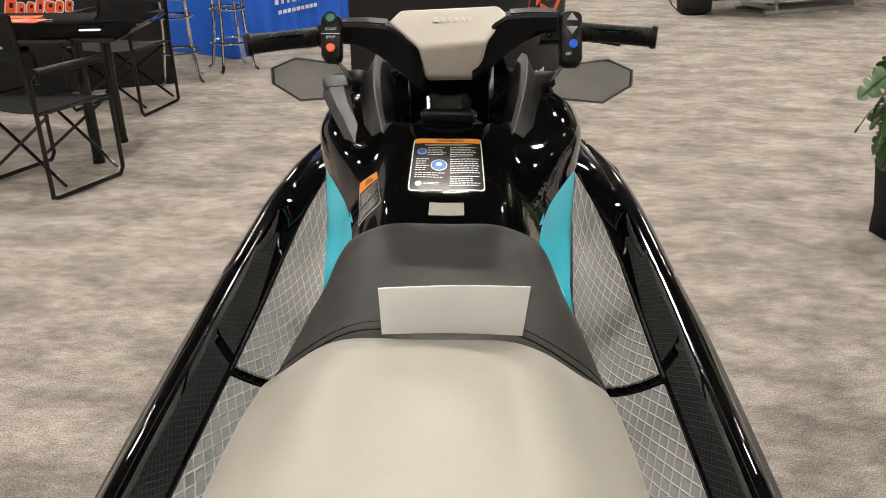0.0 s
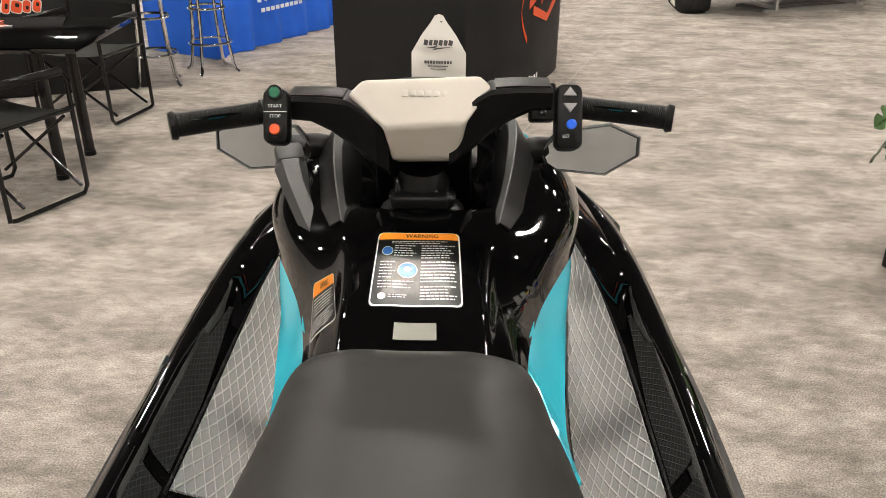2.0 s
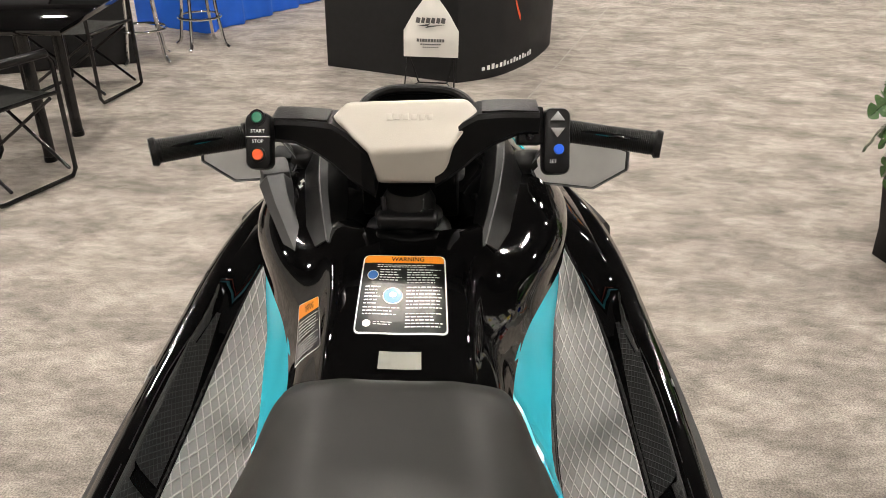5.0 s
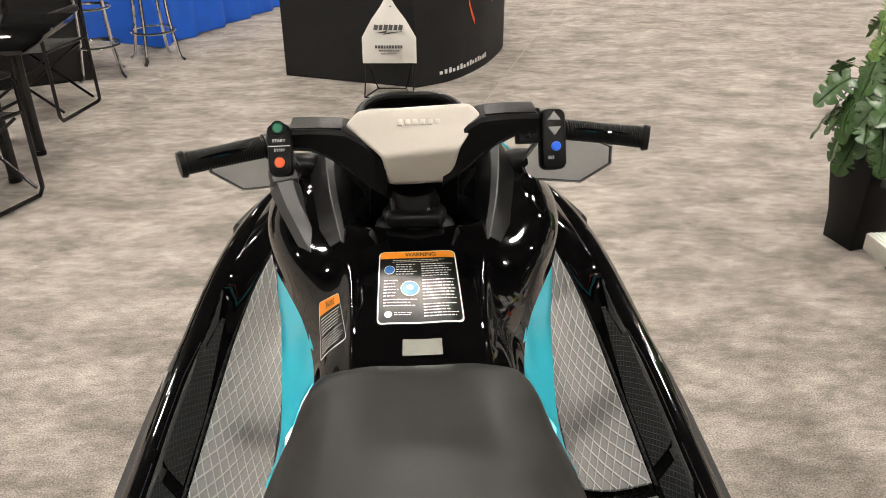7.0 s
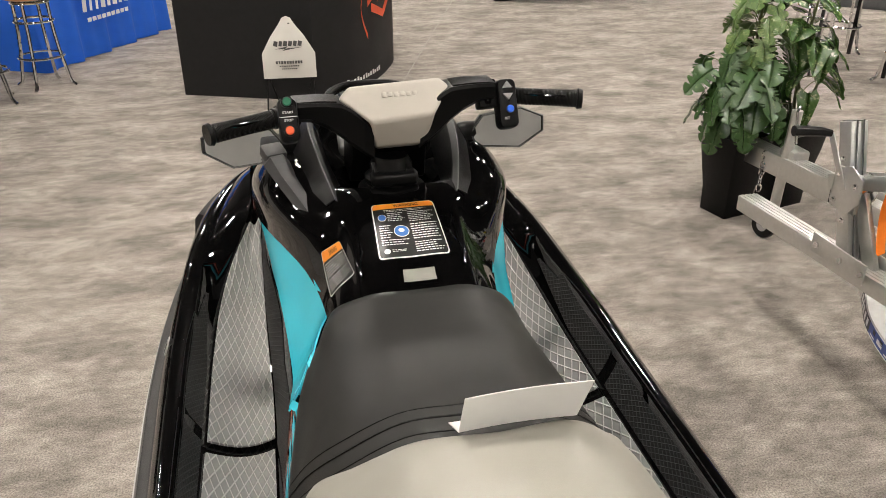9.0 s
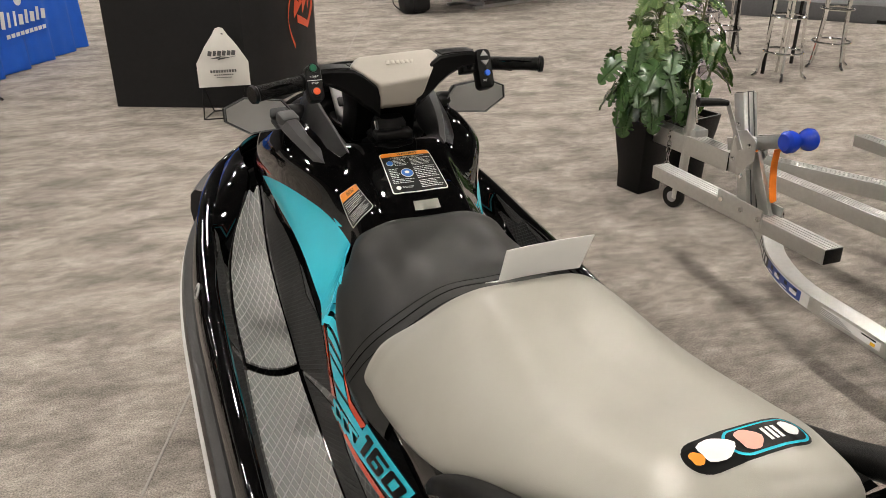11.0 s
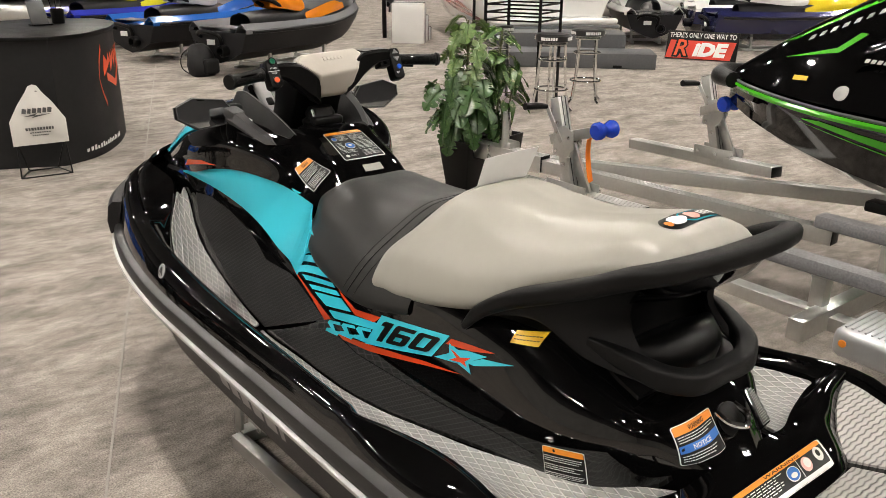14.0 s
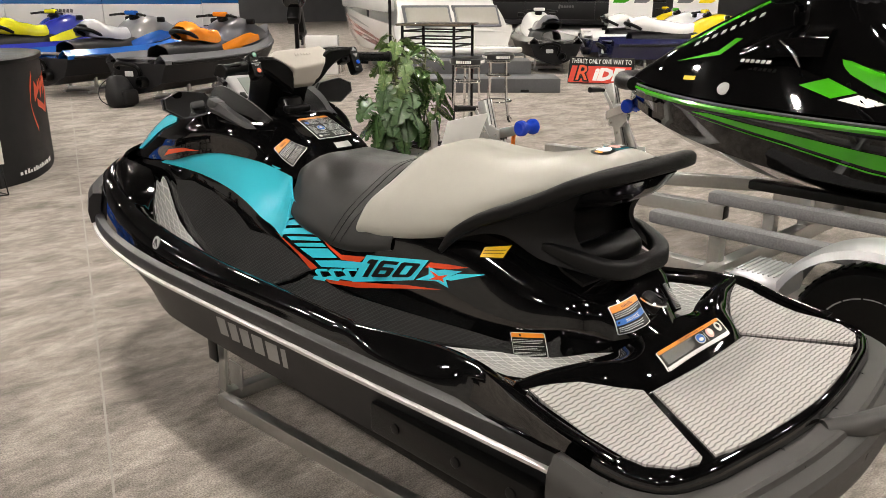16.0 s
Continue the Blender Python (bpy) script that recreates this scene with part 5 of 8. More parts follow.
# ---------------------------------------------------------------- console fittings
def build_console():
    for s in (-1, 1):
        ridge = [(0.128, 2.00, 1.040), (0.146, 2.07, 1.082), (0.160, 2.16, 1.115), (0.165, 2.25, 1.135), (0.160, 2.33, 1.125)]
        inner = [(0.105, 2.00, 1.030), (0.108, 2.07, 1.030), (0.115, 2.16, 1.03), (0.125, 2.25, 1.04), (0.13, 2.33, 1.05)]
        outer = [(0.148, 1.995, 1.030), (0.178, 2.07, 1.042), (0.196, 2.16, 1.055), (0.205, 2.25, 1.06), (0.20, 2.33, 1.05)]
        face = [(r[0] - 0.012, r[1] - 0.004, r[2] - 0.018) for r in ridge]
        b = bmesh.new()
        skin(b, [[(s * x, y, z) for x, y, z in spline(c, 14)] for c in (inner, face, ridge, outer)])
        part("console_fin", shell(b, 0.004), SATIN, HOOD, "angular satin black fin", angle=20)
        b = bmesh.new()
        skin(b, [[(s * (x - 0.0135), y - 0.006, z - 0.0155) for x, y, z in spline(ridge, 12)], [(s * (x - 0.001), y - 0.004, z + 0.002) for x, y, z in spline(ridge, 12)]])
        part("fin_edge", shell(b, 0.003), GREYTRIM, HOOD, "grey bevelled edge")
    # cowl round the display
    rim = [(-0.112, 2.33, 1.132), (-0.100, 2.39, 1.148), (-0.062, 2.44, 1.152), (0, 2.45, 1.153), (0.062, 2.44, 1.152), (0.100, 2.39, 1.148), (0.112, 2.33, 1.132)]
    part("cowl_rim", tube(rim, 0.010, 10, 36), SATIN, HOOD, "black cowl rim behind the handlebar")
    b = bmesh.new()
    skin(b, [spline(rim, 26), spline([(x * 1.25, y + 0.04, 1.05) for x, y, z in rim], 26)])
    part("cowl", shell(b, 0.006), SATIN, HOOD)
    d = part("display", block(0.19, 0.16, 0.04, (0, 2.300, 1.098), 0.012, pose(0, 0, 0, 38), seg=3), LGREY, HOOD, "grey instrument display")
    part("screen", block(0.12, 0.085, 0.004, (0, 2.3, 1.124), 0.002, pose(0, 0, 0, 38)), mat("lcd_screen", (0.22, 0.25, 0.23), 0.12, vary=0.05), d, "pale screen")
    for k in (-1, 1):
        part("display_key", block(0.022, 0.03, 0.01, (k * 0.078, 2.262, 1.094), 0.004, pose(0, 0, 0, 38)), SATIN, d)
    # column clamp in the well
    part("column_boot", lathe([(0.075, 0.0), (0.072, 0.02), (0.055, 0.03), (0.058, 0.045), (0.045, 0.055), (0.046, 0.07), (0.035, 0.09)], 22, pose(0, 2.075, 1.01)), RUBBER, HOOD, "ribbed black rubber boot")
    part("column_clamp", block(0.10, 0.04, 0.028, (0, 2.035, 1.062), 0.010, seg=3), SATIN, HOOD)
    part("chrome_pin", tube([(-0.036, 2.03, 1.045), (-0.040, 2.05, 1.095)], 0.0055, 8), CHROME, HOOD)
    part("chrome_pin", tube([(0.022, 2.035, 1.07), (0.023, 2.05, 1.092)], 0.005, 8), CHROME, HOOD)
    # latch lever beside the console
    lv = part("latch_lever", tube([(-0.245, 2.175, 1.075), (-0.238, 2.145, 1.072), (-0.222, 2.105, 1.050), (-0.190, 2.045, 1.016), (-0.176, 2.02, 1.0)], [0.026, 0.029, 0.024, 0.022, 0.02], 6, flat=0.8), LEVER, HOOD, "dark grey faceted latch lever", angle=15)
    part("latch_tip", block(0.05, 0.045, 0.03, (-0.243, 2.165, 1.088), 0.008, pose(0, 0, 0, 20, 0, 20)), LEVER, lv)
    ar = (-0.196, 2.16)
    for k in (1, -1):
        part("arrow_mark", drape([(ar[0] - 0.005, ar[1] + 0.006 * k), (ar[0] + 0.005, ar[1] + 0.006 * k), (ar[0], ar[1] + 0.018 * k)], *from_above, HOODT, 0.002), LWHT, HOOD, smooth=False)
    part("arrow_mark", drape([(ar[0] - 0.0015, ar[1] - 0.007), (ar[0] + 0.0015, ar[1] - 0.007), (ar[0] + 0.0015, ar[1] + 0.007), (ar[0] - 0.0015, ar[1] + 0.007)], *from_above, HOODT, 0.002), LWHT, HOOD, smooth=False)


build_console()


# ---------------------------------------------------------------- seat, stern and loose things
def build_trim():
    st = tree_of(FRONT_SEAT)
    for y0, dy, r in ((1.335, 0.155, 0.0022), (1.365, 0.150, 0.0014), (1.30, 0.16, 0.0014)):
        pts = []
        for k in range(41):
            a = math.pi * (0.02 + 0.96 * k / 40)
            y = y0 + dy * (1 - math.sin(a)) ** 0.8
            o = Vector((-1.0 * math.cos(a), y, 0.72 + math.sin(a)))
            h = st.ray_cast(o, (Vector((0, y, 0.72)) - o).normalized())
            if h[0] is not None:
                pts.append(tuple(h[0]))
        if len(pts) > 3:
            part("seam", tube(pts, r, 6), RUBBER, FRONT_SEAT)
    rt = tree_of(REAR_SEAT)
    q = pose(0.018, 0.713, 0, 0, 0, 5)

    def spot(poly):
        return [tuple((q @ Vector((x, y, 0)))[:2]) for x, y in poly]
    bd = part("seat_badge", drape(spot(rounded(0.172, 0.050, 0.024, 5)), *from_above, rt, 0.0010), LBLK, REAR_SEAT, "round-ended label with pictures on the seat", smooth=False)
    part("badge_field", drape(spot([(x + 0.026, y) for x, y in rounded(0.112, 0.042, 0.018, 5)]), *from_above, rt, 0.0016), TURQ, bd, smooth=False)
    part("badge_field", drape(spot([(x + 0.026, y) for x, y in rounded(0.106, 0.036, 0.016, 5)]), *from_above, rt, 0.0022), LBLK, bd, smooth=False)
    for cx, cy, rx, ry, mm in ((0.062, 0.002, 0.012, 0.012, LWHT), (0.0, 0.0, 0.016, 0.016, mat("label_peach", (0.7, 0.35, 0.28), 0.4)), (-0.045, 0.002, 0.022, 0.017, LWHT), (-0.072, 0.0, 0.008, 0.010, ORANGE)):
        part("badge_picture", drape(spot([(cx + rx * math.cos(a) * (1 + 0.18 * math.cos(3 * a)), cy + ry * math.sin(a)) for a in (2 * math.pi * k / 16 for k in range(16))]), *from_above, rt, 0.0028), mm, bd, smooth=False)
    for k in range(3):
        part("badge_bar", drape(spot([(0.024 + 0.008 * k, -0.010), (0.029 + 0.008 * k, -0.010), (0.029 + 0.008 * k, 0.010), (0.024 + 0.008 * k, 0.010)]), *from_above, rt, 0.0028), LWHT, bd, smooth=False)
    # raised letters on the bar pad
    for k in range(8):
        part("pad_letter", block(0.0085, 0.0018, 0.010 if k else 0.012, (-0.042 + 0.012 * k, 0, 0), 0.0006, basis((0.02, 1.9915, 1.2525), (1, 0, 0.04), (0, 0.73, 0.68)) @ pose(0, 0, 0, 90)), PADG, [o for o in ski.children if o.name == "bar_pad"][0])
    # towing eye
    d = part("towing_eye", tube([(0.000, 0.596, 0.750), (0.001, 0.566, 0.742), (0.028, 0.548, 0.737), (0.055, 0.566, 0.742), (0.056, 0.596, 0.750)], 0.0066, 10, 20), CHROME, ski, "stainless towing eye")
    part("eye_plate", lathe([(0.036, -0.006), (0.036, 0.003), (0.031, 0.006), (0.0, 0.007)], 20, basis((0.028, 0.580, 0.731), (1, 0, 0), (0, 0.62, 0.78))), SATIN, d)
    # stern grip, side pads, bumper panels
    part("stern_grip", tube([(-0.03, 0.135, 0.60), (0.03, 0.095, 0.60), (0.20, 0.030, 0.60), (0.215, 0.025, 0.60)], [0.022, 0.026, 0.026, 0.020], 14), BUMPM, ski, "charcoal round stern grip")


build_trim()
cd = thing("folded_card", "folded white card standing on the seat", "card")
A, B2, C2, D2 = Vector((-0.050, 1.243, 1.043)), Vector((0.101, 1.240, 1.046)), Vector((0.104, 1.207, 1.122)), Vector((-0.049, 1.218, 1.112))
b = bmesh.new()
skin(b, [[tuple(A.lerp(B2, k / 8) + Vector((0, 0.004 * math.sin(math.pi * k / 8), 0))) for k in range(9)], [tuple(D2.lerp(C2, k / 8) + Vector((0, 0.004 * math.sin(math.pi * k / 8), 0))) for k in range(9)]])
part("front_leaf", shell(b, 0.0012), PAPER, cd)
b = bmesh.new()
skin(b, [[tuple(A.lerp(B2, k / 8) + Vector((0, 0.004 * math.sin(math.pi * k / 8), 0.0))) for k in range(9)], [tuple(A.lerp(B2, k / 8) + Vector((0, 0.055, -0.030))) for k in range(9)]])
part("base_leaf", shell(b, 0.0012), PAPER, cd)
# ---------------------------------------------------------------- the stand under the jet ski
def build_stand():
    st = thing("display_stand", "low aluminium display stand under the jet ski", "stand")
    for s in (-1, 1):
        part("side_rail", bar((s * 0.362, 2.085, 0.025), (s * 0.215, 0.45, 0.025), 0.04, 0.05, 0.003), ALU, st)
        part("bunk", bar((s * 0.30, 2.0, 0.26), (s * 0.30, 0.6, 0.26), 0.09, 0.05, 0.008), RUBBER, st, "black carpeted bunk")
        for y in (2.1, 0.55):
            part("upright", bar((s * 0.345, y, 0.05), (s * 0.335, y, 0.25), 0.05, 0.012, 0.002), ALU, st)
            part("angle_bracket", block(0.07, 0.05, 0.006, (s * 0.315, y - 0.02, 0.055), 0.001), ALU, st)
            part("gusset", block(0.006, 0.09, 0.10, (s * 0.30, y - 0.02, 0.10), 0.001), ALU, st)
            part("foot_pad", block(0.008, 0.06, 0.10, (s * 0.362, y + 0.02, 0.22), 0.002), RUBBER, st)
    for y in (2.1, 0.55):
        part("cross_bar", bar((-0.35, y, 0.025), (0.35, y, 0.025), 0.05, 0.045, 0.003), ALU, st)


build_stand()


# ---------------------------------------------------------------- reception desk and its sign
BANNER = mat("black_fabric", (0.011, 0.011, 0.0115), 0.6, vary=0.2, scale=25, bump=0.15, bump_scale=700, spec=0.25)
LOGO = mat("logo_orange_red", (0.72, 0.085, 0.02), 0.45, vary=0.08, scale=20)
CLOTH = mat("white_poly_bag", (0.66, 0.65, 0.61), 0.55, vary=0.05, scale=12, bump=0.5, bump_scale=30)
INK = mat("grey_ink", (0.08, 0.08, 0.08), 0.6, vary=0.1, scale=60)


def build_desk():
    d = thing("reception_desk", "black curved reception desk with orange logo shapes", "desk")
    foot = [(-0.89, 6.70), (0.08, 6.32)]
    arc = spline([(0.08, 6.32, 0), (0.33, 6.47, 0), (0.55, 6.75, 0), (0.74, 7.14, 0), (0.86, 7.58, 0), (0.80, 7.95, 0)], 26)
    back = [(0.35, 8.15), (-0.35, 7.85)]
    outline = foot + [p[:2] for p in arc[1:]] + back
    part("body", plate(outline, 0.93, pose(0, 0, 0.004)), BANNER, d, "black fabric-covered body", angle=25)
    cx, cy = 0.05, 7.2
    part("top", plate([(cx + (x - cx) * 1.03, cy + (y - cy) * 1.03) for x, y in outline], 0.03, pose(0, 0, 0.935), 0.006), SATIN, d, "black desk top", angle=25)

    def on_arc(u, z, off=0.004):
        i = min(int(u), len(arc) - 2)
        a, c = Vector(arc[i]), Vector(arc[i + 1])
        p = a.lerp(c, u - i)
        n = Vector((c.y - a.y, -(c.x - a.x), 0)).normalized()
        q = p + n * off
        return (q.x, q.y, z)

    def ribbon(curve, name, material):
        rows = [[on_arc(u, z0), on_arc(u, z1)] for u, z0, z1 in curve]
        b = bmesh.new()
        skin(b, rows)
        part(name, shell(b, 0.002), material, d, "orange-red logo shape")
    for u0, z0, w in ((8.2, 0.60, 2.6), (10.8, 0.61, 2.0), (13.0, 0.62, 1.8), (15.0, 0.63, 1.6)):
        ribbon([(u0 + w * k / 5, z0 + 0.02 * k, z0 + 0.05 + 0.12 * abs(math.sin(1.2 * k))) for k in range(6)], "logo_letter", LOGO)
    ribbon([(9.0 + 0.7 * k, 0.47 + 0.14 * abs(k - 5) / 5 * (1 if k > 5 else 0.6), 0.50 + 0.15 * abs(k - 5) / 5 * (1 if k > 5 else 0.6) + 0.03) for k in range(11)], "logo_swoosh", LOGO)
    ribbon([(8.0 + 0.25 * math.sin(k / 10 * math.pi) * -5, 0.36 + 0.045 * k, 0.40 + 0.045 * k) for k in range(11)], "logo_ring", LOGO)
    for k in range(15):
        ribbon([(2.6 + 0.56 * k, 0.068, 0.092 + 0.007 * (k % 3)), (2.6 + 0.56 * k + 0.34, 0.068, 0.092 + 0.007 * (k % 3))], "address_bar", LWHT)
    # clutter on the desk top
    c = thing("pen_holder", "small black wire holder on the reception desk", "desk item", at=(0.42, 7.5, 0.966))
    part("cup", lathe([(0.05, 0), (0.055, 0.12), (0.05, 0.12), (0.045, 0.01)], 14), SATIN, c)
    for a in (0.02, -0.02, 0.0):
        part("pen", tube([(a, 0.01, 0.02), (a * 2.5, 0.03, 0.21)], 0.005, 6), SATIN, c)
    c = thing("leaflet_stand", "clear leaflet stand on the reception desk", "desk item", at=(0.25, 7.35, 0.966), rz=20)
    part("base_plate", block(0.16, 0.1, 0.01, (0, 0, 0.006), 0.002), SATIN, c)
    part("back_plate", block(0.15, 0.008, 0.2, (0, 0.03, 0.10), 0.002, pose(0, 0, 0, -15)), GREYTRIM, c)


def build_bag_sign():
    s = thing("bag_sign", "white poly bag printed in grey on a wire stand", "sign", at=(-0.10, 6.17, 0), rz=-4)
    half = [(0.185, 0.225), (0.185, 0.40), (0.115, 0.52), (0.055, 0.60), (0.028, 0.645), (0.0, 0.655)]
    full = [(-x, z) for x, z in half[:-1]] + [half[-1]] + [(x, z) for x, z in half[:-1][::-1]]
    b = bmesh.new()
    n = len(full)
    cen = (0, 0.40)
    rows = []
    for k in (0.0, 0.35, 0.7, 0.92, 1.0):
        rows.append([(cen[0] + (x - cen[0]) * k, -0.03 * (1 - k ** 2) - 0.004 * math.sin(9 * x + 14 * z), cen[1] + (z - cen[1]) * k) for x, z in full])
    rows2 = [[(x, -y + 0.004, z) for x, y, z in r] for r in rows]
    skin(b, rows[1:] + rows2[1:][::-1], close_v=True, caps=True)
    bag = part("bag", b, CLOTH, s, "creased white bag", angle=60)
    part("bag_slot", block(0.05, 0.012, 0.016, (0, -0.004, 0.605), 0.004), INK, bag)

    def bars(z, w, h, n, slant=0.0):
        x = -w / 2
        rng = random.Random(int(z * 1000))
        step = w / n
        for i in range(n):
            cw = step * (0.62 + 0.2 * rng.random())
            part("print_bar", block(cw, 0.003, h, (x + step * (i + 0.5), -0.0335 * (1 - (2 * abs(z - 0.4) / 0.5) ** 2) - 0.002, z), 0.0, pose(0, 0, 0, 0, slant, 0)), INK, bag)
    bars(0.475, 0.20, 0.035, 6, 12)
    bars(0.345, 0.19, 0.020, 10)
    bars(0.318, 0.14, 0.007, 9)
    bars(0.298, 0.11, 0.006, 8)
    part("print_swoosh", plate([(-0.09, 0.0), (0.0, 0.018), (-0.02, 0.003), (0.10, 0.012), (-0.04, -0.012), (-0.02, 0.0)], 0.003, basis((0.0, -0.029, 0.437), (1, 0, 0), (0, 0, 1))), INK, bag)
    for a, c in (((-0.16, 0.02, 0.25), (-0.175, -0.08, 0.006)), ((0.16, 0.02, 0.25), (0.165, -0.08, 0.006)), ((-0.175, -0.08, 0.006), (0.165, -0.08, 0.006)), ((-0.175, -0.08, 0.006), (-0.10, 0.14, 0.006)), ((0.165, -0.08, 0.006), (0.10, 0.14, 0.006)), ((-0.10, 0.14, 0.006), (0.10, 0.14, 0.006)), ((-0.16, 0.02, 0.25), (-0.10, 0.14, 0.006)), ((0.16, 0.02, 0.25), (0.10, 0.14, 0.006)), ((-0.16, 0.02, 0.25), (0.16, 0.02, 0.25))):
        part("wire", tube([a, c], 0.005, 6), SATIN, s)


build_desk()
build_bag_sign()


# ---------------------------------------------------------------- tables, chairs and stools
TUBEK = mat("black_tube", (0.006, 0.006, 0.0064), 0.2, vary=0.2, scale=40, spec=0.4)
CANVAS = mat("black_canvas", (0.0095, 0.0105, 0.0095), 0.8, vary=0.2, scale=60, bump=0.4, bump_scale=900, spec=0.3)


def director_chair(at, rz):
    """A folding chair that faces +y, with tube sides and a canvas seat."""
    c = thing("director_chair", "black folding director's chair with a canvas seat", "chair", "chairs at the tables", at, rz)
    for s in (-1, 1):
        x = 0.27 * s
        part("side_frame", tube([(x, -0.22, 0.02), (x, -0.20, 0.016), (x, 0.20, 0.016), (x, 0.225, 0.05), (x, 0.225, 0.60), (x, 0.20, 0.635), (x, -0.20, 0.635), (x, -0.225, 0.62), (x, -0.235, 0.02)], 0.0115, 8), TUBEK, c)
        part("upright", tube([(x, -0.225, 0.40), (x, -0.26, 0.92)], 0.0115, 8), TUBEK, c)
        part("armrest", tube([(x, -0.19, 0.645), (x, 0.20, 0.645)], 0.021, 10), RUBBER, c, "padded armrest")
        part("side_rail", tube([(x, -0.225, 0.45), (x, 0.225, 0.45)], 0.010, 8), TUBEK, c)
    for y in (-0.17, 0.17):
        part("brace", tube([(-0.27, y, 0.06), (0.27, y, 0.43)], 0.009, 8), TUBEK, c)
        part("brace", tube([(0.27, y + 0.02, 0.06), (-0.27, y + 0.02, 0.43)], 0.009, 8), TUBEK, c)
    part("seat", shell(surf([[(x, y, 0.455 - 0.02 * (1 - (x / 0.27) ** 2)) for y in (-0.2, -0.07, 0.07, 0.2)] for x in (-0.27, -0.12, 0.12, 0.27)], 12, 10), 0.006), CANVAS, c, "sagging canvas seat")
    part("backrest", shell(surf([[(x, -0.245 - 0.025 * (1 - (x / 0.27) ** 2) - 0.06 * (z - 0.7), z) for z in (0.70, 0.78, 0.86, 0.93)] for x in (-0.275, -0.12, 0.12, 0.275)], 12, 8), 0.006), CANVAS, c, "canvas backrest")
    return c


ch = director_chair((-2.20, 4.47, 0), -24)
part("back_print", block(0.07, 0.003, 0.045, (0.17, -0.2785, 0.875), 0.001), LOGO, ch, "orange print on the backrest")
for k, w in enumerate((0.10, 0.075, 0.09)):
    part("back_print", block(w, 0.003, 0.010, (0.16, -0.2765, 0.835 - 0.03 * k), 0), LWHT, ch, "white print on the backrest")
director_chair((-2.40, 5.95, 0), 168)
director_chair((-3.25, 4.9, 0), -35)


def black_table():
    t = thing("folding_table", "black table with an orange and white printed top", "table", at=(-2.62, 4.93, 0), rz=3)
    top = part("tabletop", block(1.62, 0.82, 0.03, (0, 0, 0.735), 0.006), GLOSS, t, "glossy black top")
    for x in (-0.66, 0.52):
        for y in (-0.19, 0.20):
            part("leg", tube([(x, y, 0.0), (x, y, 0.72)], 0.03, 14), TUBEK, t)
            part("foot", tube([(x, y, 0.001), (x, y, 0.03)], 0.034, 14), RUBBER, t)
    rng = random.Random(3)
    for k in range(7):
        part("print_shape", block(0.125 + 0.03 * rng.random(), 0.13, 0.002, (-0.78 + 0.155 * k, 0.09 + 0.03 * rng.random(), 0.7515), 0, pose(0, 0, 0, 0, 0, -8)), LOGO, top, "orange printed shape")
    for k in range(9):
        part("print_bar", block(0.05 + 0.04 * rng.random(), 0.012, 0.002, (-0.76 + 0.125 * k, 0.045 + 0.07 * rng.random(), 0.7545), 0, pose(0, 0, 0, 0, 0, 6)), LWHT, top)
    part("print_band", block(0.95, 0.10, 0.002, (-0.32, 0.235, 0.7515)), LOGO, top)


black_table()
bk = thing("draped_table", "long table under a black cloth with red logo shapes", "table", at=(-3.55, 6.55, 0), rz=23)
part("cloth", block(2.4, 0.75, 0.74, (0, 0, 0.371), 0.02, seg=3), BANNER, bk)
for k in range(7):
    w, h = (0.064 if k in (0, 4) else 0.046), (0.11 if k in (0, 3) else 0.08)
    m = Matrix.Translation((0.15 + 0.064 * k, -0.3775, 0.635 + h * 0.5 - 0.04)) @ pose(0, 0, 0, 0, 14, 0)
    part("logo_outline", plate(rounded(w + 0.012, h + 0.012, 0.02), 0.003, m @ pose(0, 0, 0, 90), 0), LWHT, bk, "white outline of a logo shape")
    part("logo_letter", plate(rounded(w, h, 0.018), 0.003, m @ pose(0, -0.003, 0, 90), 0), LOGO, bk, "orange-red logo shape")
    part("logo_gap", plate(rounded(w * 0.4, h * 0.35, 0.008), 0.002, m @ pose(0.004, -0.0055, -0.008 if k % 2 else 0.012, 90), 0), BANNER, bk)
tagged(part("paper_card", block(0.06, 0.004, 0.07, (-2.33, 4.235, 0.86), 0), PAPER), "small white card pinned on a chair's backrest", "card")

BLUEC = mat("blue_tablecloth", (0.006, 0.105, 0.58), 0.7, vary=0.12, scale=9, bump=0.15, bump_scale=500)


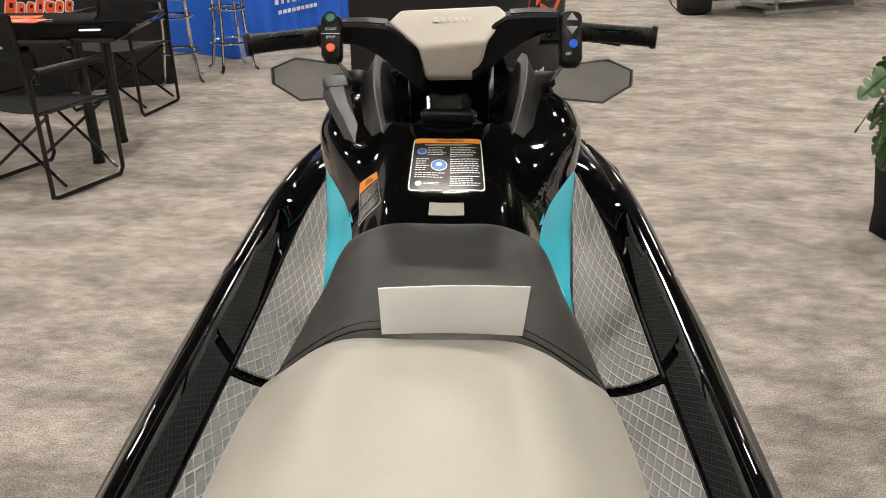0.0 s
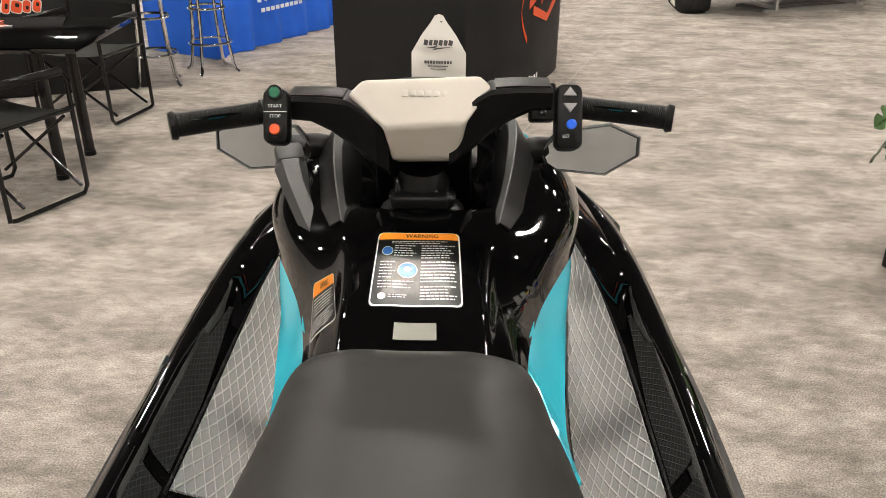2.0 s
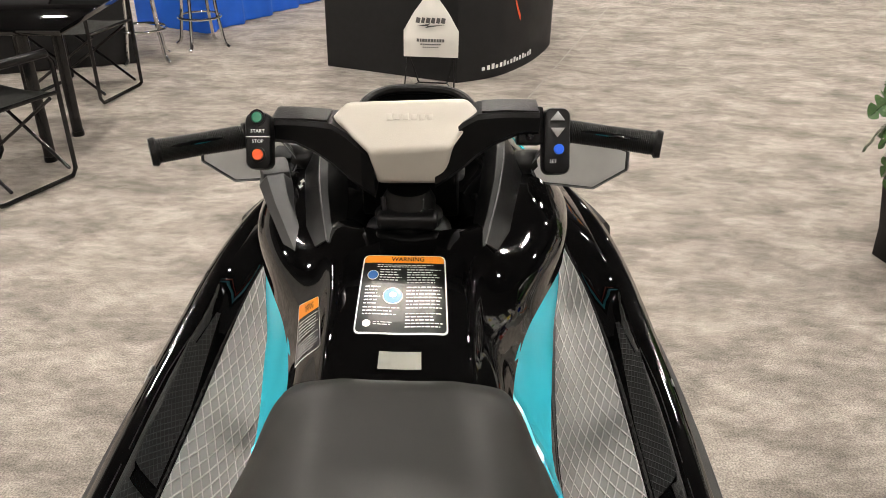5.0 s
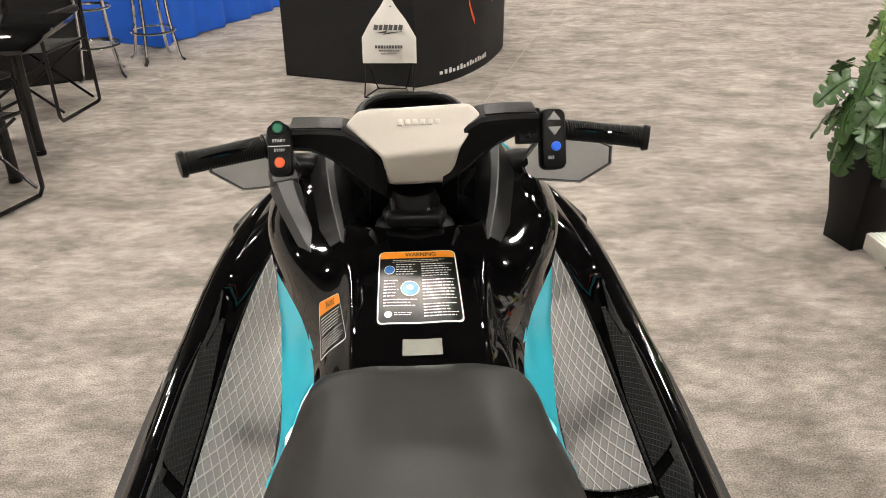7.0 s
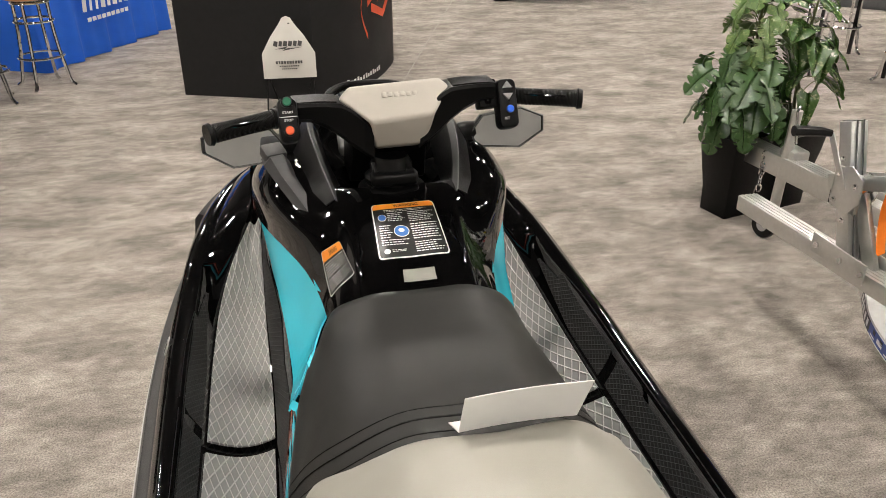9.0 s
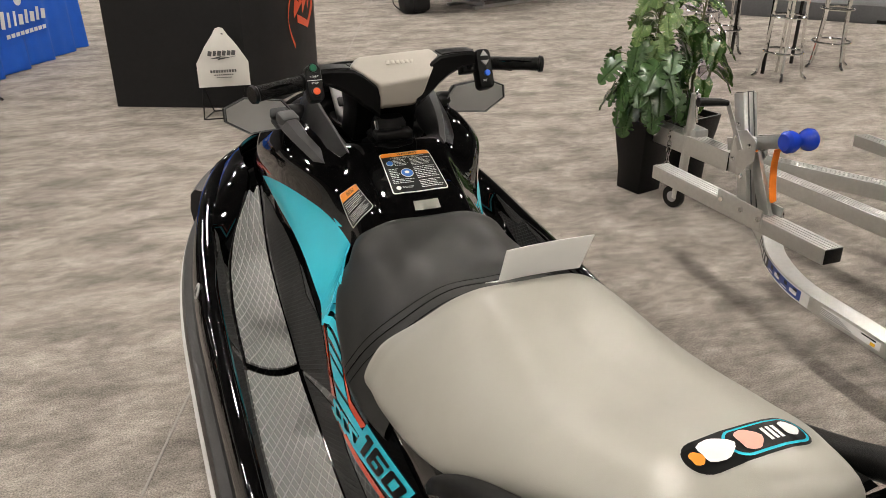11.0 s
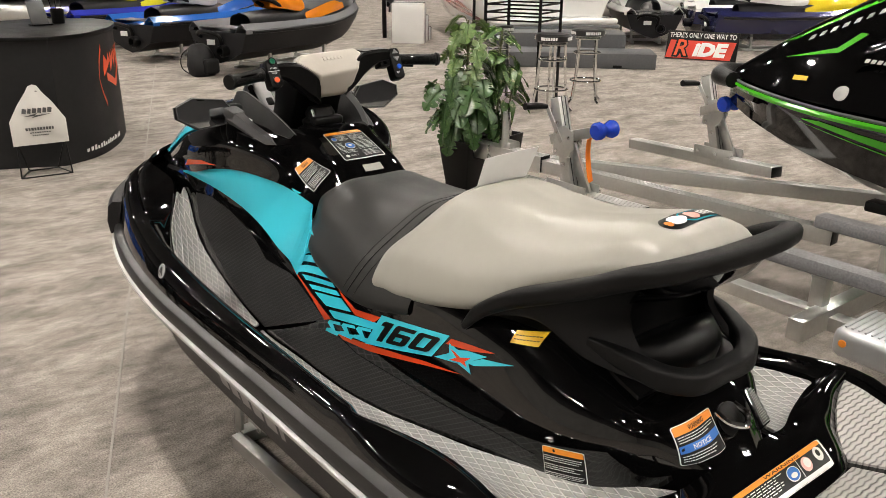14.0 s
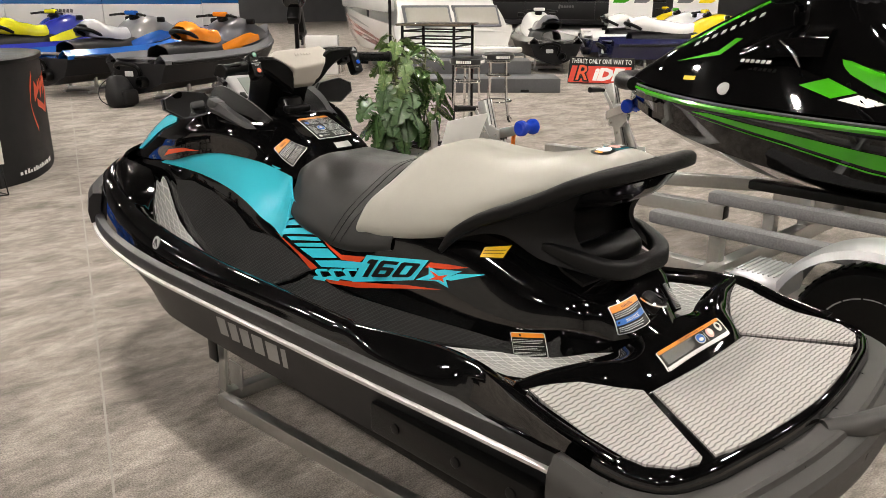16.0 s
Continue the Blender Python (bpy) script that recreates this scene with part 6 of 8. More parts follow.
def blue_table():
    t = thing("blue_table", "table under a draped royal blue cloth with white print", "table")
    a, c = Vector((-2.10, 7.62, 0)), Vector((-1.26, 9.35, 0))
    d = (c - a).normalized()
    n = Vector((-d.y, d.x, 0))
    L = (c - a).length
    rows = []
    for i in range(90):
        u = L * i / 89
        r = []
        for z, k in ((0.005, 1.0), (0.25, 0.75), (0.55, 0.35), (0.735, 0.0)):
            off = k * (0.028 * math.sin(u * 17 + 0.6 * math.sin(3 * u)) + 0.014 * math.sin(u * 31))
            p = a + d * u - n * (0.03 * k + off)
            r.append((p.x, p.y, z))
        p = a + d * u + n * 0.76
        r += [(*(a + d * u + n * 0.02).xy, 0.748), (p.x, p.y, 0.748), (p.x, p.y, 0.01)]
        rows.append(r)
    b = bmesh.new()
    skin(b, rows, close_v=True, caps=True)
    cl = part("cloth", b, BLUEC, t, "draped royal blue cloth", angle=70)
    rng = random.Random(8)
    for k, (w, h) in enumerate(((0.05, 0.15), (0.03, 0.13), (0.03, 0.13), (0.06, 0.09), (0.04, 0.12), (0.06, 0.09), (0.04, 0.12), (0.06, 0.09))):
        p = a + d * (0.62 + 0.088 * k) - n * 0.052
        part("print_letter", block(w, 0.004, h, (p.x, p.y, 0.40 + h / 2), 0, pose(0, 0, 0, 0, 8, math.degrees(math.atan2(d.y, d.x)))), LWHT, cl, "white printed shape")
    for k in range(9):
        p = a + d * (0.64 + 0.07 * k) - n * 0.062
        part("print_bar", block(0.05, 0.004, 0.035, (p.x, p.y, 0.33), 0, pose(0, 0, 0, 0, 0, math.degrees(math.atan2(d.y, d.x)))), LWHT, cl)
    p = a + d * 0.9 - n * 0.045
    part("print_ring", lathe([(0.055, -0.002), (0.055, 0.002), (0.042, 0.002), (0.042, -0.002)], 24, Matrix.Translation((p.x, p.y, 0.62)) @ pose(0, 0, 0, 90, 0, math.degrees(math.atan2(d.y, d.x)))), LWHT, cl)


blue_table()


def bar_stool(name, label, group, seat_z, seat_m, at, rz, bars=False):
    s = thing(name, label, "bar stool", group, at, rz)
    r0, r1 = 0.13, 0.215
    for k in range(4):
        a = math.pi / 4 + k * math.pi / 2
        ca, sa = math.cos(a), math.sin(a)
        part("leg", tube([(r0 * ca, r0 * sa, seat_z - 0.09), (r0 * 1.08 * ca, r0 * 1.08 * sa, seat_z * 0.5), (0.17 * ca, 0.17 * sa, 0.16), (r1 * ca, r1 * sa, 0.012), (r1 * 1.06 * ca, r1 * 1.06 * sa, 0.006)], 0.0135, 8, 16), CHROME, s)
    for z, r in ((0.24, 0.168), (seat_z * 0.68, 0.143), (seat_z - 0.10, 0.135)):
        part("ring", tube([(r * math.cos(2 * math.pi * k / 28), r * math.sin(2 * math.pi * k / 28), z) for k in range(29)], 0.010, 8), CHROME, s)
    part("seat_base", lathe([(0.12, seat_z - 0.10), (0.165, seat_z - 0.075), (0.165, seat_z - 0.06), (0.1, seat_z - 0.055)], 24), CHROME, s)
    seat = part("seat", lathe([(0.165, seat_z - 0.075), (0.182, seat_z - 0.07), (0.187, seat_z - 0.04), (0.185, seat_z - 0.015), (0.165, seat_z), (0.0, seat_z + 0.004)], 32), seat_m, s, "padded round seat")
    if bars:
        for g in range(4):
            for k in range(7):
                a = g * math.pi / 2 + 0.13 * k
                part("seat_print", block(0.004, 0.018 if k else 0.03, 0.03, (0, 0, 0), 0, Matrix.Translation((0.1885 * math.cos(a), 0.1885 * math.sin(a), seat_z - 0.042)) @ pose(0, 0, 0, 0, 0, math.degrees(a))), LWHT, seat)
    return s


WOODT = mat("tan_leatherette", (0.33, 0.17, 0.05), 0.45, vary=0.15, scale=20)
bar_stool("bar_stool", "chrome bar stool with a tan seat beside the blue table", "stools by the blue table", 0.75, WOODT, (-2.28, 6.78, 0), 20)
bar_stool("bar_stool", "chrome bar stool with a tan seat beside the blue table", "stools by the blue table", 0.75, WOODT, (-1.98, 7.22, 0), 35)
KVINYL = mat("black_vinyl", (0.015, 0.015, 0.016), 0.35, vary=0.2, scale=40)
for at, rz in (((4.72, 5.82, 0), 10), ((5.48, 6.05, 0), 40), ((4.95, 6.95, 0), 70), ((4.2, 6.35, 0), 110)):
    bar_stool("bar_stool", "chrome bar stool with a black printed seat", "stools round the tall table", 0.80, KVINYL, at, rz, True)


def tall_table():
    t = thing("tall_table", "tall black metal table with a round-edged top", "table", at=(4.85, 6.42, 0), rz=25)
    part("tabletop", block(0.74, 0.74, 0.025, (0, 0, 1.13), 0.01), mat("table_glass", (0.10, 0.08, 0.06), 0.15, vary=0.1, scale=10), t, "dark glossy top")
    for x in (-0.31, 0.31):
        for y in (-0.31, 0.31):
            part("leg", bar((x, y, 0.0), (x, y, 1.118), 0.028, 0.028, 0.003), TUBEK, t)
    for z in (1.06, 0.98, 0.90):
        for x0, y0, x1, y1 in ((-0.31, -0.31, 0.31, -0.31), (-0.31, 0.31, 0.31, 0.31), (-0.31, -0.31, -0.31, 0.31), (0.31, -0.31, 0.31, 0.31)):
            part("cross_rail", bar((x0, y0, z), (x1, y1, z), 0.018, 0.018, 0.002), TUBEK, t)


tall_table()
sg = thing("sign_post", "slim black sign post beside the tall table", "sign", at=(4.75, 7.15, 0))
part("pole", tube([(0, 0, 0.01), (0, 0, 1.75)], 0.018, 10), TUBEK, sg)
part("base_plate", lathe([(0.16, 0.0), (0.16, 0.01), (0.03, 0.02), (0.0, 0.02)], 24), TUBEK, sg)
part("sign_plate", block(0.28, 0.01, 0.2, (0, 0, 1.78), 0.002, pose(0, 0, 0, -25)), PAPER, sg)


# ---------------------------------------------------------------- planters and plants
def leaf_material(name, deep, pale, share, rough):
    """A glossy leaf: mottled green, with pale flecks over a share of it."""
    m = mat(name, deep, rough, vary=0.45, scale=8, bump=0.35, bump_scale=45)
    nt = m.node_tree
    p = nt.nodes["Principled BSDF"]
    tc = nt.nodes["Texture Coordinate"]
    n = nt.nodes.new("ShaderNodeTexNoise")
    n.inputs["Scale"].default_value = 5.0
    n.inputs["Detail"].default_value = 7
    n.inputs["Roughness"].default_value = 0.7
    nt.links.new(tc.outputs["Object"], n.inputs["Vector"])
    r = nt.nodes.new("ShaderNodeMapRange")
    r.inputs["From Min"].default_value = 0.62 - share * 0.3
    r.inputs["From Max"].default_value = 0.70 - share * 0.3
    nt.links.new(n.outputs["Fac"], r.inputs["Value"])
    mix = nt.nodes.new("ShaderNodeMix")
    mix.data_type = "RGBA"
    nt.links.new(r.outputs["Result"], mix.inputs["Factor"])
    nt.links.new(p.inputs["Base Color"].links[0].from_socket, mix.inputs["A"])
    mix.inputs["B"].default_value = (*pale, 1)
    nt.links.new(mix.outputs["Result"], p.inputs["Base Color"])
    return m


LEAFM = leaf_material("leaf_green", (0.040, 0.086, 0.026), (0.105, 0.165, 0.060), 0.20, 0.22)
LEAFL = leaf_material("leaf_young", (0.085, 0.16, 0.035), (0.20, 0.27, 0.09), 0.35, 0.3)
LEAFY = leaf_material("leaf_variegated", (0.040, 0.090, 0.018), (0.24, 0.28, 0.12), 0.30, 0.26)
STEM = mat("plant_stem", (0.085, 0.10, 0.028), 0.6, vary=0.3, scale=30)
SOIL = mat("potting_soil", (0.03, 0.02, 0.012), 0.95, vary=0.5, scale=90, bump=1.0, bump_scale=120)


def leaf_mesh(split, rng):
    """A leaf one unit long, base at the origin, tip along y: heart-shaped, whole or slit between its side veins."""
    b = bmesh.new()
    n = 20
    wide = 0.46 if split else 0.42
    bend = rng.uniform(0.25, 0.5)
    twist = rng.uniform(-0.15, 0.15)
    wave = rng.uniform(5, 8)

    def half(t):
        if split:
            return wide * max(0.0, math.sin(math.pi * min(1.0, 0.16 + 0.84 * t))) ** 0.55
        return wide * (max(0.0, 1 - t) ** 0.62) * min(1.0, (t + 0.10) / 0.28) ** 0.6

    def at(t, f):
        w = half(t) * abs(f)
        back = 0.16 * (abs(f) ** 1.6) * (1 - t) - 0.10 * abs(f) * t
        z = -bend * t * t + 0.16 * w - 0.42 * w * w + twist * w * (1 if f > 0 else -1) + 0.022 * math.sin(wave * t * 2 + 3 * f) * abs(f)
        return (w * (1 if f > 0 else -1), t - back, z)
    for s in (-1, 1):
        inner = 0.36 if split else 1.0
        skin(b, [[at(i / n, s * inner * q / 3 + s * 1e-6) for q in range(4)] for i in range(n + 1)])
        if split:
            cuts = [0.0] + sorted(rng.uniform(0.10, 0.86) for _ in range(5)) + [1.0]
            for t0, t1 in zip(cuts, cuts[1:]):
                gap = min(0.06, (t1 - t0) * 0.40) * rng.uniform(0.5, 1.0)
                m = max(3, int((t1 - t0) * 14))
                rows = []
                for q in range(4):
                    f = inner + (1 - inner) * q / 3
                    e = gap * (q / 3) ** 0.7
                    a0 = t0 + (e if t0 > 0 else 0)
                    a1 = t1 - (e if t1 < 1 else 0)
                    rows.append([at(a0 + (a1 - a0) * u / m, s * f * (1 - 0.09 * (q == 3) * (u in (0, m)))) for u in range(m + 1)])
                skin(b, rows)
    bmesh.ops.remove_doubles(b, verts=b.verts, dist=0.0015)
    me = bpy.data.meshes.new("leaf")
    for f in b.faces:
        f.smooth = True
    b.to_mesh(me)
    b.free()
    return me


def build_planter(at, pot):
    wt, wb, h = pot
    pl = thing("planter", "tall tapered black square planter on the carpet", "planter", "planters", at, 14)
    lim = [(wb, 0.0), (wb * 1.04, h * 0.3), (wt * 0.92, h * 0.75), (wt, h), (wt * 0.90, h), (wt * 0.86, h - 0.05)]
    b = bmesh.new()
    rows = []
    for w, z in lim:
        rows.append([(sx * w / 2, sy * w / 2, z) for sx, sy in ((-1, -1), (1, -1), (1, 1), (-1, 1))])
    skin(b, rows, close_v=True, caps=True)
    bmesh.ops.bevel(b, geom=[e for e in b.edges if abs(e.verts[0].co.z - e.verts[1].co.z) > 0.03], offset=0.008, segments=2, affect="EDGES", profile=0.5)
    part("pot", b, SATIN, pl)
    part("soil", plate(rounded(wt * 0.84, wt * 0.84, 0.01), 0.02, pose(0, 0, h - 0.06)), SOIL, pl)


def build_plant(label, at, h, canes, seed, split, tiers):
    """Canes (top x, y, z) out of the pot; tiers of (leaf count, low, high, reach, smallest, largest, droop, material)."""
    rng = random.Random(seed)
    p = thing("potted_plant", label, "plant", "", at, 0)
    lines = []
    for x, y, z in canes:
        base = Vector((rng.uniform(-0.04, 0.04), rng.uniform(-0.04, 0.04), h - 0.05))
        top = Vector((x, y, z))
        mid = base.lerp(top, 0.5) + Vector((rng.uniform(-0.03, 0.03), rng.uniform(-0.03, 0.03), 0.02))
        part("stem", tube([tuple(base), tuple(mid), tuple(top)], [0.010, 0.008, 0.005], 6, 12), STEM, p)
        lines.append(spline([tuple(base), tuple(mid), tuple(top)], 24))
    for count, z0, z1, reach, s0, s1, droop, material in tiers:
        shapes = []
        for k in range(3):
            me = leaf_mesh(split, rng)
            me.materials.append(material)
            shapes.append(me)
        turn = rng.uniform(0, 6.28)
        for k in range(count):
            z = z0 + (z1 - z0) * (k + rng.random()) / count
            fit = [c for c in lines if c[-1][2] >= z - 0.03] or [max(lines, key=lambda c: c[-1][2])]
            c = Vector(min(fit[k % len(fit)], key=lambda q: abs(q[2] - z + 0.04)))
            a = turn + 2.39996 * k + rng.uniform(-0.4, 0.4)
            out = reach * rng.uniform(0.45, 1.0)
            tip = Vector((c.x + out * math.cos(a), c.y + out * math.sin(a), z + 0.25 * out))
            part("leaf_stalk", tube([tuple(c), tuple((c + tip) / 2 + Vector((0, 0, 0.03))), tuple(tip)], 0.0028, 5, 6), STEM, p)
            ob = new("leaf", shapes[k % 3])
            ob.parent = p
            ob.matrix_basis = Matrix.Translation(tip) @ pose(0, 0, 0, 0, 0, math.degrees(a) - 90 + rng.uniform(-25, 25)) @ pose(0, 0, 0, -droop + rng.uniform(-28, 28), 0, 0) @ pose(0, 0, 0, 0, rng.uniform(-25, 25), 0) @ Matrix.Scale(rng.uniform(s0, s1), 4)


build_planter((2.01, 3.86, 0), (0.250, 0.175, 0.425))
build_plant("bushy green split-leaf plant in a black planter", (2.01, 3.86, 0), 0.425, [(-0.06, 0.02, 0.72), (0.05, -0.03, 0.78), (-0.02, 0.06, 0.80), (0.03, 0.02, 1.16), (-0.04, -0.04, 0.66)], 5, True,
            [(16, 0.44, 0.60, 0.15, 0.11, 0.16, 62, LEAFM), (40, 0.52, 0.84, 0.21, 0.12, 0.19, 44, LEAFM), (12, 0.80, 1.00, 0.14, 0.10, 0.15, 38, LEAFL), (9, 1.00, 1.17, 0.09, 0.10, 0.14, 30, LEAFL)])
build_planter((2.36, 3.925, 0), (0.25, 0.17, 0.40))
build_plant("green broad-leaf plant with pale flecks in a black planter", (2.36, 3.925, 0), 0.40, [(-0.03, 0.02, 0.86), (0.10, -0.02, 0.78), (0.02, 0.02, 1.08), (-0.08, -0.05, 0.72)], 9, False,
            [(9, 0.55, 0.74, 0.19, 0.13, 0.18, 30, LEAFY), (13, 0.72, 0.92, 0.16, 0.13, 0.20, 26, LEAFY), (7, 0.92, 1.10, 0.08, 0.14, 0.20, -5, LEAFY)])


# ---------------------------------------------------------------- the trailer
def build_trailer():
    t = thing("boat_trailer", "bare aluminium two-place trailer with carpeted bunks", "trailer")

    def fluted(a, c, w, h, label=""):
        o = part("beam", bar(a, c, w, h, 0.003), ALU, t, label)
        a, c = Vector(a), Vector(c)
        for k in (-0.3, -0.1, 0.1, 0.3):
            d = (c - a).normalized()
            x = Vector((d.y, -d.x, 0)).normalized()
            part("flute", bar(tuple(a + x * w * k + Vector((0, 0, h / 2 + 0.0005))), tuple(c + x * w * k + Vector((0, 0, h / 2 + 0.0005))), w * 0.10, 0.002, 0), ALU, o)
        part("end_cap", bar(tuple(c - (c - a).normalized() * 0.002), tuple(c + (c - a).normalized() * 0.004), w * 0.94, h * 0.94, 0.002), RUBBER, o, "black plastic end cap")
    fluted((1.575, 3.07, 0.425), (1.61, 2.06, 0.445), 0.085, 0.06)
    fluted((2.93, 3.22, 0.385), (2.76, 2.10, 0.455), 0.085, 0.06)
    fluted((2.08, 3.42, 0.36), (2.27, 1.5, 0.36), 0.075, 0.075)
    fluted((2.08, 3.42, 0.36), (3.12, 1.5, 0.36), 0.075, 0.075)
    fluted((2.03, 3.75, 0.37), (2.10, 3.2, 0.37), 0.09, 0.10)
    part("coupler", block(0.10, 0.22, 0.09, (2.02, 3.82, 0.39), 0.03, seg=3), ALU, t)
    # jack with a caster
    part("jack_tube", tube([(2.03, 3.50, 0.12), (2.05, 3.50, 0.64)], 0.024, 14), ALU, t)
    part("jack_clamp", block(0.09, 0.11, 0.12, (2.08, 3.50, 0.40), 0.015), ALU, t)
    part("jack_crank", tube([(2.05, 3.50, 0.64), (2.03, 3.46, 0.67), (1.99, 3.42, 0.66), (2.0, 3.40, 0.52)], 0.006, 8), CHROME, t)
    part("caster_fork", block(0.05, 0.03, 0.08, (2.025, 3.51, 0.10), 0.006), ALU, t)
    w = part("caster_wheel", lathe([(0.035, -0.018), (0.062, -0.016), (0.066, 0.0), (0.062, 0.016), (0.035, 0.018)], 24, Matrix.Translation((2.02, 3.53, 0.067)) @ pose(0, 0, 0, 0, 90, 15)), RUBBER, t, "small black caster wheel")
    part("caster_hub", lathe([(0.0, -0.02), (0.03, -0.02), (0.03, 0.02), (0.0, 0.02)], 16, Matrix.Translation((2.02, 3.53, 0.067)) @ pose(0, 0, 0, 0, 90, 15)), LGREY, w)
    for k in range(7):
        a = k * 0.9
        part("chain_link", tube([(2.0 + 0.012 * math.cos(q) * math.cos(a), 3.60 + 0.012 * math.cos(q) * math.sin(a), 0.40 - 0.028 * k + 0.02 * math.sin(q)) for q in (2 * math.pi * j / 10 for j in range(11))], 0.0035, 6), CHROME, t)

    # winch posts with blue bow rollers
    def post(x, y, s, roller):
        po = part("winch_post", bar((x, y + 0.06, 0.46), (x, y + 0.19, 0.90), 0.062, 0.055, 0.003), ALU, t)
        lean = Vector((0, 0.13, 0.44)).normalized()
        # raised grey strips put in the shade of the post's grooves
        for k in (-1, 1):
            part("post_groove_shade", bar(tuple(Vector((x + k * 0.012, y + 0.058, 0.47)) - Vector((0, 0.0265, -0.008))), tuple(Vector((x + k * 0.012, y + 0.188, 0.905)) - Vector((0, 0.0265, -0.008))), 0.004, 0.003, 0), GREYTRIM, po)
        # black block on the solid post for the shade inside its open end
        part("post_end_shade", bar(tuple(Vector((x, y + 0.1885, 0.895))), tuple(Vector((x, y + 0.1885, 0.895)) + lean * 0.0075), 0.050, 0.043, 0), RUBBER, po, "dark block for the shade inside the open end")
        for q, r in ((0.30, 0.007), (0.52, 0.007), (0.74, 0.006)):
            c = Vector((x, y + 0.06, 0.46)).lerp(Vector((x, y + 0.19, 0.90)), q)
            part("post_bolt", lathe([(r * 1.6, -0.004), (r * 1.6, 0.004), (r, 0.009), (0.0, 0.009)], 6, Matrix.Translation((x - 0.031, c.y, c.z)) @ pose(0, 0, 0, 0, -90, 0)), CHROME, po)
        part("winch_plate", plate([(-0.055, -0.065), (0.03, -0.075), (0.075, -0.02), (0.07, 0.055), (0.01, 0.085), (-0.05, 0.06)], 0.005, basis((x - 0.047, y + 0.10, 0.70), (0, -1, 0), (0, 0, 1)), 0.002), ALU, t, "bent aluminium winch plate")
        for q in ((-0.035, -0.045), (0.045, 0.03), (-0.03, 0.045)):
            part("winch_bolt", lathe([(0.010, 0), (0.010, 0.006), (0.006, 0.011), (0.0, 0.011)], 6, Matrix.Translation((x - 0.0505, y + 0.10 - q[0], 0.70 + q[1])) @ pose(0, 0, 0, 0, -90, 0)), CHROME, t)
        part("post_brace", bar((x + 0.02, y - 0.02, 0.46), (x + 0.01, y + 0.11, 0.72), 0.02, 0.05, 0.002), ALU, t)
        for k in (-1, 1):
            part("foot_plate", block(0.008, 0.26, 0.07, (x + k * 0.048, y + 0.06, 0.475), 0.002), ALU, t)
            part("roller_arm", bar((x + k * 0.05, y + 0.18, 0.70), (roller[0] + k * 0.035, roller[1], roller[2]), 0.007, 0.05, 0.001), ALU, t)
            for q in (-0.06, 0.04, 0.16):
                part("bolt", lathe([(0.011, 0), (0.011, 0.008), (0.0, 0.008)], 6, Matrix.Translation((x + k * 0.052, y + q, 0.475)) @ pose(0, 0, 0, 0, 90 * k, 0)), CHROME, t)
        m = Matrix.Translation(roller) @ pose(0, 0, 0, 0, 90, 0)
        part("bow_roller", lathe([(0.0, -0.07), (0.03, -0.07), (0.041, -0.058), (0.043, -0.04), (0.036, -0.022), (0.026, -0.006), (0.026, 0.006), (0.036, 0.022), (0.043, 0.04), (0.041, 0.058), (0.03, 0.07), (0.0, 0.07)], 22, m), BLUEP, t, "shiny blue bow roller")
        part("winch_drum", lathe([(0.0, -0.035), (0.05, -0.035), (0.05, -0.03), (0.03, -0.028), (0.03, 0.028), (0.05, 0.03), (0.05, 0.035), (0.0, 0.035)], 20, Matrix.Translation((x, y + 0.10, 0.70)) @ pose(0, 0, 0, 0, 90, 0)), CHROME, t)
        part("winch_side", block(0.006, 0.12, 0.13, (x - 0.043, y + 0.10, 0.70), 0.01), ALU, t)
        part("winch_crank", bar((x - 0.055, y + 0.10, 0.70), (x - 0.065, y + 0.20, 0.86), 0.006, 0.022, 0.002), ALU, t)
        part("crank_grip", tube([(x - 0.065, y + 0.20, 0.86), (x - 0.10, y + 0.21, 0.865), (x - 0.19, y + 0.22, 0.87)], [0.012, 0.016, 0.018], 10), RUBBER, t)
    post(1.585, 2.42, 1, (1.645, 2.355, 0.775))
    post(2.82, 2.45, 1, (2.64, 2.36, 0.80))
    strap = mat("orange_strap", (0.9, 0.22, 0.01), 0.7, vary=0.1, scale=50)
    b = surf([[(1.61 + 0.03 * u, 2.43 - 0.02 * v + 0.01 * math.sin(4 * v), 0.72 - 0.21 * v + 0.01 * u) for u in (0, 0.5, 1)] for v in (0, 0.3, 0.6, 1.0)], 10, 4)
    part("winch_strap", shell(b, 0.003), strap, t, "bright orange winch strap")

    # bed frame, bunks, axle and wheel
    side = spline([(1.85, 2.68, 0), (1.763, 2.52, 0), (1.65, 2.35, 0), (1.60, 2.235, 0), (1.568, 2.12, 0), (1.56, 1.97, 0), (1.561, 1.86, 0), (1.558, 1.70, 0), (1.56, 1.58, 0)], 60)

    def beside(k, off, z):
        """A point beside the side frame's middle line, towards the jet ski where off is positive."""
        a, c = Vector(side[max(k - 1, 0)]), Vector(side[min(k + 1, 59)])
        d = (c - a).normalized()
        n = Vector((d.y, -d.x, 0))
        p = Vector(side[k]) + n * off
        return (p.x, p.y, z)
    b = bmesh.new()
    skin(b, [[beside(k, 0.036, 0.258), beside(k, 0.036, 0.312), beside(k, -0.036, 0.312), beside(k, -0.036, 0.258)] for k in range(60)], close_v=True, caps=True)
    cr = part("side_frame", b, ALU, t, "curved front of the side frame", angle=30)

    def on_side(name, k0, k1, z0, z1, off, material, label=""):
        b = bmesh.new()
        skin(b, [[beside(k, 0.036 + off, z0), beside(k, 0.036 + off, z1)] for k in range(k0, k1 + 1)])
        part(name, shell(b, 0.0008), material, cr, label)
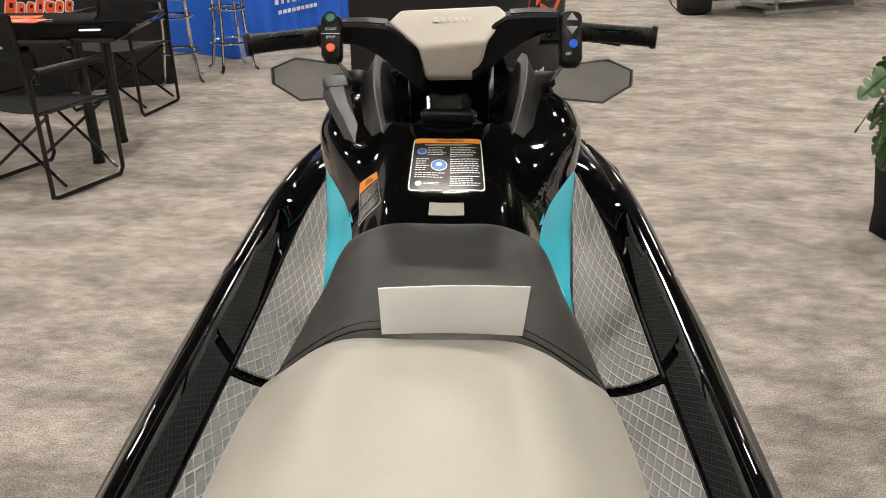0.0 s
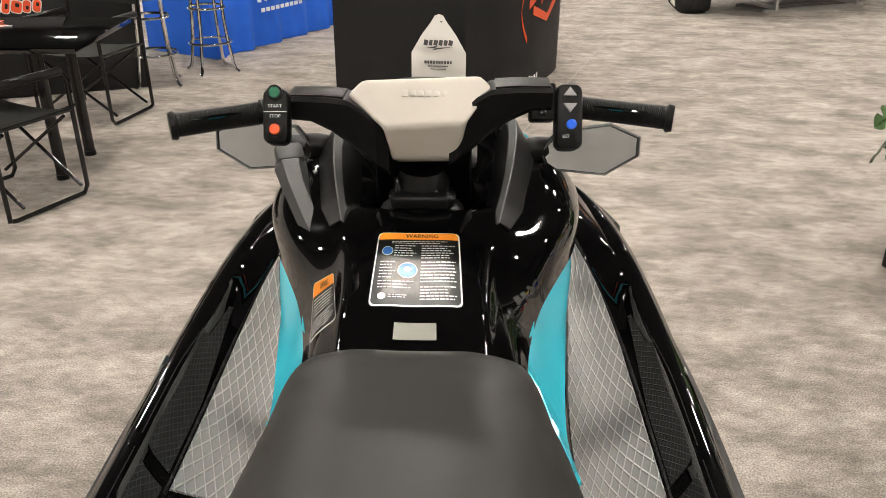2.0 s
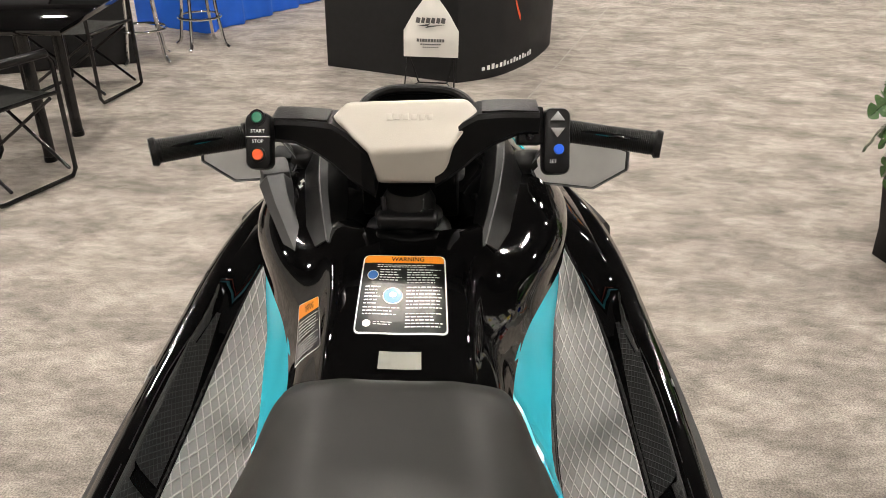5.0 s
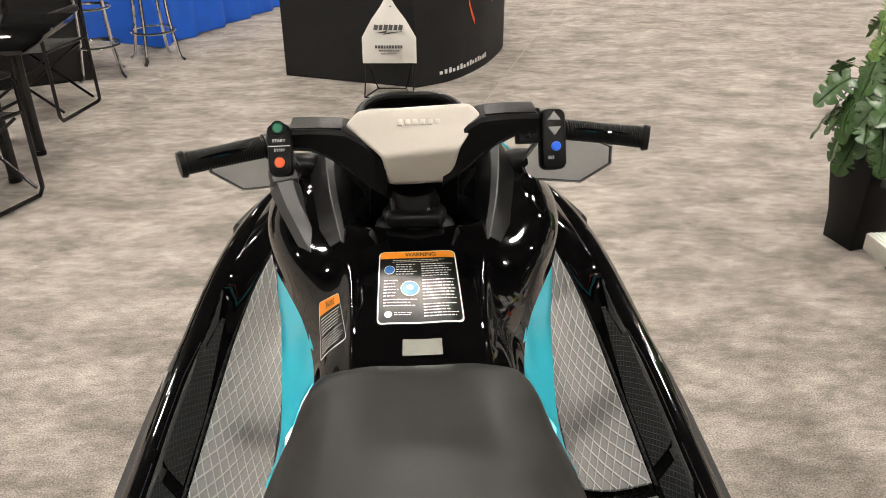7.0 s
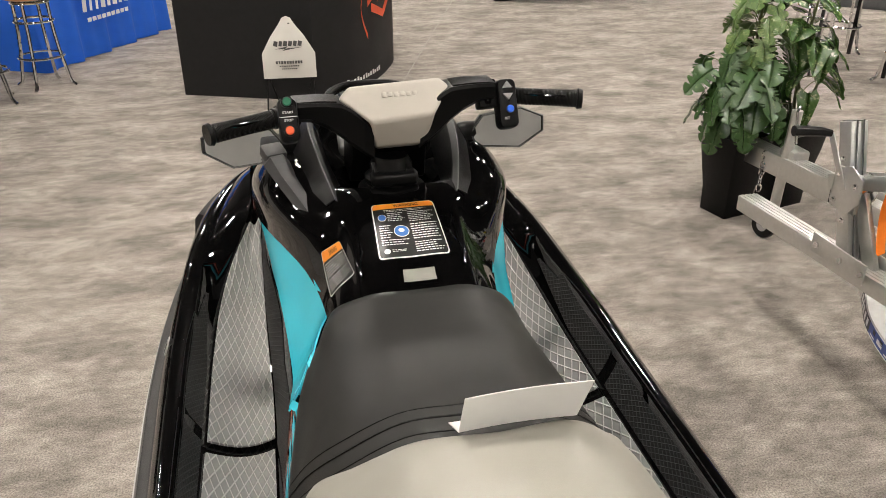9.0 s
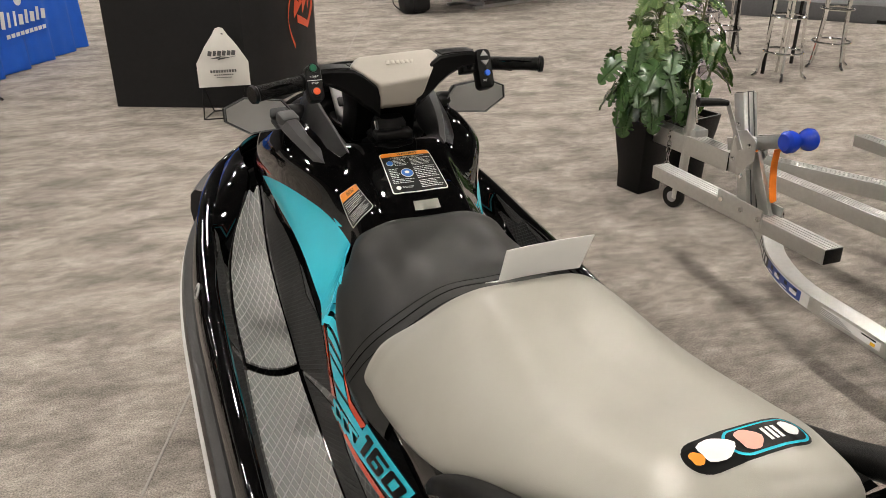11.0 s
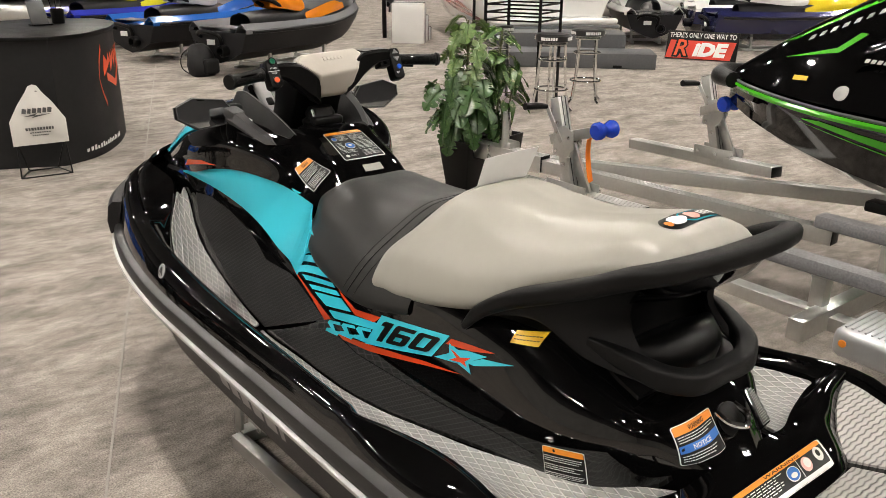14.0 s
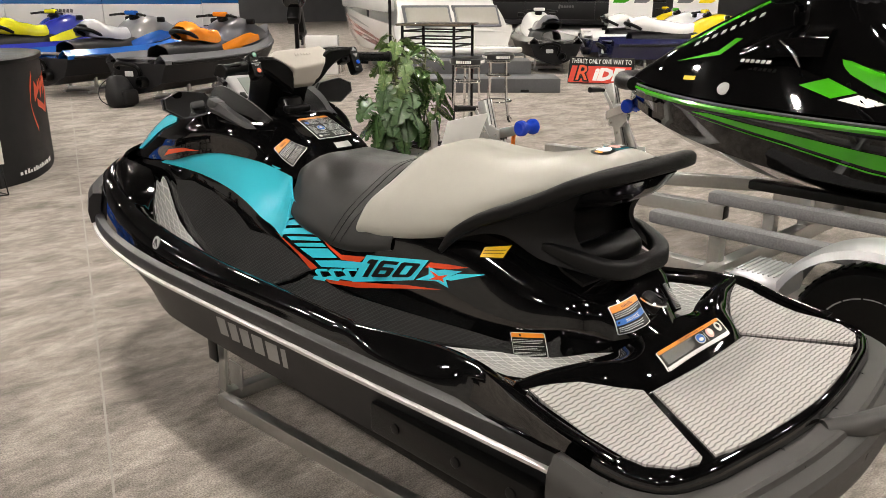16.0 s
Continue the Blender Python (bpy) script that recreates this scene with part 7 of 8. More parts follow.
    DECB = mat("blue_decal", (0.02, 0.05, 0.22), 0.35, vary=0.3, scale=30)
    on_side("frame_decal", 10, 36, 0.261, 0.309, 0.0012, LWHT, "white-edged decal")
    on_side("frame_decal", 10, 21, 0.264, 0.306, 0.0022, LBLK, "black decal field")
    on_side("frame_decal", 21, 34, 0.266, 0.306, 0.0022, DECB, "dark blue decal field")
    for k in range(5):
        on_side("decal_letter", 11 + 2 * k, 12 + 2 * k, 0.272, 0.298, 0.0032, LWHT)
    for k in range(4):
        on_side("decal_letter", 22 + 3 * k, 24 + 3 * k, 0.272 + 0.005 * (k % 2), 0.276 + 0.016 * (k % 2), 0.0032, LWHT)
        on_side("decal_letter", 23 + 3 * k, 24 + 3 * k, 0.286, 0.301, 0.0032, LBLK)
    on_side("data_plate", 39, 52, 0.272, 0.302, 0.0012, PAPER, "white printed data plate")
    for k in range(4):
        on_side("print_bar", 39, 46 - k, 0.276 + 0.006 * k, 0.278 + 0.006 * k, 0.0022, LGREY)
    on_side("print_bar", 48, 51, 0.294, 0.299, 0.0022, LBLK)
    on_side("print_bar", 50, 51, 0.275, 0.287, 0.0022, YELL)
    part("beam", bar((1.562, 1.585, 0.285), (1.58, -0.9, 0.285), 0.072, 0.054, 0.003), ALU, t)
    part("beam", bar((3.15, 1.62, 0.30), (3.15, -0.9, 0.30), 0.06, 0.09, 0.003), ALU, t)
    for y in (1.15, -0.55):
        part("cross_beam", bar((1.35, y, 0.30), (3.3, y, 0.30), 0.06, 0.08, 0.003), ALU, t)
    FUZZ = mat("bunk_carpet", (0.17, 0.17, 0.175), 0.95, vary=0.5, scale=120, bump=0.9, bump_scale=400)
    for x, yf in ((1.545, 1.50), (2.07, 1.49)):
        part("bunk", bar((x, yf, 0.485), (x + 0.05, -0.9, 0.485), 0.085, 0.06, 0.015), FUZZ, t, "grey carpeted bunk")
        for y in (1.18, -0.5):
            part("bunk_bracket", block(0.07, 0.06, 0.006, (x + 0.01, y, 0.452), 0.001), ALU, t)
            part("bunk_post", block(0.055, 0.055, 0.13, (x + 0.01, y, 0.39), 0.003), ALU, t)
    for x in (2.42, 2.9):
        part("bunk", bar((x, 1.45, 0.50), (x, -0.9, 0.50), 0.085, 0.05, 0.012), RUBBER, t, "black carpeted bunk")
        for y in (1.15, -0.5):
            part("bunk_post", block(0.055, 0.055, 0.16, (x, y, 0.40), 0.003), ALU, t)
    # fender and wheel
    cx, cy, cz = 1.268, 0.43, 0.29
    sec = [(-0.125, -0.015), (-0.11, 0.012), (-0.06, 0.022), (0.06, 0.022), (0.11, 0.012), (0.125, -0.015)]
    rows = []
    for a in np.linspace(radians(16), radians(164), 26):
        rr = 0.345
        rows.append([(cx + u, cy + (rr + v) * math.cos(a), cz + (rr + v) * math.sin(a) * 0.98) for u, v in sec])
    b = bmesh.new()
    skin(b, rows)
    FEND = mat("fender_silver", (0.45, 0.46, 0.47), 0.35, metal=0.6, vary=0.08, scale=30)
    fe = part("fender", shell(b, 0.004), FEND, t, "silver plastic fender")
    st = part("fender_step", block(0.25, 0.20, 0.10, (cx, cy + 0.40, 0.415), 0.03, seg=3), FEND, fe, "ribbed step of the fender")
    for k in range(8):
        part("step_rib", block(0.20, 0.008, 0.006, (cx, cy + 0.33 + 0.02 * k, 0.467), 0.002), FEND, fe)
    part("marker_light", lathe([(0.0, -0.008), (0.014, -0.008), (0.012, 0.004), (0.0, 0.006)], 14, Matrix.Translation((cx - 0.125, cy + 0.46, 0.42)) @ pose(0, 0, 0, 0, -90, 0)), ORANGE, fe, "amber side light")
    mw = Matrix.Translation((cx, cy, cz)) @ pose(0, 0, 0, 0, 90, 0)
    wh = part("wheel", lathe([(0.17, -0.07), (0.20, -0.082), (0.255, -0.07), (0.272, -0.045), (0.274, 0.0), (0.272, 0.045), (0.255, 0.07), (0.20, 0.082), (0.17, 0.07)], 48, mw), RUBBER, t, "black rubber tyre")
    for k in range(44):
        a = 2 * math.pi * k / 44
        part("tread_block", block(0.085, 0.02, 0.012, (0, 0, 0), 0.002, Matrix.Translation((cx, cy + 0.272 * math.cos(a), cz + 0.272 * math.sin(a))) @ pose(0, 0, 0, math.degrees(a) - 90, 0, 0), seg=1), RUBBER, wh)
    part("rim", lathe([(0.0, -0.045), (0.06, -0.05), (0.07, -0.035), (0.13, -0.04), (0.165, -0.068), (0.175, -0.072), (0.175, 0.06), (0.0, 0.06)], 32, mw), FEND, wh, "silver steel rim")
    for k in range(5):
        a = 2 * math.pi * k / 5
        part("wheel_nut", lathe([(0.011, 0), (0.011, 0.016), (0.006, 0.02), (0.0, 0.02)], 6, Matrix.Translation((cx - 0.04, cy + 0.05 * math.cos(a), cz + 0.05 * math.sin(a))) @ pose(0, 0, 0, 0, -90, 0)), CHROME, wh)
    part("axle", tube([(cx, cy, cz), (3.45, cy, cz)], 0.025, 12), ALU, t)
    for k in range(2):
        part("axle_hanger", block(0.06, 0.10, 0.06, (1.60 + 1.55 * k, cy, 0.285), 0.004), ALU, t)


build_trailer()
# ---------------------------------------------------------------- other watercraft
def paint(name, color, rough=0.2):
    return mat(name, color, rough, coat=0.8, vary=0.06, scale=5)


P_YEL = paint("yellow_paint", (0.62, 0.60, 0.01))
P_SUN = paint("sun_yellow_paint", (0.80, 0.62, 0.01))
P_BLUE = paint("blue_paint", (0.01, 0.10, 0.42))
P_VIO = paint("deep_blue_paint", (0.02, 0.03, 0.30))
P_ORG = paint("orange_paint", (0.78, 0.24, 0.01))
P_GRY = paint("grey_paint", (0.14, 0.145, 0.155), 0.3)
P_DRK = paint("dark_grey_paint", (0.055, 0.057, 0.062), 0.3)
P_LGT = paint("light_grey_paint", (0.42, 0.43, 0.45), 0.3)
P_WHT = paint("white_gelcoat", (0.74, 0.74, 0.72))
P_NAV = paint("navy_paint", (0.012, 0.014, 0.06))
P_GRN = paint("lime_paint", (0.05, 0.36, 0.008))
P_BLK = HULLM


def bg_ski(label, at, rz, hull, deck, hood, seat, accent, stand=True, front=0.0):
    """A jet ski farther off: bow towards +y, stern at y 0, on a low cradle."""
    k = thing("jet_ski", label, "jet ski", "jet skis across the hall", at, rz)
    lift = 0.12
    W = profile([(0.0, 0.50, 0.44), (0.3, 0.56, 0.44), (1.2, 0.59, 0.44), (1.9, 0.57, 0.46), (2.5, 0.44, 0.53), (2.9, 0.25, 0.60), (3.12, 0.03, 0.65)])
    rows = []
    for y in stations(0.0, 3.11, 26):
        w, z = W(y)
        kz = 0.03 + 0.50 * max(0, (y - 1.9) / 1.25) ** 2
        rows.append([(sx * x, y, zz + lift) for sx, x, zz in ((-1, w, z), (-1, w * 0.93, z - 0.10), (-1, w * 0.80, kz + 0.16), (-1, w * 0.35, kz + 0.05), (1, 0.0, kz), (1, w * 0.35, kz + 0.05), (1, w * 0.80, kz + 0.16), (1, w * 0.93, z - 0.10), (1, w, z))])
    b = bmesh.new()
    skin(b, rows)
    b.faces.new([b.verts.new(p) for p in rows[0]])
    part("hull", b, hull, k, angle=28)
    rows = []
    for y in stations(0.0, 3.11, 26):
        w, z = W(y)
        f = min(1, w / 0.4)
        in_z = 0.40 if y < 2.0 else 0.40 + 0.4 * (y - 2.0)
        rows.append([(sx * x, y, zz + lift) for sx, x, zz in ((-1, w + 0.005, z - 0.01), (-1, w + 0.005, z + 0.04), (-1, w - 0.07 * f, z + 0.11), (-1, w - 0.14 * f, z + 0.06), (-1, min(0.30, w * 0.6), max(in_z, z - 0.05)), (1, 0.0, max(in_z + 0.02, z)), (1, min(0.30, w * 0.6), max(in_z, z - 0.05)), (1, w - 0.14 * f, z + 0.06), (1, w - 0.07 * f, z + 0.11), (1, w + 0.005, z + 0.04), (1, w + 0.005, z - 0.01))])
    b = bmesh.new()
    skin(b, rows)
    part("deck", shell(b, 0.006), deck, k, angle=40)
    ped = [(0.45, (0.20, 0.42), (0.16, 0.60), (0, 0.66)), (1.0, (0.29, 0.42), (0.24, 0.62), (0, 0.68)), (1.5, (0.29, 0.42), (0.22, 0.62), (0, 0.66)), (1.75, (0.30, 0.44), (0.24, 0.66), (0, 0.74))]
    b = mirrored(surf([[(-x, y, z + lift) for x, z in r] for y, *r in ped], 20, 10))
    part("seat_pedestal", b, P_BLK, k, angle=50)
    sg = [(0.42, (0.0, 0.80), (0.10, 0.78), (0.15, 0.70), (0.14, 0.64)), (0.7, (0.0, 0.86), (0.12, 0.84), (0.20, 0.72), (0.19, 0.62)), (0.95, (0.0, 0.80), (0.13, 0.78), (0.23, 0.66), (0.22, 0.60)), (1.15, (0.0, 0.78), (0.12, 0.76), (0.22, 0.64), (0.22, 0.58)), (1.45, (0.0, 0.74), (0.11, 0.72), (0.20, 0.62), (0.20, 0.57)), (1.68, (0.0, 0.74), (0.10, 0.72), (0.17, 0.64), (0.18, 0.58))]
    b = mirrored(surf([[(-x, y + front * (1.68 - y) / 1.26, z * 1.12 + lift) for x, z in r] for y, *r in sg], 26, 14))
    part("seat", b, seat, k, angle=60)
    hg = [(1.62, (0.0, 0.74), (0.13, 0.70), (0.20, 0.58), (0.26, 0.48)), (1.9, (0.0, 0.86), (0.18, 0.84), (0.29, 0.68), (0.32, 0.52)), (2.15, (0.0, 0.92), (0.18, 0.90), (0.31, 0.74), (0.34, 0.54)), (2.5, (0.0, 0.86), (0.14, 0.84), (0.25, 0.72), (0.30, 0.60)), (2.8, (0.0, 0.76), (0.09, 0.75), (0.17, 0.70), (0.20, 0.64)), (3.05, (0.0, 0.68), (0.03, 0.68), (0.06, 0.67), (0.08, 0.66))]
    b = mirrored(surf([[(-x, y, z * 1.08 + lift) for x, z in r] for y, *r in hg], 30, 16))
    part("hood", b, hood, k, angle=50)
    for s in (-1, 1):
        up = [(0.235, 1.55, 0.60), (0.305, 1.85, 0.70), (0.325, 2.15, 0.76), (0.275, 2.45, 0.74)]
        lo = [(0.30, 1.58, 0.46), (0.335, 1.85, 0.54), (0.35, 2.15, 0.60), (0.31, 2.45, 0.64)]
        part("side_panel", shell(surf([[(s * x, y, z + lift) for x, y, z in up], [(s * (x + u) / 2 + s * 0.012, (y + v) / 2, (z + q) / 2 + lift) for (x, y, z), (u, v, q) in zip(up, lo)], [(s * x, y, z + lift) for x, y, z in lo]], 6, 16), 0.006), accent, k, angle=50)
        m = part("mirror", block(0.15, 0.06, 0.09, (s * 0.34, 2.2, 0.93 + lift), 0.025, seg=3), SATIN, k)
        part("mirror_stalk", tube([(s * 0.20, 2.25, 0.88 + lift), (s * 0.32, 2.2, 0.92 + lift)], 0.02, 8), SATIN, m)
        part("grip", tube([(s * 0.20, 1.86, 1.02 + lift), (s * 0.37, 1.80, 1.0 + lift)], 0.019, 10), RUBBER, k)
        part("rail", tube([(s * (W(y)[0] + 0.008), y, W(y)[1] + 0.01 + lift) for y in stations(0.1, 3.05, 20)], 0.022, 8), RUBBER, k)
        part("rear_mat", block(0.14, 1.2, 0.006, (s * 0.40, 0.85, 0.455 + lift), 0.002), MATK, k)
    part("steering_column", tube([(0, 2.05, 0.84 + lift), (0, 1.92, 1.0 + lift)], [0.10, 0.075], 12), SATIN, k)
    part("bar_pad", block(0.24, 0.09, 0.07, (0, 1.90, 1.04 + lift), 0.025, seg=3), accent if accent not in (P_BLK,) else PADG, k)
    part("handlebar", tube([(-0.22, 1.88, 1.02 + lift), (0, 1.93, 1.02 + lift), (0.22, 1.88, 1.02 + lift)], 0.022, 10), SATIN, k)
    part("windscreen", shell(surf([[(-0.16, 2.12, 0.90 + lift), (-0.13, 2.06, 0.97 + lift)], [(0, 2.22, 0.92 + lift), (0, 2.13, 1.0 + lift)], [(0.16, 2.12, 0.90 + lift), (0.13, 2.06, 0.97 + lift)]], 12, 4), 0.008), SATIN, k)
    part("seat_back", tube([(-0.17, 0.62, 0.72 + lift), (-0.16, 0.44, 0.80 + lift), (0, 0.36, 0.83 + lift), (0.16, 0.44, 0.80 + lift), (0.17, 0.62, 0.72 + lift)], 0.03, 10, 24), SATIN, k).location.y = front
    part("stern_pad", block(0.86, 0.36, 0.006, (0, 0.22, 0.49 + lift), 0.002), MATK, k)
    part("boarding_step", tube([(-0.30, 0.02, 0.36 + lift), (-0.30, -0.06, 0.40 + lift), (-0.27, -0.08, 0.42 + lift), (0.0, -0.08, 0.42 + lift), (0.05, -0.06, 0.40 + lift), (0.05, 0.02, 0.20 + lift)], 0.028, 10, 26), SATIN, k)
    part("jet_nozzle", lathe([(0.08, 0.0), (0.08, 0.10), (0.065, 0.13), (0.05, 0.13), (0.05, 0.03)], 18, Matrix.Translation((0.12, 0.02, 0.20 + lift)) @ pose(0, 0, 0, 90, 0, 0)), SATIN, k)
    part("stern_plate", block(0.14, 0.01, 0.07, (-0.12, -0.012, 0.30 + lift), 0.003), LWHT, k)
    if stand:
        st = part("cradle", bar((-0.25, 0.55, 0.02), (-0.25, 2.1, 0.02), 0.05, 0.04, 0.003), ALU, k, "aluminium cradle")
        part("cradle_rail", bar((0.25, 0.55, 0.02), (0.25, 2.1, 0.02), 0.05, 0.04, 0.003), ALU, k)
        for y in (0.7, 1.95):
            part("cradle_cross", bar((-0.3, y, 0.06), (0.3, y, 0.06), 0.05, 0.05, 0.003), ALU, k)
            for s in (-1, 1):
                part("cradle_post", bar((s * 0.26, y, 0.05), (s * 0.28, y, 0.34), 0.04, 0.04, 0.003), ALU, k)
    return k


bg_ski("grey and orange jet ski with a black stern", (2.95, 10.35, 0), -66, P_BLK, P_GRY, P_DRK, P_ORG, P_ORG, front=0.5)
bg_ski("blue and light grey jet ski on a cradle", (2.35, 12.2, 0), -66, P_BLK, P_BLUE, P_GRY, P_LGT, P_BLUE, front=0.4)
bg_ski("yellow and deep blue jet ski on a cradle", (1.75, 14.2, 0), -66, P_BLK, P_VIO, P_VIO, P_YEL, P_YEL, front=0.3)
bg_ski("white jet ski with a black and white stern", (10.75, 9.35, 0), -40, P_BLK, P_WHT, P_WHT, P_GRY, P_WHT)
bg_ski("yellow, white and navy jet ski on show", (11.3, 8.6, 0), -128, P_NAV, P_NAV, P_SUN, P_WHT, P_SUN)
bg_ski("white and lime green jet ski on show", (12.6, 10.0, 0), -128, P_NAV, P_WHT, P_WHT, P_WHT, P_GRN)
bg_ski("yellow and white jet ski at the back", (14.2, 11.2, 0), -128, P_NAV, P_WHT, P_SUN, P_WHT, P_SUN)


def backpack():
    k = thing("backpack", "black backpack slumped on the carpet", "backpack", at=(2.72, 10.38, 0), rz=20)
    cloth = mat("black_nylon", (0.006, 0.006, 0.0065), 0.6, vary=0.3, scale=30, bump=0.4, bump_scale=80, spec=0.3)
    rows = []
    for z, w, d, lean in ((0.0, 0.30, 0.24, 0.0), (0.03, 0.36, 0.29, 0.0), (0.14, 0.39, 0.31, 0.0), (0.26, 0.34, 0.25, 0.02), (0.36, 0.27, 0.17, 0.05), (0.41, 0.16, 0.09, 0.07)):
        rows.append([(x * w + 0.012 * math.sin(9 * z + 7 * y), y * d + lean, z) for x, y in rounded(1.0, 1.0, 0.36, 4)])
    b = bmesh.new()
    skin(b, rows, close_v=True, caps=True)
    part("pouch", b, cloth, k, angle=60)
    part("front_pocket", block(0.25, 0.10, 0.20, (0.02, -0.14, 0.13), 0.045, seg=4), cloth, k)
    for s in (-1, 1):
        part("strap", tube([(s * 0.07, 0.12, 0.38), (s * 0.17, 0.20, 0.26), (s * 0.19, 0.18, 0.10), (s * 0.13, 0.13, 0.03)], 0.018, 8, 14, flat=0.4), cloth, k)
    part("top_loop", tube([(-0.04, 0.08, 0.40), (0, 0.08, 0.455), (0.04, 0.08, 0.40)], 0.009, 8, 10), cloth, k)


backpack()


# ---- the black and green jet ski on the trailer
def green_ski():
    k = thing("jet_ski", "black and lime green jet ski on the trailer", "jet ski", at=(2.655, 2.36, 0))
    W = profile([(-3.1, 0.52, 0.89), (-2.2, 0.58, 0.885), (-1.2, 0.555, 0.89), (-0.75, 0.47, 0.898), (-0.4, 0.34, 0.912), (-0.15, 0.19, 0.925), (-0.02, 0.07, 0.935), (0.02, 0.0, 0.94)])
    rows, green, silver, low = [], [], [], []
    for y in stations(-3.1, 0.02, 48):
        w, z = W(y)
        bow = max(0, (y + 1.5) / 1.52)
        kz = 0.46 + 0.36 * bow ** 2.4
        cz = 0.62 + 0.22 * bow ** 2
        cw = w * (0.84 - 0.14 * bow)
        sec = [(w, z), (w * 0.985, z - 0.04), (cw * 1.04, cz + 0.05), (cw, cz), (cw * 0.4, (cz + 2 * kz) / 3), (0, kz)]
        rows.append([(-x, y, q) for x, q in sec] + [(x, y, q) for x, q in sec[::-1][1:]])
        green.append([(-w - 0.012, y, z - 0.006), (-w - 0.02, y, z + 0.008), (-w - 0.012, y, z + 0.02), (-w + 0.01, y, z + 0.02), (-w + 0.01, y, z - 0.006)])
        silver.append([(-w - 0.006, y, z + 0.022), (-w - 0.010, y, z + 0.030), (-w, y, z + 0.036), (-w + 0.01, y, z + 0.028)])
    b = bmesh.new()
    skin(b, rows)
    part("hull", b, GLOSS, k, "gloss black hull", angle=30)
    # the grey strip above the green rail is a highlight drawn as a part
    for nm, rr, mm in (("rail", green, P_GRN), ("rail_sheen", silver, GREYTRIM)):
        b = bmesh.new()
        skin(b, rr, close_v=True, caps=True)
        part(nm, b, mm, k)
        b = bmesh.new()
        skin(b, [[(-x, y, z) for x, y, z in r] for r in rr], close_v=True, caps=True)
        part(nm, b, mm, k)
    # nose bumper
    part("nose_bumper", tube([(-0.20, -0.12, 0.955), (-0.09, 0.03, 0.955), (0.0, 0.06, 0.955), (0.09, 0.03, 0.955), (0.20, -0.12, 0.955)], [0.04, 0.05, 0.055, 0.05, 0.04], 12, 24), RUBBER, k, "black rubber nose bumper")
    # deck and hood: rises from the nose to the cowl
    half = [
        (0.0, (0.0, 0.985), (0.03, 0.98), (0.05, 0.97), (0.07, 0.96)),
        (-0.15, (0.0, 1.085), (0.08, 1.06), (0.14, 1.02), (0.185, 0.968)),
        (-0.40, (0.0, 1.235), (0.14, 1.20), (0.25, 1.10), (0.335, 0.955)),
        (-0.75, (0.0, 1.42), (0.18, 1.36), (0.31, 1.19), (0.46, 0.943)),
        (-1.05, (0.0, 1.54), (0.20, 1.46), (0.33, 1.24), (0.52, 0.938)),
        (-1.32, (0.0, 1.44), (0.20, 1.38), (0.31, 1.16), (0.545, 0.933)),
        (-1.55, (0.0, 1.22), (0.18, 1.18), (0.28, 1.06), (0.555, 0.93)),
        (-1.95, (0.0, 1.10), (0.17, 1.09), (0.28, 1.02), (0.57, 0.928)),
        (-3.0, (0.0, 1.0), (0.15, 1.0), (0.28, 0.97), (0.53, 0.928)),
    ]
    b = surf([[(-x, y, z) for x, z in r] for y, *r in half], 50, 20)
    for v in b.verts:
        if v.co.x > -0.002:
            v.co.x = 0
    mirrored(b)
    hood = part("hood", b, GLOSS, k, "gloss black hood", angle=60)
    me = hood.data
    tree = BVHTree.FromPolygons([v.co[:] for v in me.vertices], [p.vertices[:] for p in me.polygons])
    hullp = [o for o in k.children if o.name.startswith("hull")][0].data
    tree2 = BVHTree.FromPolygons([v.co[:] for v in hullp.vertices], [p.vertices[:] for p in hullp.polygons])

    def deco(poly, mm, name, tr, out=0.003):
        p = decal_patch(poly, lambda y, z: Vector((-2.0, y, z)), Vector((1, 0, 0)), tr, out)
        part(name, p, mm, k)
    deco([(-0.30, 1.150), (-0.42, 1.185), (-0.72, 1.338), (-0.95, 1.45), (-0.93, 1.455), (-0.70, 1.347), (-0.42, 1.197)], P_GRN, "hood_stripe", tree)
    deco([(-0.42, 1.105), (-0.70, 1.155), (-0.80, 1.24), (-0.76, 1.24), (-0.68, 1.172)], P_GRN, "hood_stripe", tree)
    for q in range(8):
        y = -0.50 - 0.05 * q
        deco([(y, 1.185 + 0.022 * q), (y - 0.026, 1.196 + 0.022 * q), (y - 0.030, 1.216 + 0.022 * q), (y - 0.006, 1.206 + 0.022 * q)], SILVER, "name_letter", tree)
    deco([(-1.17, 1.049), (-1.28, 1.084), (-1.42, 1.029), (-1.33, 1.002)], P_GRN, "side_flash", tree)
    deco([(-1.36, 0.998), (-1.43, 1.021), (-1.55, 0.989), (-1.49, 0.975)], LWHT, "side_flash", tree)
    deco([(-0.52, 1.02), (-0.60, 1.025), (-0.60, 1.045), (-0.52, 1.04)], YELL, "yellow_label", tree)
    deco([(-0.63, 0.868), (-0.74, 0.874), (-1.29, 0.822), (-1.53, 0.797), (-2.3, 0.735), (-2.3, 0.655), (-1.58, 0.722), (-1.21, 0.785)], P_GRN, "hull_flash", tree2)
    deco([(-0.58, 0.858), (-1.19, 0.772), (-1.56, 0.708), (-2.3, 0.638), (-2.3, 0.630), (-1.56, 0.700), (-1.19, 0.765)], P_GRN, "hull_line", tree2)
    hit = tree.ray_cast(Vector((-2, -0.80, 1.0)), Vector((1, 0, 0)))
    m = basis(hit[0], (0, -1, 0), hit[1].cross(Vector((0, -1, 0))))
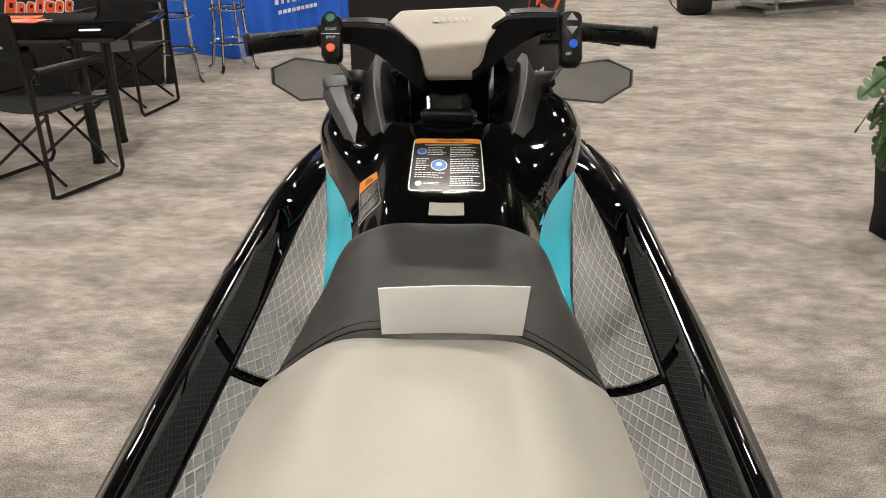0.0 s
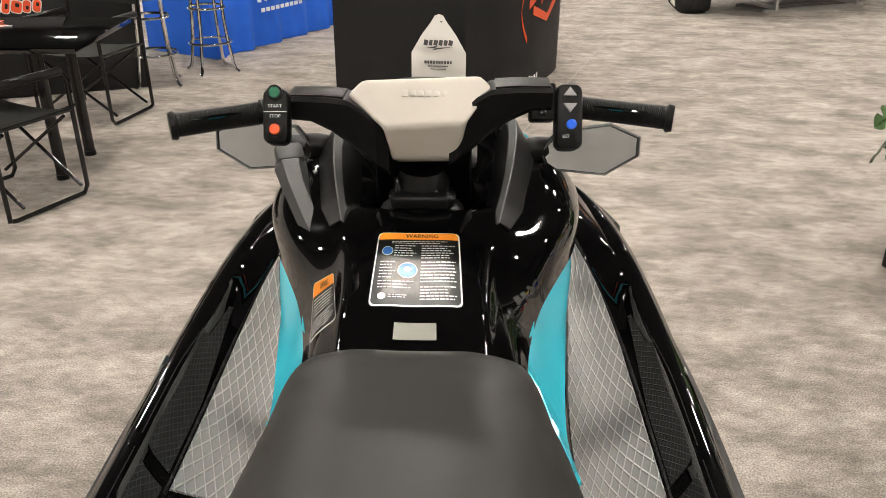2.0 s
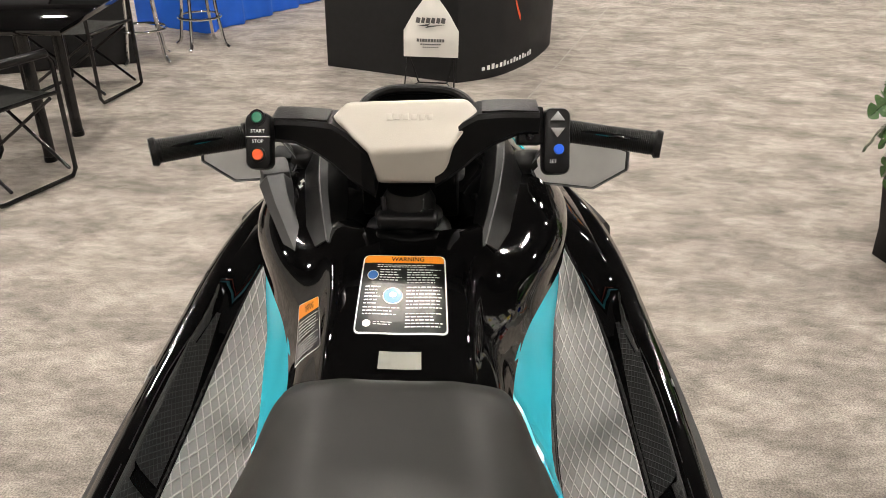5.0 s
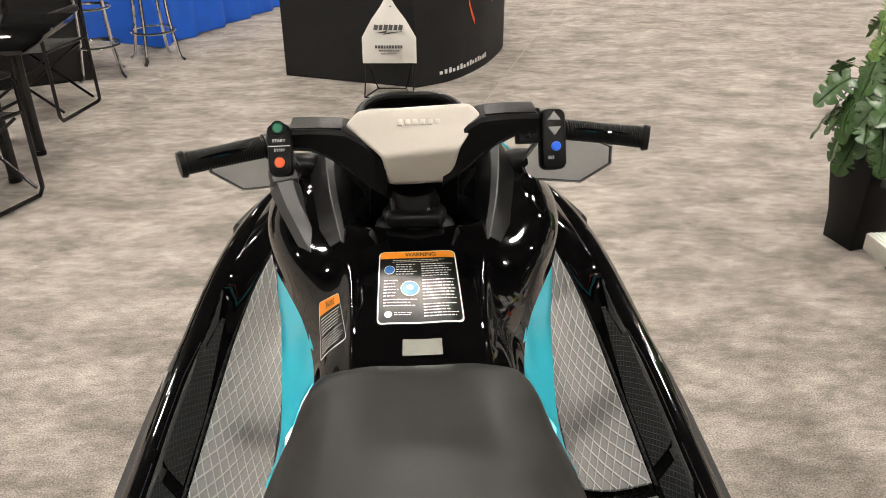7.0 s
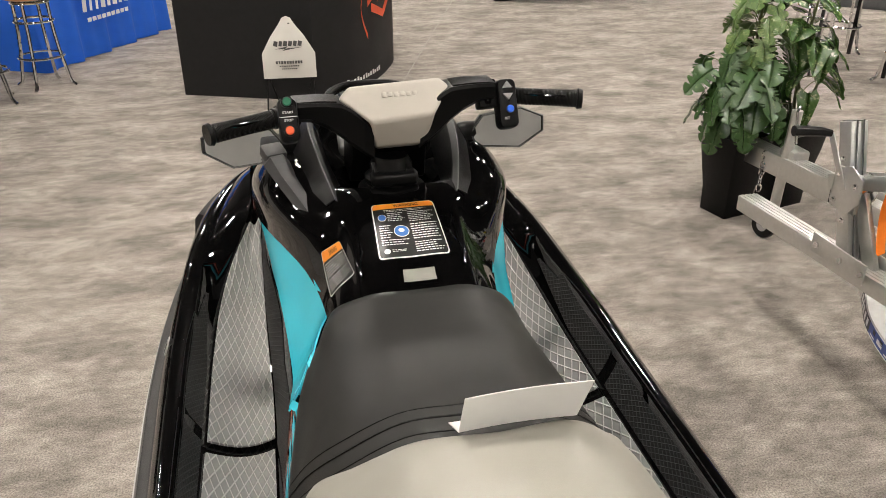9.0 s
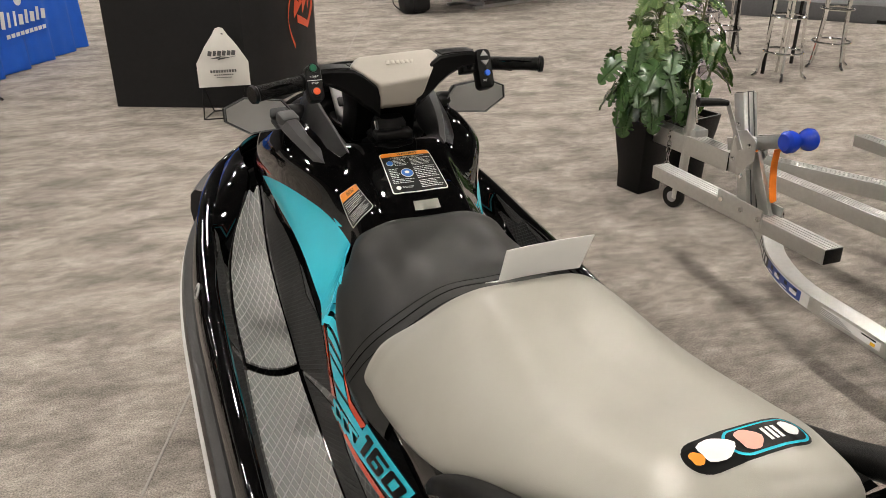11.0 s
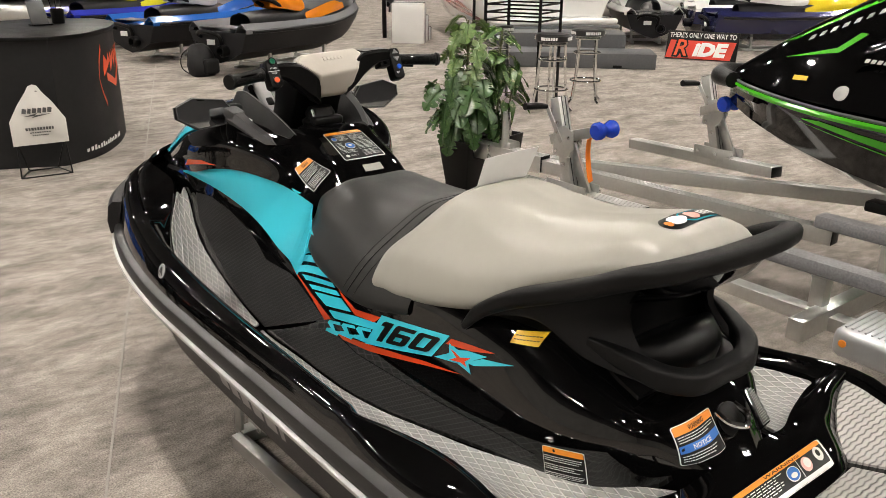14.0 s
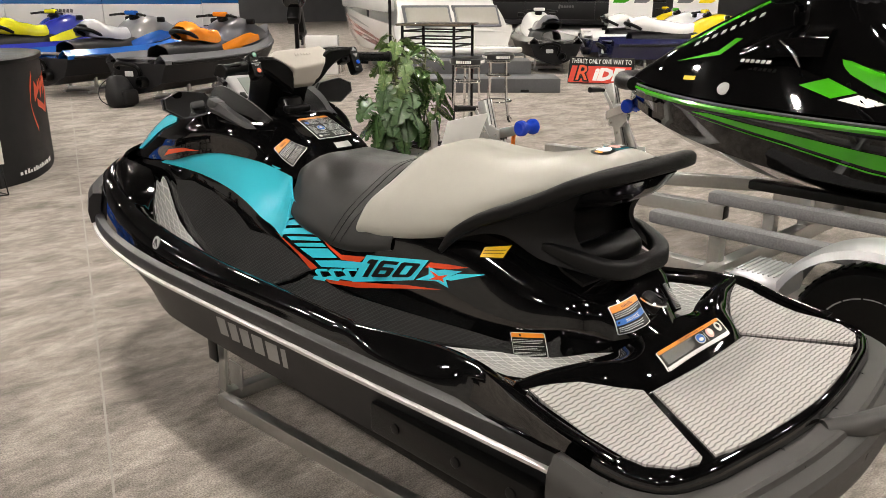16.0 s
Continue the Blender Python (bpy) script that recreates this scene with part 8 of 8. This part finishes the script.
    part("round_badge", lathe([(0.0, 0.002), (0.034, 0.002), (0.034, 0.004), (0.028, 0.006), (0.0, 0.006)], 24, m), SILVER, k, "round silver badge")
    # air scoop with a silver insert
    sc = part("air_scoop", surf([[(-0.40, -0.80, 1.10), (-0.42, -1.0, 1.16), (-0.42, -1.25, 1.18)], [(-0.37, -0.85, 1.19), (-0.39, -1.0, 1.25), (-0.38, -1.25, 1.27)], [(-0.30, -0.88, 1.24), (-0.31, -1.02, 1.30), (-0.30, -1.25, 1.32)]], 12, 12), GLOSS, k)
    part("scoop_insert", tube([(-0.405, -1.04, 1.245), (-0.43, -1.12, 1.19), (-0.435, -1.16, 1.13)], [0.004, 0.009, 0.004], 10, 12), CHROME, sc)
    for q in range(6):
        deco([(-0.86 - 0.028 * q, 1.135), (-0.88 - 0.028 * q, 1.135), (-0.885 - 0.028 * q, 1.15), (-0.865 - 0.028 * q, 1.15)], SILVER, "model_letter", tree, 0.05)
    # seat, handlebar and mirrors
    sg = [(-1.34, (0.0, 1.40), (0.12, 1.36), (0.20, 1.26), (0.26, 1.12)), (-1.8, (0.0, 1.25), (0.14, 1.23), (0.23, 1.12), (0.27, 1.0)), (-2.2, (0.0, 1.24), (0.15, 1.22), (0.26, 1.10), (0.29, 0.98)), (-2.8, (0.0, 1.30), (0.14, 1.28), (0.22, 1.18), (0.24, 1.05))]
    b = mirrored(surf([[(-x, y, z) for x, z in r] for y, *r in sg], 24, 12))
    part("seat", b, SEATG, k, "light grey vinyl seat", angle=60)
    for s in (-1, 1):
        up = [(0.215, -1.25, 1.235), (0.25, -1.5, 1.16), (0.285, -2.0, 1.08), (0.30, -2.6, 1.04)]
        lo = [(0.30, -1.28, 1.14), (0.335, -1.5, 1.04), (0.34, -2.0, 0.98), (0.33, -2.6, 0.95)]
        part("seat_side", shell(surf([[(s * (x + 0.03), y, z - 0.05) for x, y, z in up], [(s * ((x + u) / 2 + 0.04), (y + v) / 2, (z + q) / 2) for (x, y, z), (u, v, q) in zip(up, lo)], [(s * (x + 0.03), y, z) for x, y, z in lo]], 6, 14), 0.008), P_GRN, k, "lime green seat side")
        part("grip", tube([(s * 0.2, -1.32, 1.62), (s * 0.38, -1.40, 1.60)], 0.02, 10), RUBBER, k)
        mi = part("mirror", block(0.2, 0.08, 0.12, (s * 0.38, -1.02, 1.47), 0.035, seg=3), SATIN, k)
        part("mirror_stalk", tube([(s * 0.2, -1.05, 1.41), (s * 0.34, -1.02, 1.46)], 0.03, 8), SATIN, mi)
    part("handlebar", tube([(-0.22, -1.32, 1.62), (0, -1.26, 1.62), (0.22, -1.32, 1.62)], 0.03, 10), SATIN, k)
    part("steering_column", tube([(0, -1.15, 1.42), (0, -1.26, 1.60)], [0.12, 0.09], 12), SATIN, k)


def decal_patch(poly, start, way, tree, out, cell=0.02):
    """A thin patch of that outline in the y-z plane, laid on a surface along way."""
    b = bmesh.new()
    f = b.faces.new([b.verts.new((0, y, z)) for y, z in poly])
    ys = [p[0] for p in poly]
    zs = [p[1] for p in poly]
    for axis, lo, hi in ((1, min(ys), max(ys)), (2, min(zs), max(zs))):
        n = max(1, int((hi - lo) / cell))
        for i in range(1, n):
            co = Vector((0, 0, 0))
            no = Vector((0, 0, 0))
            co[axis], no[axis] = lo + (hi - lo) * i / n, 1
            bmesh.ops.bisect_plane(b, geom=b.verts[:] + b.edges[:] + b.faces[:], plane_co=co, plane_no=no)
    bmesh.ops.triangulate(b, faces=[f for f in b.faces if len(f.verts) > 4])
    last = None
    for v in sorted(b.verts, key=lambda q: q.co.y):
        h = tree.ray_cast(start(v.co.y, v.co.z), way)
        if h[0] is not None:
            last = h[0].x - out
        v.co.x = last if last is not None else 0.0
    return b


green_ski()


# ---- boats
def runabout():
    k = thing("runabout_boat", "white motor boat with red hull stripes", "boat", at=(8.75, 10.1, 0), rz=-25)
    W = profile([(0.0, 1.12, 0.80), (1.5, 1.22, 0.92), (3.5, 1.20, 1.10), (5.2, 0.85, 1.30), (6.2, 0.35, 1.42), (6.6, 0.02, 1.46)])
    rows, red = [], []
    for y in stations(0, 6.58, 30):
        w, z = W(y)
        kz = 0.22 + 0.55 * max(0, (y - 3.5) / 3.1) ** 2
        sec = [(w, z + 0.12), (w, z), (w * 0.93, z * 0.55 + kz * 0.45), (w * 0.80, kz + 0.18), (0, kz)]
        rows.append([(-x, y, q) for x, q in sec] + [(x, y, q) for x, q in sec[::-1][1:]])
    b = bmesh.new()
    skin(b, rows)
    b.faces.new([b.verts.new(p) for p in rows[0]])
    hull = part("hull", b, P_WHT, k, "white gelcoat hull", angle=30)
    tr = BVHTree.FromPolygons([v.co[:] for v in hull.data.vertices], [p.vertices[:] for p in hull.data.polygons])
    RED = paint("red_stripe_paint", (0.42, 0.02, 0.015))
    for poly, mm in (([(0.5, 0.55), (2.6, 0.80), (4.4, 1.10), (3.2, 0.98), (1.4, 0.72)], RED), ([(0.2, 0.40), (2.0, 0.56), (3.4, 0.80), (1.8, 0.68), (0.6, 0.52)], RED), ([(1.4, 0.83), (2.8, 0.98), (3.6, 1.1), (2.4, 1.0)], P_GRY)):
        part("hull_stripe", decal_patch(poly, lambda y, z: Vector((-3, y, z)), Vector((1, 0, 0)), tr, 0.006, 0.15), mm, k)
    part("swim_platform", block(2.1, 0.75, 0.10, (0, -0.32, 0.52), 0.04, seg=3), P_WHT, k)
    part("transom_band", block(2.12, 0.03, 0.05, (0, -0.70, 0.44), 0.01), P_GRY, k)
    b = surf([[(-1.08, 0.0, 0.80), (-0.98, 0.28, 1.18), (-0.90, 0.75, 1.38), (-0.9, 1.3, 1.40)], [(0, -0.05, 0.84), (0, 0.22, 1.22), (0, 0.7, 1.40), (0, 1.3, 1.42)], [(1.08, 0.0, 0.80), (0.98, 0.28, 1.18), (0.90, 0.75, 1.38), (0.9, 1.3, 1.40)]], 16, 14)
    part("engine_cover", shell(b, 0.02), P_WHT, k, angle=60)
    for s in (-1, 1):
        part("stern_cushion", block(0.80, 0.06, 0.36, (s * 0.47, 0.10, 1.08), 0.028, pose(0, 0, 0, -36), seg=4), SEATG, k, "cream stern cushion with a dark edge")
        part("cushion_edge", block(0.90, 0.045, 0.46, (s * 0.47, 0.125, 1.08), 0.02, pose(0, 0, 0, -36), seg=4), P_GRY, k)
        part("coaming", bar((s * 0.98, 0.8, 1.25), (s * 1.10, 4.0, 1.32), 0.22, 0.24, 0.06), P_WHT, k)
        part("windscreen", shell(surf([[(s * 0.98, 2.6, 1.42), (s * 0.75, 2.75, 1.80)], [(s * 0.6, 3.7, 1.45), (s * 0.45, 3.5, 1.84)], [(s * 0.1, 4.0, 1.47), (s * 0.08, 3.75, 1.86)]], 10, 4), 0.01), mat("tinted_screen", (0.02, 0.025, 0.03), 0.08), k)
    tow = [(-1.05, 2.2, 1.35), (-0.98, 1.9, 2.1), (-0.8, 1.7, 2.35), (0, 1.65, 2.42), (0.8, 1.7, 2.35), (0.98, 1.9, 2.1), (1.05, 2.2, 1.35)]
    part("tow_tower", tube(tow, 0.04, 10, 40), P_GRY, k)
    part("foredeck", surf([[(-1.1, 3.9, 1.32), (0, 4.0, 1.46), (1.1, 3.9, 1.32)], [(-0.8, 5.2, 1.42), (0, 5.25, 1.52), (0.8, 5.2, 1.42)], [(-0.1, 6.4, 1.55), (0, 6.45, 1.56), (0.1, 6.4, 1.55)]], 14, 10), P_WHT, k)
    for y in (0.8, 3.4):
        part("trailer_bunk", bar((-0.7, y, 0.11), (0.7, y, 0.11), 0.12, 0.22, 0.02), ALU, k)


runabout()


def pontoon_boat(label, at, rz, low, high):
    k = thing("pontoon_boat", label, "boat", at=at, rz=rz)
    L = 7.5
    for y in (-0.9, 0.9):
        part("pontoon", tube([(0.1, y, 0.40), (0.5, y, 0.40), (L - 0.6, y, 0.40), (L, y, 0.46)], [0.2, 0.31, 0.31, 0.1], 18), ALU, k, "round aluminium pontoon")
        for x in (1.2, 3.6, 6.0):
            part("support", block(0.3, 0.35, 0.10, (x, y, 0.05), 0.01), RUBBER, k)
    part("deck", block(L, 2.5, 0.10, (L / 2, 0, 0.76), 0.02), P_BLK, k)
    for y in (-1.22, 1.22):
        for i in range(4):
            x0 = 0.1 + i * (L - 0.2) / 4
            w = (L - 0.2) / 4
            part("low_panel", block(w - 0.012, 0.05, 0.44, (x0 + w / 2, y, 1.05), 0.01), low, k)
            part("high_panel", block(w - 0.012, 0.055, 0.34, (x0 + w / 2, y, 1.45), 0.01), high, k)
        part("top_rail", tube([(0.1, y, 1.65), (L - 0.1, y, 1.65)], 0.03, 8), ALU, k)
        part("rub_rail", bar((0.05, y, 0.80), (L - 0.05, y, 0.80), 0.06, 0.05, 0.01), P_BLK, k)
    for q in range(6):
        part("name_letter", block(0.05, 0.006, 0.06 + 0.04 * (q == 0), (L * 0.62 + 0.07 * q, -1.249, 1.16), 0, pose(0, 0, 0, 0, 14, 0)), INK, k)
    return k


pontoon_boat("blue and white pontoon boat with aluminium floats", (1.3, 19.6, 0), -45.5, paint("off_white_panel", (0.55, 0.55, 0.55)), paint("panel_blue", (0.015, 0.11, 0.33)))
pontoon_boat("black pontoon boat at the back of the hall", (13.6, 17.5, 0), -50, P_BLK, GLOSS)


def outboard():
    k = thing("outboard_motor", "black outboard motor tilted up on a boat", "motor", at=(7.55, 13.35, 0), rz=-45)
    part("cowl", block(0.45, 0.7, 0.55, (0, 0, 1.55), 0.14, pose(0, 0, 0, 25), seg=4), GLOSS, k)
    part("midsection", bar((0.0, 0.05, 1.4), (0.0, 0.5, 0.75), 0.18, 0.22, 0.05), SATIN, k)
    part("gearcase", tube([(0, 0.30, 0.62), (0, 0.62, 0.72), (0, 0.80, 0.78)], [0.05, 0.09, 0.03], 12, 12), SATIN, k)
    part("skeg", block(0.02, 0.2, 0.25, (0, 0.55, 0.58), 0.005), SATIN, k)
    part("bracket", bar((0, -0.3, 0.95), (0, 0.05, 1.35), 0.25, 0.2, 0.04), SATIN, k)
    part("stand_leg", bar((0, 0.0, 0.0), (0, 0.0, 1.2), 0.08, 0.08, 0.01), SATIN, k)


outboard()
sp = thing("boarding_steps", "small white moulded boarding steps", "steps", at=(7.65, 12.55, 0), rz=-45)
for i in range(3):
    part("step", block(0.6, 0.32, 0.24 * (3 - i), (0, 0.32 * i - 0.3, 0.12 * (3 - i)), 0.02), P_WHT, sp)

# ---- grey steps, the red sign, posters
GREYC = mat("grey_step_carpet", (0.085, 0.088, 0.092), 0.9, vary=0.2, scale=40, bump=0.5, bump_scale=300)
pf = thing("display_steps", "two dark grey carpeted display steps", "steps", at=(8.30, 7.30, 0), rz=-44)
lowp = part("lower_step", block(2.6, 0.75, 0.215, (-1.3, 0.375, 0.1085), 0.008), GREYC, pf)
part("step_slot", block(0.13, 0.01, 0.04, (-0.55, -0.002, 0.03), 0.004), RUBBER, lowp)
part("upper_step", block(2.2, 0.75, 0.42, (-1.48, 1.13, 0.211), 0.008), GREYC, pf)
sr = thing("show_sign", "red and black sign with white words leaning on the carpet", "sign", at=(9.80, 7.62, 0), rz=-66)
SRED = mat("sign_red", (0.60, 0.035, 0.012), 0.4, vary=0.06, scale=10)
face = pose(0, 0, 0.0, -14)
pn = part("panel", block(1.10, 0.04, 0.44, (0, 0, 0.225), 0.006, face), LBLK, sr, "black panel")


def on_sign(x, up, out):
    return basis((x, 0.242 * up - 0.97 * out, 0.225 + 0.97 * up + 0.242 * out), (1, 0, 0), (0, 0.242, 0.97))


part("red_field", plate([(-0.545, -0.21), (0.46, -0.21), (0.52, 0.07), (-0.49, 0.07)], 0.004, on_sign(0, 0, 0.0205)), SRED, pn, "red field")
part("sign_word", lettering("THERE'S ONLY ONE WAY TO", 0.11, on_sign(0, 0.145, 0.026), 0.003, width=1.02), LWHT, pn, "white words")
part("sign_word", lettering("R", 0.36, on_sign(-0.33, -0.06, 0.030), 0.003, 0.2, 0.03), LBLK, pn, "black edge of the letter")
part("sign_word", lettering("R", 0.36, on_sign(-0.325, -0.06, 0.036), 0.003, 0.2, 0.004), LOGO, pn, "orange-red letter")
part("sign_word", lettering("iDE", 0.27, on_sign(0.12, -0.075, 0.030), 0.003, 0.2, 0.016, 0.54), LWHT, pn, "white letters")
part("sign_strut", bar((0.0, 0.0, 0.38), (0.0, 0.22, 0.01), 0.04, 0.02, 0.002), TUBEK, sr)
for n, (x, y) in enumerate(((14.8, 10.4), (15.6, 9.2), (17.0, 7.6))):
    ps = thing("poster_board", "white poster board with small coloured pictures", "poster", "posters", at=(x, y, 0), rz=-50)
    bd = part("board", block(1.0, 0.04, 1.9, (0, 0, 1.0), 0.006), PAPER, ps)
    for i in range(6):
        part("picture", plate([(-0.18, 0), (0.10, 0.0), (0.20, 0.05), (0.02, 0.12), (-0.14, 0.09)], 0.004, basis((-0.24 + 0.48 * (i % 2), -0.022, 1.70 - 0.42 * (i // 2)), (1, 0, 0), (0, 0, 1))), (P_SUN, P_BLUE, P_GRN, P_GRY)[(i + n) % 4], bd)
    part("foot", block(0.8, 0.4, 0.02, (0, 0, 0.012), 0.003), TUBEK, ps)
